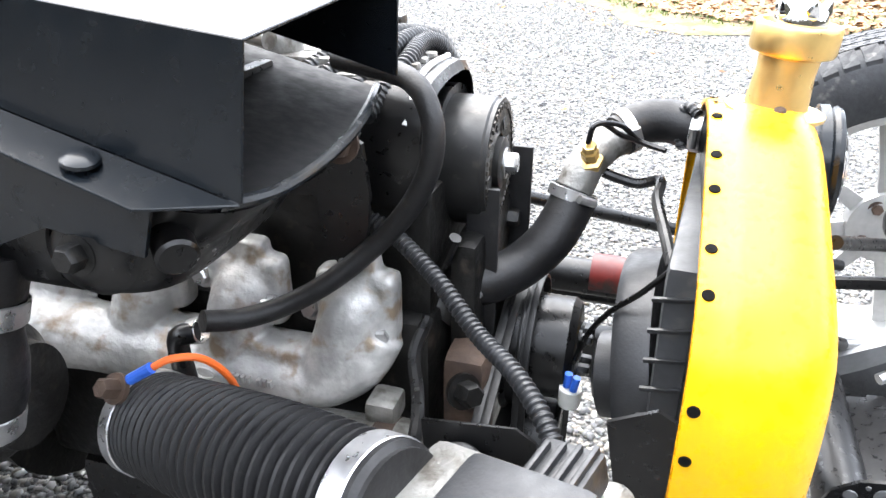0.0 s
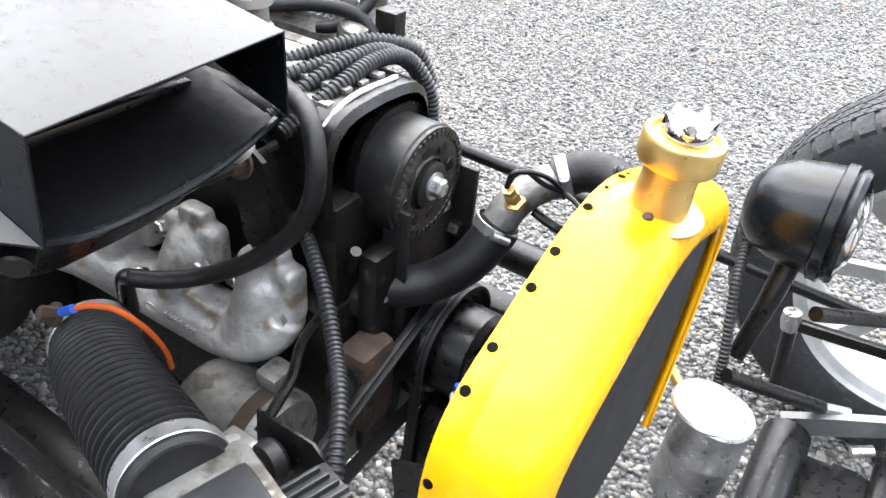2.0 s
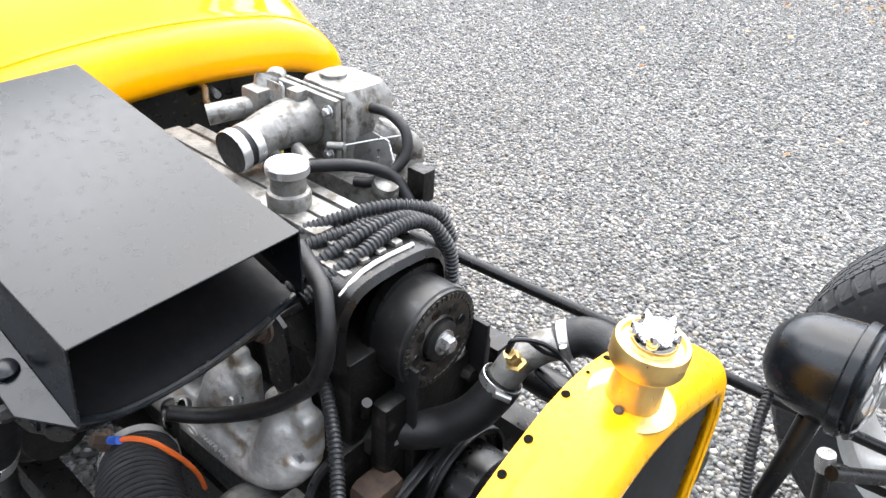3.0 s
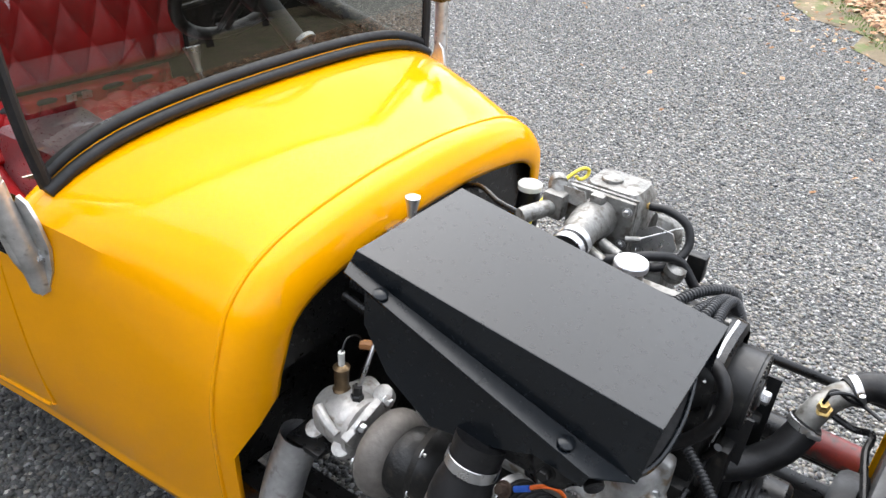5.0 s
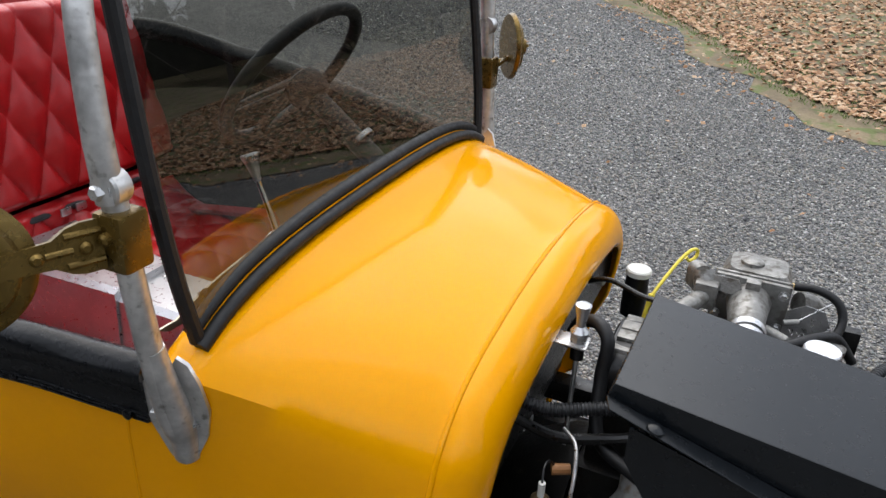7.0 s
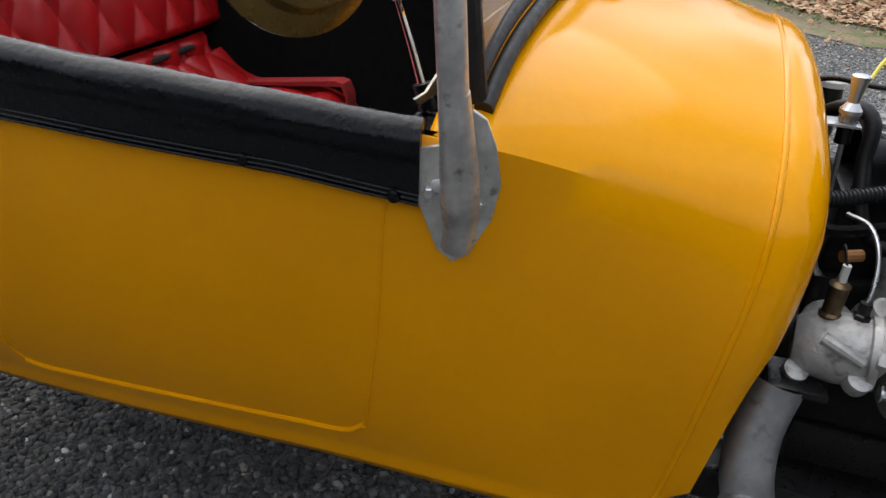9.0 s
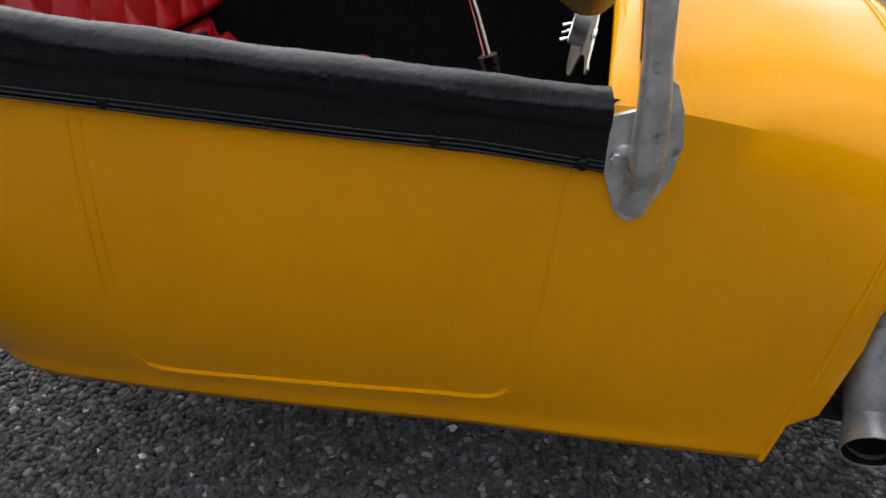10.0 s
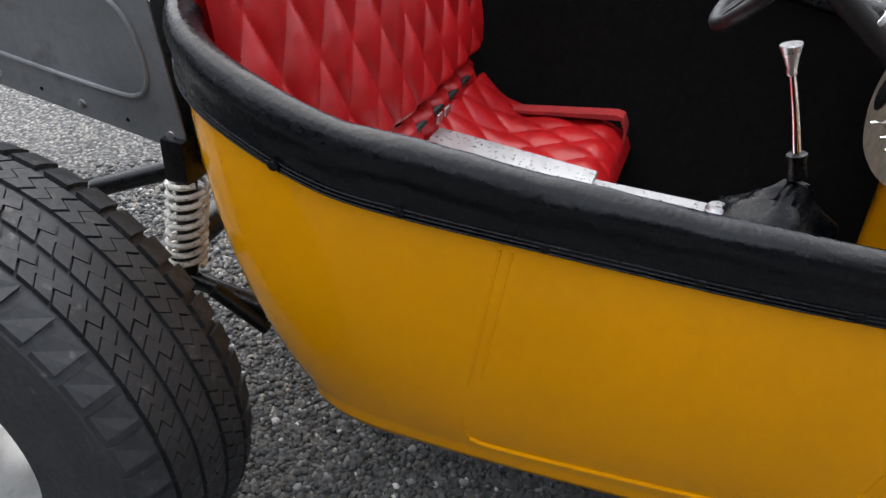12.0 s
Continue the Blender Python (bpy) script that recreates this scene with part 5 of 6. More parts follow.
part("bracket_bolt", hexhead((0.877, -0.198, 0.853), (0.2, -1, 0.2), 0.011, 0.012), RUST, eng)

# rubber hoses
part("heater_hose", sweep([(0.80, -0.075, 0.889)] + [(0.878, -0.100, 0.872), (0.901, -0.115, 0.857), (0.909, -0.125, 0.830), (0.900, -0.130, 0.796), (0.873, -0.133, 0.759), (0.833, -0.140, 0.725), (0.790, -0.165, 0.699), (0.748, -0.188, 0.684), (0.719, -0.220, 0.687), (0.702, -0.250, 0.702)], 0.0105, 16, 60), RUBBER, eng, "thick black rubber heater hose")
for k, (p, d) in enumerate((((0.712, -0.252, 0.703), (1, 0.15, 0.1)),)):
    part("hose_clip", lathe([(0.0112, -0.006), (0.0122, -0.005), (0.0122, 0.005), (0.0112, 0.006)], p, d, 20, caps=False), STEEL, eng)
part("hose_elbow", sweep([(0.715, -0.255, 0.704), (0.700, -0.262, 0.703), (0.696, -0.264, 0.69), (0.696, -0.268, 0.66)], 0.010, 12), BLACK, eng)
part("wiring_conduit", sweep([(0.838, -0.130, 0.764), (0.868, -0.140, 0.748), (0.920, -0.170, 0.717), (0.966, -0.205, 0.685), (1.007, -0.240, 0.675), (1.034, -0.270, 0.664), (1.048, -0.290, 0.652), (1.053, -0.305, 0.636)], 0.0083, 12, ridge=0.0018, pitch=0.0056), PLASTIC, eng, "black corrugated wiring conduit")
top = [((0.845, -0.13, 0.845), (0.86, -0.06, 0.878), (0.855, 0.01, 0.885), (0.86, 0.06, 0.872), (0.875, 0.085, 0.83), (0.88, 0.09, 0.78)),
       ((0.815, -0.14, 0.838), (0.84, -0.06, 0.885), (0.85, 0.02, 0.893), (0.862, 0.07, 0.865), (0.865, 0.095, 0.82)),
       ((0.79, -0.10, 0.875), (0.82, -0.04, 0.889), (0.845, 0.04, 0.885), (0.85, 0.09, 0.85), (0.85, 0.1, 0.80)),
       ((0.76, -0.09, 0.872), (0.79, -0.03, 0.889), (0.82, 0.03, 0.896), (0.855, 0.08, 0.882), (0.868, 0.10, 0.84))]
for p in top:
    part("wiring_conduit", sweep(p, 0.0095, 12, ridge=0.002, pitch=0.006), PLASTIC, eng, "black corrugated wiring conduit")
for p in (((0.845, -0.13, 0.845), (0.82, -0.175, 0.82), (0.78, -0.19, 0.80)), ((0.815, -0.14, 0.838), (0.79, -0.18, 0.815), (0.75, -0.185, 0.79))):
    part("wiring_loom", sweep(p, 0.006, 10), BLACK, eng)
# coolant hoses
low = part("coolant_hose", sweep([(0.904, -0.080, 0.659), (0.924, -0.065, 0.656), (0.950, -0.040, 0.660), (0.977, -0.018, 0.678), (0.994, 0.002, 0.701), (1.002, 0.014, 0.717)], 0.0238, 22, 36), RUBBER, eng, "thick black rubber coolant hose")
part("thermostat_housing", sweep([(0.875, -0.09, 0.64), (0.905, -0.075, 0.66)], (0.032, 0.022), 18, 4), GRIME, eng)


def clip(p, d, r):
    c = part("hose_clip", lathe([(r, -0.006), (r + 0.0012, -0.0055), (r + 0.0012, 0.0055), (r, 0.006)], p, d, 32, caps=False), STEEL, eng, "worm-drive hose clip")
    dd, u, w = basis(d)
    part("worm_screw", rod(Vector(p) + u * (r + 0.004) - w * 0.010, Vector(p) + u * (r + 0.004) + w * 0.010, 0.0045, 10), STEEL, c)


clip((0.906, -0.072, 0.664), (0.6, 0.35, 0.2), 0.0242)
clip((0.998, 0.012, 0.716), (0.35, 0.35, 0.8), 0.0242)
tee = part("coolant_tee", sweep([(1.0, 0.015, 0.72), (1.012, 0.03, 0.742), (1.03, 0.055, 0.755), (1.045, 0.07, 0.757)], 0.0195, 18, 12), ALU, eng)
part("sender", lathe([(0.013, 0), (0.013, 0.008), (0.009, 0.010), (0.009, 0.022), (0.007, 0.024), (0.007, 0.032)], (1.018, 0.022, 0.745), (0.15, -0.55, 0.8), 6), BRASS, tee, "brass temperature sender")
for k in range(2):
    part("sender_wire", sweep([(1.022, 0.002, 0.773), (1.03, 0.005 + 0.01 * k, 0.79), (1.05, 0.03, 0.78 - 0.01 * k), (1.065, 0.045, 0.757), (1.09, 0.035, 0.75)], 0.0028, 8), BLACK, tee)
part("coolant_hose", sweep([(1.04, 0.066, 0.757), (1.06, 0.085, 0.764), (1.085, 0.092, 0.762), (1.11, 0.088, 0.755), (1.14, 0.08, 0.748)], 0.0225, 20, 24), RUBBER, eng, "black rubber top radiator hose")
clip((1.046, 0.073, 0.76), (0.8, 0.6, 0.2), 0.0228)
clip((1.118, 0.086, 0.753), (1, -0.2, -0.2), 0.0228)

for ob in set(bpy.data.objects) - before:
    if ob.parent == eng:
        over = ob.name.startswith("wiring") and mid(ob).z > 0.8
        settle(ob, over, 0.91 if ob.name.startswith("heater_hose") else 0.97 if over else 1.0)

# air meter and intake bellows
vam = thing("air_meter", (0.98, -0.36, 0.60), "aluminium air flow meter with grey plastic cover", "air meter")
S_, E_ = Vector((0.694, -0.314, 0.645)), Vector((0.950, -0.377, 0.663))
bel = part("intake_bellows", sweep([S_, S_.lerp(E_, 0.3) + Vector((0, -0.008, 0.012)), S_.lerp(E_, 0.65) + Vector((0, -0.006, 0.012)), E_], (0.046, 0.048), 36, ridge=0.006, pitch=0.0098), RUBBER, vam, "black rubber accordion intake hose")
dirn = (E_ - S_).normalized()
part("band_clamp", lathe([(0.0485, -0.010), (0.0495, -0.009), (0.0495, 0.009), (0.0485, 0.010)], E_ + dirn * 0.004, dirn, 44, caps=False), SHEETALU, bel)
part("band_clamp", lathe([(0.0465, -0.008), (0.0475, -0.007), (0.0475, 0.007), (0.0465, 0.008)], S_ - dirn * 0.004, dirn, 44, caps=False), SHEETALU, bel)
part("inlet", lathe([(0.048, 0), (0.048, 0.01), (0.044, 0.014), (0.044, 0.018)], E_ + dirn * 0.008, dirn, 36), RUBBER, vam)
part("meter_body", block((0.965, -0.425, 0.600), (1.06, -0.332, 0.682), 0.010, pose(0, 0, 0, 0, 0, -14).to_3x3()), ALU, vam)
part("meter_cover", block((1.0, -0.452, 0.655), (1.09, -0.352, 0.694), 0.008, pose(0, 0, 0, 0, 0, -14).to_3x3()), PLASTIC, vam, "grey plastic cover")
part("lug", block((0.93, -0.34, 0.63), (0.97, -0.305, 0.652), 0.005), ALU, vam)
part("lug_bolt", lathe([(0.010, 0), (0.010, 0.003), (0.008, 0.005)], (0.952, -0.322, 0.652), (0, 0, 1), 20), STEEL, vam)
part("mount_plate", prism([(-0.04, -0.05), (0.05, -0.05), (0.05, 0.012), (0.035, 0.022), (-0.04, 0.022)], (0.985, -0.29, 0.64), (1, 0, 0), (0, 0.25, 1), 0.003, 0.001), BLACK, vam)
part("rubber_mount", lathe([(0.018, 0), (0.02, 0.004), (0.018, 0.016), (0.01, 0.018)], (0.98, -0.30, 0.635), (0, -1, 0.2), 24), RUBBER, vam)
part("stand_off", rod((0.98, -0.318, 0.637), (0.985, -0.35, 0.645), 0.009, 14), ALU, vam)
conn = part("connector", block((1.04, -0.345, 0.64), (1.085, -0.30, 0.668), 0.004, pose(0, 0, 0, 0, 0, -14).to_3x3()), PLASTIC, vam, "grey ribbed plug")
for k in range(4):
    part("rib", block((1.043 + 0.011 * k, -0.352, 0.662), (1.047 + 0.011 * k, -0.305, 0.673), 0.001, pose(0, 0, 0, 0, 0, -14).to_3x3()), PLASTIC, conn)
part("disc_cap", lathe([(0.015, 0), (0.015, 0.006), (0.012, 0.008)], (1.09, -0.31, 0.625), (0.3, -0.2, 1), 24), ALU, vam)

for ob in vam.children:
    settle(ob)

# turbo
PIPESTEEL = mat("dull_exhaust_steel", (0.40, 0.40, 0.40), 0.42, 0.8, 0.2, 18.0, 0.2, 160, stain=(0.2, 0.18, 0.16), stain_at=0.6)
CASTING = mat("pale_cast_housing", (0.46, 0.45, 0.43), 0.5, 0.55, 0.25, 20.0, 0.7, 150, stain=(0.20, 0.17, 0.14), stain_at=0.58)
turbo = part("turbine_housing", lathe([(0.016, -0.088), (0.034, -0.084), (0.045, -0.066), (0.049, -0.035), (0.048, -0.01), (0.044, 0.004), (0.050, 0.006), (0.050, 0.016), (0.04, 0.018)], (0.505, -0.320, 0.638), (1, -0.12, 0.12), 32), CASTING, eng, "grey cast turbine housing")
part("inlet_neck", sweep([(0.47, -0.25, 0.63), (0.46, -0.29, 0.635), (0.455, -0.33, 0.64)], 0.036, 16), CASTING, turbo)
part("flange_plate", block((0.510, -0.362, 0.600), (0.526, -0.280, 0.682), 0.005, pose(0, 0, 0, 30, 8, -4).to_3x3()), CASTING, turbo)
part("volute", sweep([(0.570, -0.325 + 0.042 * math.cos(a), 0.626 + 0.042 * math.sin(a)) for a in np.linspace(-0.6, 5.2, 22)], (0.028, 0.034), 16, 60), mat("brown_grey_casting", (0.17, 0.155, 0.14), 0.6, 0.3, 0.25, 20.0, 0.5, 150), turbo, "brownish grey cast compressor volute")
part("housing_rib", sweep([(0.445, -0.357, 0.668), (0.47, -0.366, 0.660), (0.495, -0.368, 0.648)], (0.009, 0.007), 10), CASTING, turbo)
for y, z in ((-0.352, 0.672), (-0.290, 0.682), (-0.362, 0.607)):
    part("flange_bolt", hexhead((0.527, y, z), (1, 0, 0), 0.008, 0.010), STEEL, turbo)
part("compressor_back", lathe([(0.056, 0), (0.058, 0.01), (0.058, 0.03), (0.05, 0.045)], (0.60, -0.325, 0.632), (1, -0.1, 0), 36), GRIME, turbo)
comp = part("compressor_cover", lathe([(0.062, 0), (0.066, 0.012), (0.060, 0.03), (0.046, 0.045), (0.043, 0.06)], (0.635, -0.325, 0.642), (1, 0.1, 0.02), 40), GRIME, eng, "dull dark cast compressor cover")
for a in range(6):
    an = a * 1.047
    part("cover_bolt", hexhead((0.648, -0.324 + 0.060 * math.cos(an), 0.642 + 0.060 * math.sin(an)), (1, 0.1, 0), 0.006, 0.006), STEEL, comp)
for p in ((0.428, -0.345, 0.600), (0.52, -0.284, 0.684), (0.50, -0.36, 0.615)):
    part("ear", lathe([(0.016, -0.012), (0.017, 0), (0.016, 0.010), (0.010, 0.012)], p, (0.1, -0.5, 0.8), 18), CASTING, turbo)
o2 = part("oxygen_sensor", lathe([(0.014, 0), (0.015, 0.006), (0.012, 0.010), (0.0125, 0.045), (0.014, 0.05), (0.010, 0.053), (0.005, 0.055), (0.005, 0.075), (0.003, 0.078)], (0.454, -0.312, 0.675), (0.0, 0.0, 1), 20), mat("burnt_bronze", (0.16, 0.11, 0.06), 0.4, 0.8, 0.3, 40), eng, "bronze oxygen sensor")
part("tip", rod((0.454, -0.312, 0.730), (0.454, -0.312, 0.754), 0.0055, 12), WHITE, o2)
part("lead", sweep([(0.454, -0.312, 0.752), (0.45, -0.295, 0.768), (0.452, -0.275, 0.765), (0.458, -0.264, 0.75)], 0.002, 6), BLACK, o2)
part("lead_plug", rod((0.455, -0.268, 0.745), (0.480, -0.256, 0.746), 0.0085, 10), TAN, o2)
part("oil_feed_pipe", sweep([(0.490, -0.314, 0.70), (0.494, -0.305, 0.725), (0.492, -0.28, 0.765), (0.480, -0.245, 0.785), (0.455, -0.22, 0.787)], 0.0033, 10), STEEL, eng, "bent steel oil feed pipe")
part("oil_fitting", lathe([(0.011, 0), (0.011, 0.012), (0.008, 0.014), (0.008, 0.03)], (0.490, -0.315, 0.678), (0, 0, 1), 6), BLACK, eng)
BOREBLACK = mat("matt_bore_black", (0.006, 0.0055, 0.005), 0.9, 0, 0.3, 30, spec=0.1)
PIPE = [(0.397, -0.383, 0.520), (0.399, -0.408, 0.460), (0.411, -0.425, 0.411), (0.402, -0.460, 0.414)]
dp = part("downpipe", sweep([(0.410, -0.362, 0.592)] + PIPE, 0.036, 28, 26, caps=False), PIPESTEEL, eng, "grey steel exhaust downpipe with an open end")
aim = Vector((-0.08, -1.0, -0.30))
part("outlet", lathe([(0.0345, -0.03), (0.038, -0.012), (0.0415, 0.004), (0.0435, 0.024), (0.0415, 0.025), (0.039, 0.004), (0.033, -0.02)], PIPE[3], aim, 36, caps=False), PIPESTEEL, dp)
# matt black cone closes the bore
part("bore", lathe([(0.0398, 0.0225), (0.0378, 0.004), (0.0322, -0.02), (0.001, -0.05)], PIPE[3], aim, 28, caps=False), BOREBLACK, dp, "black inside of the open pipe")
part("pipe_flange", block((0.395, -0.385, 0.585), (0.47, -0.31, 0.597), 0.006), BLACK, dp)
part("weld_ring", lathe([(0.0338, -0.004), (0.0358, 0), (0.0338, 0.004)], PIPE[1], Vector(PIPE[2]) - Vector(PIPE[0]), 28, caps=False), RUST, dp)

# intercooler and scoop
FLOORBLACK = mat("dull_black_paint", (0.004, 0.004, 0.0045), 0.6, 0, 0.3, 14.0, 0.1, 180, spec=0.2)
ic = thing("scoop_box", (0.74, -0.27, 0.79), "satin black sheet-metal air scoop over an intercooler", "air scoop")
A_, B_, C_, D_ = Vector((0.538, -0.374, 0.999)), Vector((0.543, -0.144, 1.009)), Vector((0.959, -0.153, 0.959)), Vector((0.960, -0.372, 0.949))
Al, Bl, Cl, Dl = Vector((0.532, -0.379, 0.983)), Vector((0.538, -0.141, 0.990)), Vector((0.954, -0.147, 0.882)), Vector((0.949, -0.374, 0.864))


def sheet(name, pts, parent, thick=0.0022, label=""):
    b = bmesh.new()
    b.faces.new([b.verts.new(p) for p in pts])
    nn = (pts[1] - pts[0]).cross(pts[2] - pts[0]).normalized() * thick
    r = bmesh.ops.extrude_face_region(b, geom=b.faces[:])
    for v in r["geom"]:
        if isinstance(v, bmesh.types.BMVert):
            v.co -= nn
    bmesh.ops.bevel(b, geom=b.edges[:], offset=0.0006, segments=1, affect="EDGES")
    return part(name, b, BLACKMET, parent, label)


sheet("top_panel", [A_, D_, C_, B_], ic)
sheet("side_panel", [Al, Dl, D_, A_], ic)
sheet("side_panel", [B_, C_, Cl, Bl], ic)
sheet("rear_panel", [Bl, Al, A_, B_], ic)
fl = sheet("rivet_flange", [Al + Vector((0, 0, 0)), Al + Vector((0.008, -0.020, -0.004)), Vector((0.905, -0.404, 0.868)), Dl], ic)
for p in ((0.595, -0.392, 0.9655), (0.867, -0.390, 0.8855)):
    part("rivet", lathe([(0.0105, 0), (0.0100, 0.002), (0.006, 0.0045), (0.002, 0.005)], p, (0.22, -0.15, 0.95), 22), BLACKMET, fl)
lip = [(0.935, -0.374, 0.862), (0.950, -0.345, 0.860), (0.956, -0.30, 0.861), (0.954, -0.24, 0.864), (0.946, -0.19, 0.868), (0.936, -0.147, 0.872)]
floor_rows = []
for k in (0.0, 0.25, 0.5, 0.75, 1.0):
    floor_rows.append([Vector(p).lerp(Vector((0.54, -0.376 + (p[1] + 0.374) * 1.03, 0.968)), k) for p in crv(lip, 14)])
part("scoop_floor", loft(floor_rows), FLOORBLACK, ic)
part("floor_lip", sweep(lip, 0.004, 8), BLACKMET, ic)
for k in range(5):
    a = 0.86 - 0.035 * k
    part("core_fin", block((a - 0.012, -0.355, 0.884 + 0.009 * k), (a, -0.17, 0.894 + 0.009 * k), 0.003), BLACK, ic)


def rrect(x0, x1, y0, y1, z, n=32, tilt=0.0):
    return [Vector(((x0 + x1) / 2 + a, (y0 + y1) / 2 + b, z + tilt * a)) for a, b in oval((x1 - x0) / 2, (y1 - y0) / 2, n, power=5)]


ic_body = part("intercooler_tank", loft([rrect(0.555, 0.925, -0.40, -0.16, 0.915, tilt=-0.20), rrect(0.575, 0.91, -0.404, -0.17, 0.89, tilt=-0.15), rrect(0.60, 0.892, -0.406, -0.20, 0.862, tilt=-0.06), rrect(0.635, 0.88, -0.402, -0.22, 0.835), rrect(0.645, 0.872, -0.396, -0.23, 0.826)], True, True), BLACK, ic, "black cast intercooler tank")
part("tank_plate", prism([(0.566, 0.955), (0.566, 0.905), (0.606, 0.842), (0.681, 0.795), (0.775, 0.818), (0.831, 0.842), (0.894, 0.832), (0.905, 0.866)], (-0.012, -0.410, 0.034), (1, 0, 0), (0, 0, 1), 0.003, 0.001), BLACKMET, ic_body, "flat black sheet funnel side")
part("tank_boss", rod((0.868, -0.375, 0.872), (0.895, -0.402, 0.862), 0.0125, 20, bevel=0.002), BLACK, ic_body)
part("tank_dome", lathe([(0.032, 0), (0.026, 0.008), (0.018, 0.012), (0.016, 0.013)], (0.838, -0.401, 0.863), (0, -1, 0.1), 28), BLACK, ic_body)
part("tank_bolt", hexhead((0.838, -0.412, 0.862), (0, -1, 0.1), 0.0085, 0.011), GRIME, ic_body)
pipe = part("charge_pipe", lathe([(0.036, 0.01), (0.034, -0.02), (0.034, -0.04), (0.039, -0.06), (0.041, -0.085), (0.037, -0.115)], (0.742, -0.405, 0.838), (0.1, 0.35, 1), 32), RUBBER, ic, "black rubber charge hose")
for h in (0.812, 0.742):
    part("band_clamp", lathe([(0.0355 if h > 0.8 else 0.0395, -0.008), (0.0365 if h > 0.8 else 0.0405, -0.007), (0.0365 if h > 0.8 else 0.0405, 0.007), (0.0355 if h > 0.8 else 0.0395, 0.008)], (0.742 - 0.1 * (0.838 - h), -0.405 - 0.35 * (0.838 - h), h), (0.1, 0.35, 1), 36, caps=False), STEEL, pipe)
part("earth_cable", sweep([(0.741, -0.335, 0.723), (0.756, -0.325, 0.727), (0.770, -0.310, 0.719), (0.774, -0.295, 0.695), (0.765, -0.280, 0.661), (0.754, -0.270, 0.628), (0.741, -0.265, 0.597)], 0.0032, 8), ORANGE, eng, "orange earth cable")
part("cable_crimp", sweep([(0.722, -0.340, 0.715), (0.745, -0.335, 0.725)], 0.0048, 10), BLUE, eng)
part("cable_bolt", hexhead([(0.703, -0.340, 0.704)][0], (0, -0.8, 0.6), 0.009, 0.014), RUST, eng)
part("vacuum_stub", rod((0.655, -0.365, 0.665), (0.648, -0.378, 0.672), 0.006, 12), STEEL, eng)
part("vacuum_hose", sweep([(0.66, -0.36, 0.665), (0.668, -0.375, 0.62), (0.66, -0.38, 0.56), (0.63, -0.37, 0.50)], 0.012, 12), RUBBER, eng)

for ob in ic.children:
    if ob.name.startswith(("intercooler_tank", "charge_pipe")):
        ob.matrix_basis = Matrix.Translation((0.012, 0.024, -0.034))
for ob in eng.children:
    if ob.name.startswith(("earth_cable", "cable_")):
        settle(ob)

# intake side: throttle body, plenum and linkage
before = set(bpy.data.objects)
plen = part("plenum", loft([rrect(0.60, 0.745, 0.092, 0.215, 0.80), rrect(0.598, 0.75, 0.09, 0.22, 0.87), rrect(0.602, 0.748, 0.092, 0.22, 0.935), rrect(0.615, 0.735, 0.098, 0.205, 0.958), rrect(0.64, 0.71, 0.12, 0.18, 0.962)], True, True), ALU, eng, "dull cast aluminium intake plenum")
part("plenum_boss", lathe([(0.026, 0), (0.024, 0.01), (0.016, 0.014), (0.001, 0.014)], (0.66, 0.14, 0.958), (0, 0, 1), 24), ALU, plen)
part("runner_box", block((0.62, 0.06, 0.70), (0.84, 0.20, 0.82), 0.02), ALU, plen)
for x in (0.70, 0.80):
    part("runner", sweep([(x, 0.17, 0.78), (x, 0.20, 0.84), (x + 0.0, 0.16, 0.88), (x - 0.03, 0.14, 0.89)], 0.026, 14), ALU, plen)
fp = part("throttle_flange", block((0.592, 0.066, 0.845), (0.748, 0.080, 0.956), 0.006), ALU, plen)
for p in ((0.606, 0.062, 0.942), (0.734, 0.062, 0.935), (0.606, 0.062, 0.86), (0.734, 0.062, 0.858)):
    part("flange_bolt", hexhead(p, (0, -1, 0), 0.008, 0.008), STEEL, fp)
part("flange_plate", block((0.592, 0.0815, 0.845), (0.748, 0.0905, 0.958), 0.005), ALU, plen)
tb = part("throttle_body", sweep([(0.67, 0.066, 0.90), (0.67, 0.02, 0.905), (0.672, -0.02, 0.902), (0.675, -0.06, 0.895)], (0.046, 0.034), 28, 16), ALU, eng, "cast aluminium throttle elbow")
part("coupler", sweep([(0.676, -0.06, 0.895), (0.678, -0.10, 0.89)], 0.0355, 28, 4), RUBBER, tb)
for y in (-0.064, -0.092):
    part("band_clamp", lathe([(0.0362, -0.009), (0.0372, -0.008), (0.0372, 0.008), (0.0362, 0.009)], (0.677, y, 0.893 + (y + 0.075) * 0.12), (0.05, -1, -0.13), 36, caps=False), SHEETALU, tb)
part("rib", prism([(-0.06, 0), (0.02, 0), (0.0, 0.035), (-0.06, 0.03)], (0.64, 0.035, 0.925), (1, -0.2, 0), (0, 0.3, 1), 0.006, 0.001), ALU, tb)
part("square_boss", block((0.655, 0.035, 0.935), (0.685, 0.06, 0.962), 0.004), ALU, tb)
bv = part("bypass_valve", block((0.555, 0.012, 0.885), (0.605, 0.05, 0.945), 0.008), ALU, tb)
part("bypass_pipe", sweep([(0.575, 0.02, 0.91), (0.555, -0.02, 0.905), (0.54, -0.05, 0.90)], 0.019, 18), ALU, bv)
part("air_horn", lathe([(0.024, 0), (0.025, 0.02), (0.026, 0.03)], (0.575, 0.05, 0.925), (-0.2, 0.5, 0.7), 24), ALU, bv)
part("valve_plate", prism(oval(0.02, 0.032, 24, power=3), (0.545, 0.103, 0.925), (0.8, 0.6, 0), (0, 0, 1), 0.03, 0.003), ALU, eng)
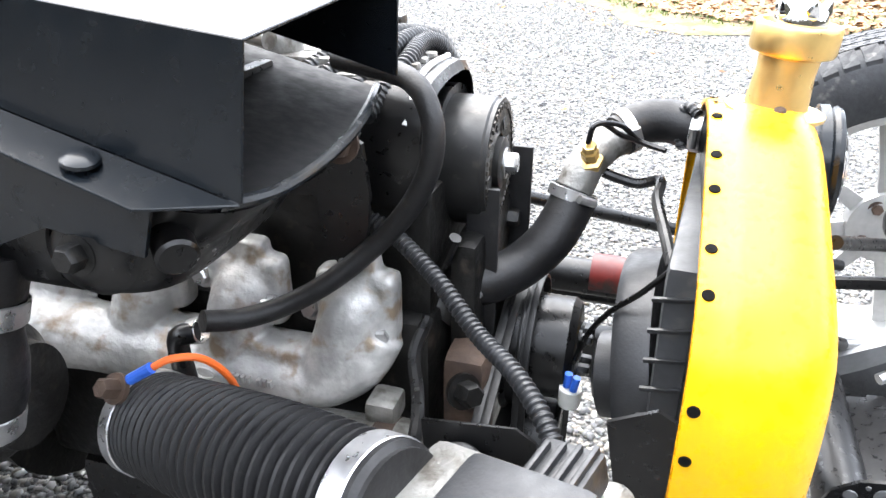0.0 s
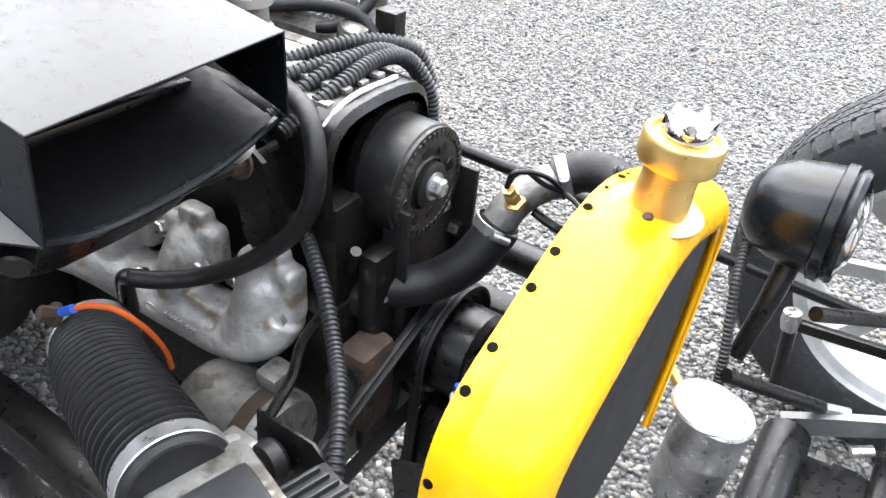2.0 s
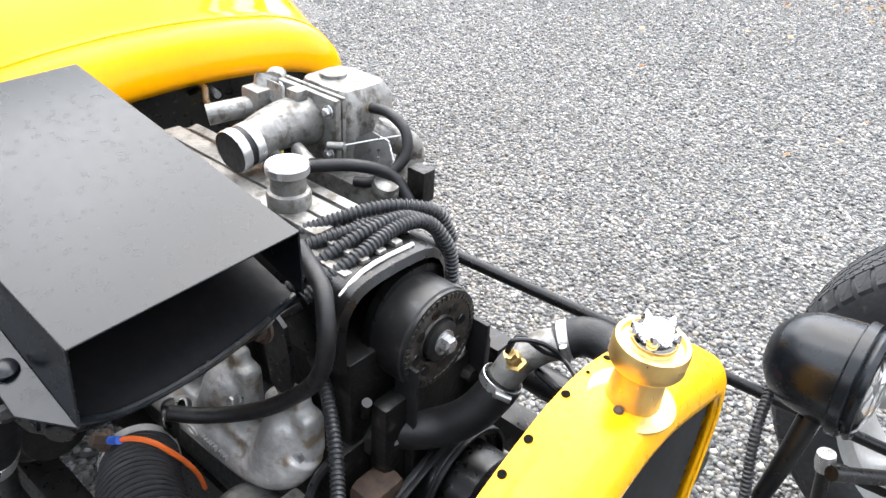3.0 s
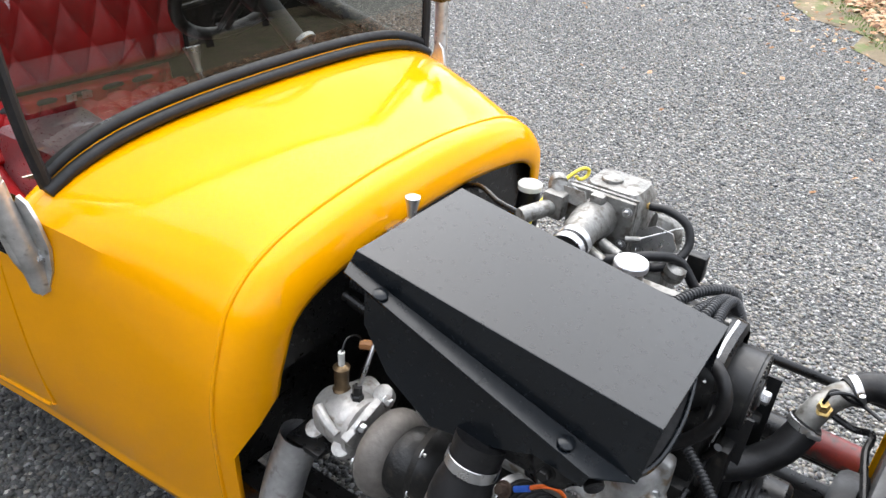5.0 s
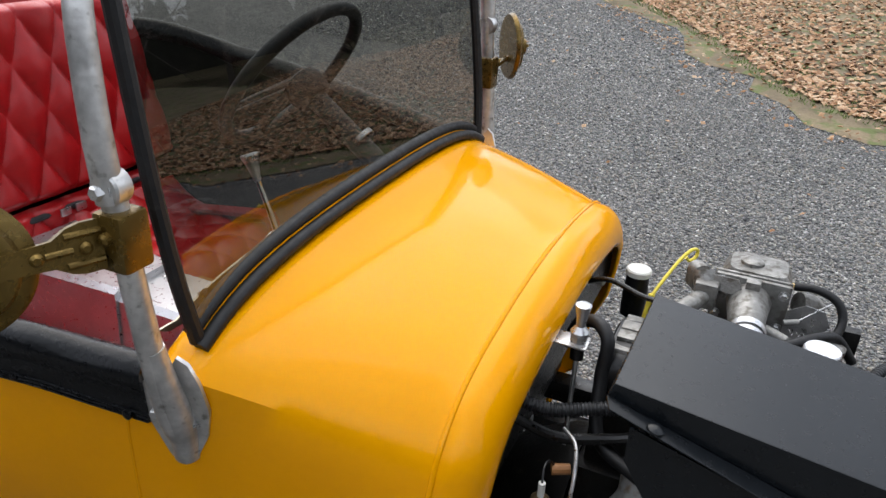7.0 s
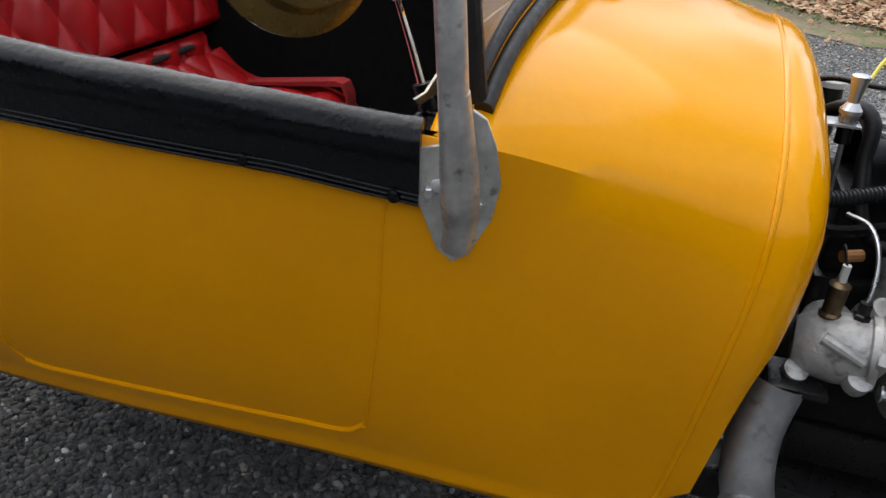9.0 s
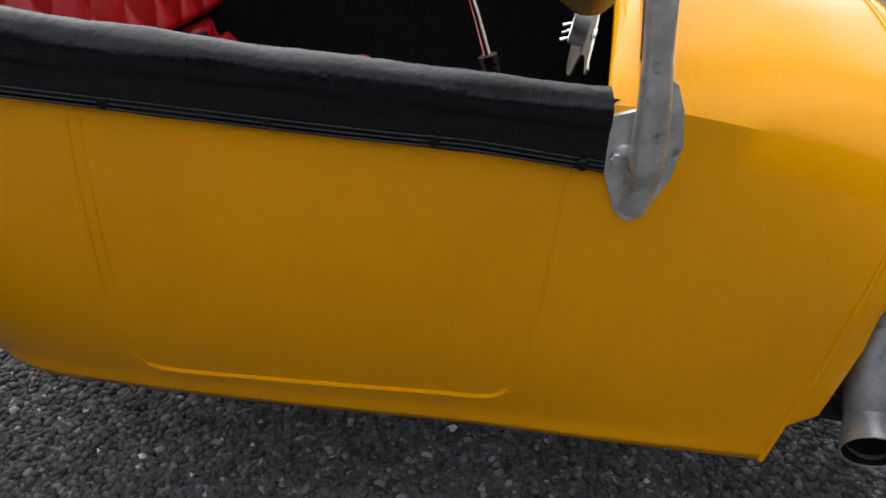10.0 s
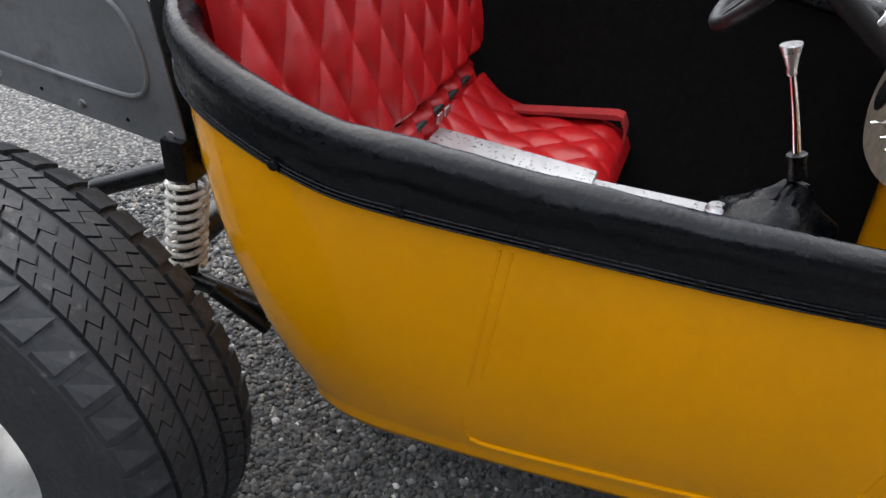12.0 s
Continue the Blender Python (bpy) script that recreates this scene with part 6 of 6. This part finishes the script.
part("brass_fitting", lathe([(0.011, 0), (0.011, 0.012), (0.007, 0.014), (0.007, 0.024)], (0.735, 0.150, 0.924), (0.9, -0.3, 0.1), 6), BRASS, eng)
part("vacuum_hose", sweep([(0.755, 0.145, 0.927), (0.80, 0.14, 0.932), (0.845, 0.135, 0.915), (0.862, 0.12, 0.88), (0.85, 0.09, 0.848), (0.825, 0.07, 0.832), (0.80, 0.06, 0.828)], 0.0095, 14, 40), RUBBER, eng, "black rubber vacuum hose")
link = part("throttle_linkage", prism([(-0.03, -0.05), (0.05, -0.04), (0.065, 0.0), (0.05, 0.03), (0.01, 0.035), (-0.03, 0.01)], (0.775, 0.115, 0.865), (1, 0, 0), (0, 0.1, 1), 0.004, 0.001), STEEL, eng)
part("return_spring", sweep([(0.76 + 0.0026 * k, 0.08 + 0.006 * math.cos(k * 1.2), 0.845 + 0.006 * math.sin(k * 1.2)) for k in range(26)], 0.0012, 6, 120), STEEL, link)
part("cable_end", rod((0.745, 0.05, 0.88), (0.775, 0.06, 0.885), 0.007, 12), ALU, link)
part("throttle_cable", sweep([(0.77, 0.06, 0.885), (0.80, 0.10, 0.893), (0.835, 0.15, 0.90)], 0.0016, 6), STEEL, link)
part("stub_pipe", rod((0.71, 0.01, 0.875), (0.755, 0.0, 0.865), 0.012, 14), ALU, eng)
part("stub_pipe", rod((0.70, -0.03, 0.87), (0.74, -0.04, 0.862), 0.012, 14), ALU, eng)
part("regulator", lathe([(0.024, 0), (0.026, 0.006), (0.024, 0.012), (0.026, 0.018), (0.022, 0.03), (0.01, 0.034)], (0.85, 0.085, 0.815), (0.3, -0.2, 0.9), 24), ALU, eng)
part("fuel_hose", sweep([(0.70, -0.05, 0.855), (0.76, -0.02, 0.868), (0.82, 0.04, 0.872), (0.86, 0.09, 0.85), (0.90, 0.10, 0.80)], 0.011, 14), RUBBER, eng)
part("end_bracket", block((0.865, 0.12, 0.80), (0.905, 0.15, 0.86), 0.004), GRIME, eng)

# the whole intake casting sits as one on its flange beside the valve cover
for ob in set(bpy.data.objects) - before:
    if ob.parent == eng:
        ob.matrix_basis = Matrix.Translation((0.694, 0.146, 0.928)) @ Matrix.Scale(0.78, 4) @ Matrix.Translation((-0.7, -0.13, -0.92))

# bulkhead fittings
kb = thing("pull_knob", (0.43, -0.12, 0.88), "turned alloy pull knob on a bracket", "knob")
part("knob", lathe([(0.015, 0), (0.015, 0.006), (0.0075, 0.016), (0.0085, 0.03), (0.0125, 0.05), (0.013, 0.053), (0.010, 0.055), (0.001, 0.055)], (0.438, -0.124, 0.898), (0, 0, 1), 28), SHEETALU, kb)
part("nut", lathe([(0.014, 0), (0.014, 0.012)], (0.438, -0.124, 0.887), (0, 0, 1), 6), STEEL, kb)
part("bracket", block((0.395, -0.145, 0.882), (0.455, -0.105, 0.886), 0.002), STEEL, kb)
part("rod", rod((0.438, -0.124, 0.885), (0.445, -0.15, 0.70), 0.004, 10), STEEL, kb)
part("tube", rod((0.438, -0.124, 0.884), (0.439, -0.127, 0.855), 0.011, 14), BLACK, kb)
res = thing("fluid_reservoir", (0.465, 0.235, 0.76), "black fluid reservoir with a white cap", "reservoir")
part("bottle", lathe([(0.024, 0), (0.025, 0.05), (0.022, 0.085), (0.02, 0.09)], (0.465, 0.235, 0.76), (0, 0, 1), 24), BLACK, res)
part("cap", lathe([(0.025, 0), (0.0255, 0.010), (0.023, 0.013), (0.001, 0.0135)], (0.465, 0.235, 0.85), (0, 0, 1), 32), WHITE, res)
dip = thing("dipstick", (0.475, -0.04, 0.85), "yellow looped transmission dipstick", "dipstick")
part("loop", sweep([(0.503, 0.185, 0.835), (0.515, 0.21, 0.858), (0.535, 0.25, 0.890), (0.552, 0.275, 0.908), (0.562, 0.288, 0.905), (0.562, 0.285, 0.892), (0.552, 0.272, 0.886), (0.545, 0.268, 0.893)], 0.0035, 10), LEMON, dip)
part("stem", rod((0.503, 0.186, 0.838), (0.497, 0.175, 0.77), 0.006, 12), LEMON, dip)
part("bypass_hose", sweep([(0.395, 0.0, 0.80), (0.42, -0.04, 0.87), (0.455, -0.07, 0.895), (0.478, -0.09, 0.88), (0.48, -0.11, 0.82), (0.50, -0.16, 0.74), (0.58, -0.2, 0.72)], 0.0115, 14, 40), RUBBER, eng, "black rubber heater hose")
part("wiring_conduit", sweep([(0.36, -0.20, 0.80), (0.42, -0.19, 0.79), (0.50, -0.16, 0.80), (0.56, -0.15, 0.815)], 0.012, 12, ridge=0.002, pitch=0.006), PLASTIC, eng)
part("wiring_loom", sweep([(0.37, -0.22, 0.78), (0.44, -0.20, 0.75), (0.52, -0.17, 0.755), (0.56, -0.165, 0.77)], 0.009, 10), BLACK, eng)
part("speedo_cable", sweep([(0.36, 0.10, 0.86), (0.43, 0.09, 0.895), (0.50, 0.05, 0.90), (0.55, 0.03, 0.905)], 0.005, 10), BLACK, eng)
part("bulkhead_stud", rod((0.34, 0.15, 0.86), (0.42, 0.12, 0.872), 0.006, 12), STEEL, eng)

# ---- frame and front suspension ----
before = set(bpy.data.objects)
for s in (-1, 1):
    part("side_rail", block((-0.2, 0.385 * s - 0.025, 0.395), (0.86, 0.385 * s + 0.025, 0.45), 0.004), BLACK, car, "black box-section side rail")
    part("frame_rail", block((-1.3, 0.30 * s - 0.025, 0.33), (1.24, 0.30 * s + 0.025, 0.40), 0.004), BLACK, car, "black box-section frame rail")
part("cross_tube", rod((0.86, 0.30, 0.44), (1.10, 0.30, 0.44), 0.032, 24), BLACK, car)
part("worn_sleeve", rod((0.94, 0.27, 0.475), (1.04, 0.27, 0.473), 0.029, 24), REDPAINT, car)
part("steering_shaft", rod((0.80, 0.27, 0.475), (1.06, 0.27, 0.472), 0.027, 24), BLACK, car)
for ob in set(bpy.data.objects) - before:
    if not ob.name.startswith(("side_rail", "frame_rail")):
        settle(ob, True)
part("radius_rod", rod((0.68, 0.308, 0.643), (1.52, 0.713, 0.372), 0.011, 16), BLACK, car, "black tubular radius rod")
fs = thing("front_axle", (1.3, 0.3, 0.25), "black tubular front suspension with rocker arms", "", parent=car)
part("rocker_tube", rod((1.275, 0.075, 0.255), (1.252, 0.345, 0.262), 0.034, 32, bevel=0.003), BLACK, fs)
hp = part("drilled_plate", prism([(-0.06, -0.03), (0.075, -0.03), (0.075, 0.0), (0.06, 0.022), (0.03, 0.034), (-0.02, 0.034), (-0.05, 0.018), (-0.06, 0.0)], (1.305, 0.068, 0.30), (1, 0, 0.08), (0, 0.0, 1), 0.005, 0.001), BLACK, fs, "black plate with lightening holes")
for a, b, r in ((-0.03, 0.012, 0.008), (0.005, 0.014, 0.012), (0.042, 0.006, 0.012), (-0.012, 0.026, 0.003), (0.028, 0.024, 0.003), (0.06, 0.012, 0.003)):
    part("hole", lathe([(r, 0), (r * 0.9, 0.0012)], (1.305 + a, 0.062, 0.30 + b), (0, -1, 0), 18), GREYSHEET, hp)
part("axle_beam", block((1.24, -0.34, 0.20), (1.37, 0.34, 0.245), 0.006), BLACK, fs)
part("flat_link", block((1.318, 0.09, 0.235), (1.352, 0.345, 0.245), 0.003), BLACK, fs)
for x in (1.395, 1.425):
    part("lower_tube", rod((x + 0.01, 0.0, 0.24), (x - 0.018, 0.40, 0.245), 0.014, 16), BLACK, fs)
part("shock_eye", lathe([(0.02, -0.012), (0.022, 0), (0.02, 0.012)], (1.385, 0.40, 0.262), (1, 0.2, 0), 20), BLACK, fs)
part("rod_end", rod((1.36, 0.375, 0.265), (1.335, 0.36, 0.262), 0.009, 12), STEEL, fs)
part("rocker_arm", prism([(-0.02, -0.028), (0.06, -0.022), (0.15, -0.008), (0.172, 0.008), (0.168, 0.022), (0.15, 0.026), (0.05, 0.022), (-0.02, 0.014)], (1.255, 0.36, 0.285), (1, 0.35, 0.12), (0, -0.25, 1), 0.012, 0.003), GREYSHEET, fs, "worn steel rocker arm")
part("arm_bolt", hexhead((1.418, 0.405, 0.303), (0.2, -0.3, 1), 0.013, 0.014), STEEL, fs)
part("push_rod", rod((1.19, 0.22, 0.44), (1.285, 0.365, 0.318), 0.010, 14), BLACK, fs)
part("push_rod_end", rod((1.27, 0.36, 0.32), (1.318, 0.385, 0.308), 0.008, 12), STEEL, fs)
part("tie_rod", rod((1.265, 0.29, 0.525), (1.378, 0.52, 0.402), 0.010, 14), BLACK, fs, "black steering tie rod")
part("tie_rod_end", lathe([(0.016, 0), (0.018, 0.012), (0.014, 0.022), (0.010, 0.03)], (1.384, 0.52, 0.385), (0.05, -0.1, 1), 18), BLACK, fs)
part("king_pin", rod((1.368, 0.505, 0.45), (1.395, 0.475, 0.19), 0.021, 20, bevel=0.003), BLACK, fs)
part("steering_arm", block((1.19, 0.49, 0.338), (1.37, 0.505, 0.358), 0.005), BLACK, fs)
part("arm_pivot", lathe([(0.014, -0.015), (0.016, 0), (0.014, 0.018)], (1.197, 0.497, 0.352), (0, 0, 1), 18), STEEL, fs)
part("strut", rod((1.198, 0.498, 0.345), (1.19, 0.50, 0.20), 0.011, 14), BLACK, fs)
part("yoke", block((1.345, 0.50, 0.425), (1.43, 0.53, 0.465), 0.012), BLACK, fs)
part("yoke_pin", lathe([(0.016, 0), (0.016, 0.012), (0.010, 0.016)], (1.39, 0.505, 0.465), (0, -0.3, 1), 18), BLACK, fs)

for ob in fs.children:
    settle(ob, grow=1.05)

can = thing("breather_can", (1.195, 0.18, 0.25), "round brushed metal breather canister", "canister")
part("canister", lathe([(0.044, 0), (0.047, 0.004), (0.047, 0.085), (0.0485, 0.088), (0.0485, 0.096), (0.047, 0.099), (0.047, 0.158), (0.044, 0.162)], (1.185, 0.175, 0.262), (0.05, 0.0, 1), 44), STEEL, can)
part("lid", lathe([(0.0475, 0), (0.048, 0.003), (0.045, 0.006), (0.001, 0.0065)], (1.193, 0.175, 0.423), (0.05, 0, 1), 44), SHEETALU, can)
part("nozzle", sweep([(1.15, 0.19, 0.432), (1.13, 0.195, 0.45), (1.115, 0.20, 0.47)], 0.007, 10), BRASS, can)

for ob in can.children:
    settle(ob, True)

lamp = thing("headlamp", (1.2, 0.37, 0.45), "matt black bullet headlamp with ribbed lens", "headlamp")
lc, la = Vector((1.222, 0.375, 0.608)), Vector((1, 0.05, -0.12)).normalized()
lb = part("bucket", lathe([(0.012, -0.085), (0.032, -0.081), (0.054, -0.065), (0.067, -0.036), (0.072, 0.0), (0.073, 0.015), (0.078, 0.018), (0.078, 0.03), (0.073, 0.034)], lc, la, 48), BLACKMET, lamp)
part("rim", lathe([(0.073, 0.034), (0.076, 0.04), (0.073, 0.046), (0.069, 0.046)], lc, la, 48, caps=False), BLACKMET, lamp)
ln = part("lens", lathe([(0.070, 0.040), (0.058, 0.050), (0.033, 0.058), (0.001, 0.060)], lc, la, 48), LENS, lamp, "ribbed clear glass")
part("reflector", lathe([(0.069, 0.036), (0.052, 0.0), (0.02, -0.03), (0.001, -0.032)], lc, la, 40), CHROME, lamp)
part("stalk", sweep([lc - la * 0.02 + Vector((0, 0, -0.085)), Vector((1.19, 0.34, 0.47)), Vector((1.17, 0.31, 0.40))], (0.016, 0.012), 14), BLACK, lamp)
part("lamp_loom", sweep([(1.15, 0.36, 0.555), (1.16, 0.30, 0.52), (1.17, 0.26, 0.44), (1.17, 0.24, 0.36)], 0.008, 10, ridge=0.0015, pitch=0.006), PLASTIC, lamp)

for ob in lamp.children:
    settle(ob, grow=1.07)

# ---- wheels ----


def wheel(name, c, R, W, rim_r, label, front):
    """A road wheel about the y axis, its outer face towards -y; tread blocks are separate bars."""
    w = thing(name, c, label, "", parent=car)
    c = Vector(c)
    hw = W / 2
    prof = [(rim_r, -hw * 0.86), (rim_r + 0.012, -hw * 0.95), ((R + rim_r) / 2, -hw), (R - 0.03, -hw * 0.96), (R - 0.012, -hw * 0.86), (R - 0.004, -hw * 0.7), (R, -hw * 0.35), (R + 0.001, 0)]
    prof = prof + [(r, -h) for r, h in prof[-2::-1]]
    part("tyre", lathe(prof, c, (0, 1, 0), 72, caps=False), TYRE, w, "worn black radial tyre")
    tread = bmesh.new()
    n = 64 if front else 46

    def blk(poly, top):
        """One tread piece from its outline: (angle, share of the half width)."""
        lo, hi = [], []
        for a, yy in poly:
            rr = R - 0.014 * max(0, (abs(yy) - 0.6) / 0.26) ** 1.5
            for lst, r2 in ((lo, rr - 0.008), (hi, rr + top - (0.002 if front else 0.0))):
                lst.append(tread.verts.new(c + Vector((r2 * math.cos(a), yy * hw, r2 * math.sin(a)))))
        tread.faces.new(hi)
        for i in range(len(poly)):
            j = (i + 1) % len(poly)
            tread.faces.new((lo[i], lo[j], hi[j], hi[i]))

    step = 2 * math.pi / n
    for k in range(n):
        for row, (y0, y1) in enumerate(((-0.94, -0.62), (-0.55, -0.24), (-0.17, 0.17), (0.24, 0.55), (0.62, 0.94))):
            a0 = (k + (0.0, 0.35, 0.7, 0.15, 0.5)[row]) * step
            zig = step * (0.22 if row in (1, 2, 3) else 0.0) * (-1 if row > 2 else 1)
            cuts = ((0.0, 0.45), (0.50, 0.92)) if row in (1, 2, 3) else ((0.0, 0.74),)
            for c0, c1 in cuts:
                m_ = (y0 + y1) / 2
                q = [(a0 + c0 * step, y0), (a0 + c0 * step + zig, m_ - 0.03), (a0 + c0 * step - zig * 0.6, m_ + 0.03), (a0 + c0 * step + zig * 0.5, y1)]
                q2 = [(a0 + c1 * step, y0), (a0 + c1 * step + zig, m_ - 0.03), (a0 + c1 * step - zig * 0.6, m_ + 0.03), (a0 + c1 * step + zig * 0.5, y1)]
                blk(q + q2[::-1], (0.0085 if c0 else 0.0095) * (0.5 if front else 1.0))
    t = part("tread", tread, TYRE, w, smooth=0)
    t["kind"] = "stuff"
    part("rim", lathe([(rim_r - 0.004, -hw * 0.84), (rim_r + 0.004, -hw * 0.9), (rim_r + 0.004, -hw * 0.82), (rim_r - 0.016, -hw * 0.7), (rim_r - 0.03, 0.0), (rim_r - 0.016, hw * 0.7), (rim_r + 0.004, hw * 0.82), (rim_r + 0.004, hw * 0.9), (rim_r - 0.004, hw * 0.84)], c, (0, 1, 0), 64, caps=False), RIM, w, "silver alloy rim")
    hub = part("hub", lathe([(0.055, -0.03), (0.072, -0.025), (0.076, 0.0), (0.072, 0.02), (0.05, 0.024)], c + Vector((0, 0.0, 0)), (0, 1, 0), 40), RIM, w)
    for k in range(8):
        a = k * math.pi / 4 + 0.2
        d = Vector((math.cos(a), 0, math.sin(a)))
        s_ = Vector((-math.sin(a), 0, math.cos(a)))
        sp = []
        for r, ww, th in ((0.065, 0.017, 0.014), (0.12, 0.013, 0.012), (rim_r - 0.02, 0.017, 0.012)):
            p = c + d * r
            sp.append([p - s_ * ww + Vector((0, -th, 0)), p + Vector((0, -th - 0.004, 0)), p + s_ * ww + Vector((0, -th, 0)), p + s_ * ww * 0.8 + Vector((0, th, 0)), p - s_ * ww * 0.8 + Vector((0, th, 0))])
        part("spoke", loft(sp, True, True), RIM, w)
    for k in range(4):
        a = k * math.pi / 2 + 0.6
        for y, ax in ((-0.027, -1), (0.02, 1)):
            part("wheel_nut", hexhead(c + Vector((0.048 * math.cos(a), y, 0.048 * math.sin(a))), (0, ax, 0), 0.011, 0.008), RUST, hub)
    return w


fw = wheel("front_wheel", (1.61, 0.842, 0.416), 0.372, 0.205, 0.243, "front wheel with a black tyre and silver spoked rim", True)
rw = wheel("rear_wheel", (-1.53, -0.77, 0.414), 0.441, 0.29, 0.205, "wide rear wheel with a worn black tyre", False)
copy_thing(fw, Matrix.Translation((1.61, -0.842, 0.340)) @ Matrix.Rotation(math.pi, 4, "Z"))
copy_thing(rw, Matrix.Translation((-1.53, 0.77, 0.484)) @ Matrix.Rotation(math.pi, 4, "Z"))

# ---- rear of the car ----
rp = part("rear_panel", prism([(-2.05, 0.890), (-1.305, 0.794), (-1.304, 0.829), (-1.338, 1.057), (-1.345, 1.12), (-2.05, 1.21)], (0, -0.455, 0), (1, 0, 0), (0, 0, 1), 0.004, 0.001), GREYSHEET, car, "bare grey riveted sheet panel")
part("swage", sweep([(x, -0.460, z) for x, z in ((-2.0, 0.952), (-1.694, 0.912), (-1.45, 0.884), (-1.39, 0.886), (-1.365, 0.915), (-1.368, 0.965), (-1.388, 1.020), (-1.43, 1.052), (-1.6, 1.078), (-2.0, 1.13))], 0.005, 8, 90), GREYSHEET, rp)
for k in range(4):
    part("rivet", lathe([(0.009, 0), (0.008, 0.003), (0.002, 0.004)], (-1.334 - 0.19 * k, -0.459, 0.822 + 0.0235 * k), (0, -1, 0), 14), STEEL, rp)
    part("hole", lathe([(0.004, 0), (0.0036, 0.0008)], (-1.425 - 0.19 * k, -0.459, 0.834 + 0.0235 * k), (0, -1, 0), 12), CARPET, rp)
coil = thing("coil_spring", (-1.36, -0.45, 0.5), "white-painted coil-over spring, rusty in places", "", parent=car)
pts = [Vector((-1.365, -0.44, 0.53)) + Vector((0.036, 0.0, 0.2)) * (k / 140) + Vector((0.036 * math.cos(k * 0.4), 0.036 * math.sin(k * 0.4), 0)) for k in range(141)]
part("spring", sweep(pts, 0.0058, 8, 280), SPRINGW, coil)
part("damper", rod((-1.37, -0.44, 0.47), (-1.325, -0.44, 0.78), 0.02, 20), BLACK, coil)
part("top_mount", block((-1.35, -0.475, 0.735), (-1.30, -0.41, 0.82), 0.006), BLACK, coil)
part("trailing_arm", rod((-1.42, -0.46, 0.52), (-1.10, -0.38, 0.40), 0.019, 16), BLACK, car)
part("trailing_arm", rod((-1.30, -0.45, 0.49), (-1.20, -0.42, 0.40), 0.017, 16), BLACK, car)
part("rear_tube", rod((-1.55, -0.45, 0.66), (-1.25, -0.40, 0.78), 0.019, 16), BLACK, car)
part("rear_axle", rod((-1.53, -0.65, 0.406), (-1.53, 0.65, 0.465), 0.04, 24), BLACK, car)
part("rear_bulkhead", block((-1.36, -0.44, 0.80), (-1.27, 0.44, 1.06), 0.02), BLACK, car)


for ob in car.children:
    if ob.name.startswith(("body", "firewall", "rail_pad", "windscreen", "cowl_rim", "side_trim", "front_bulkhead")):
        slope_up(ob)
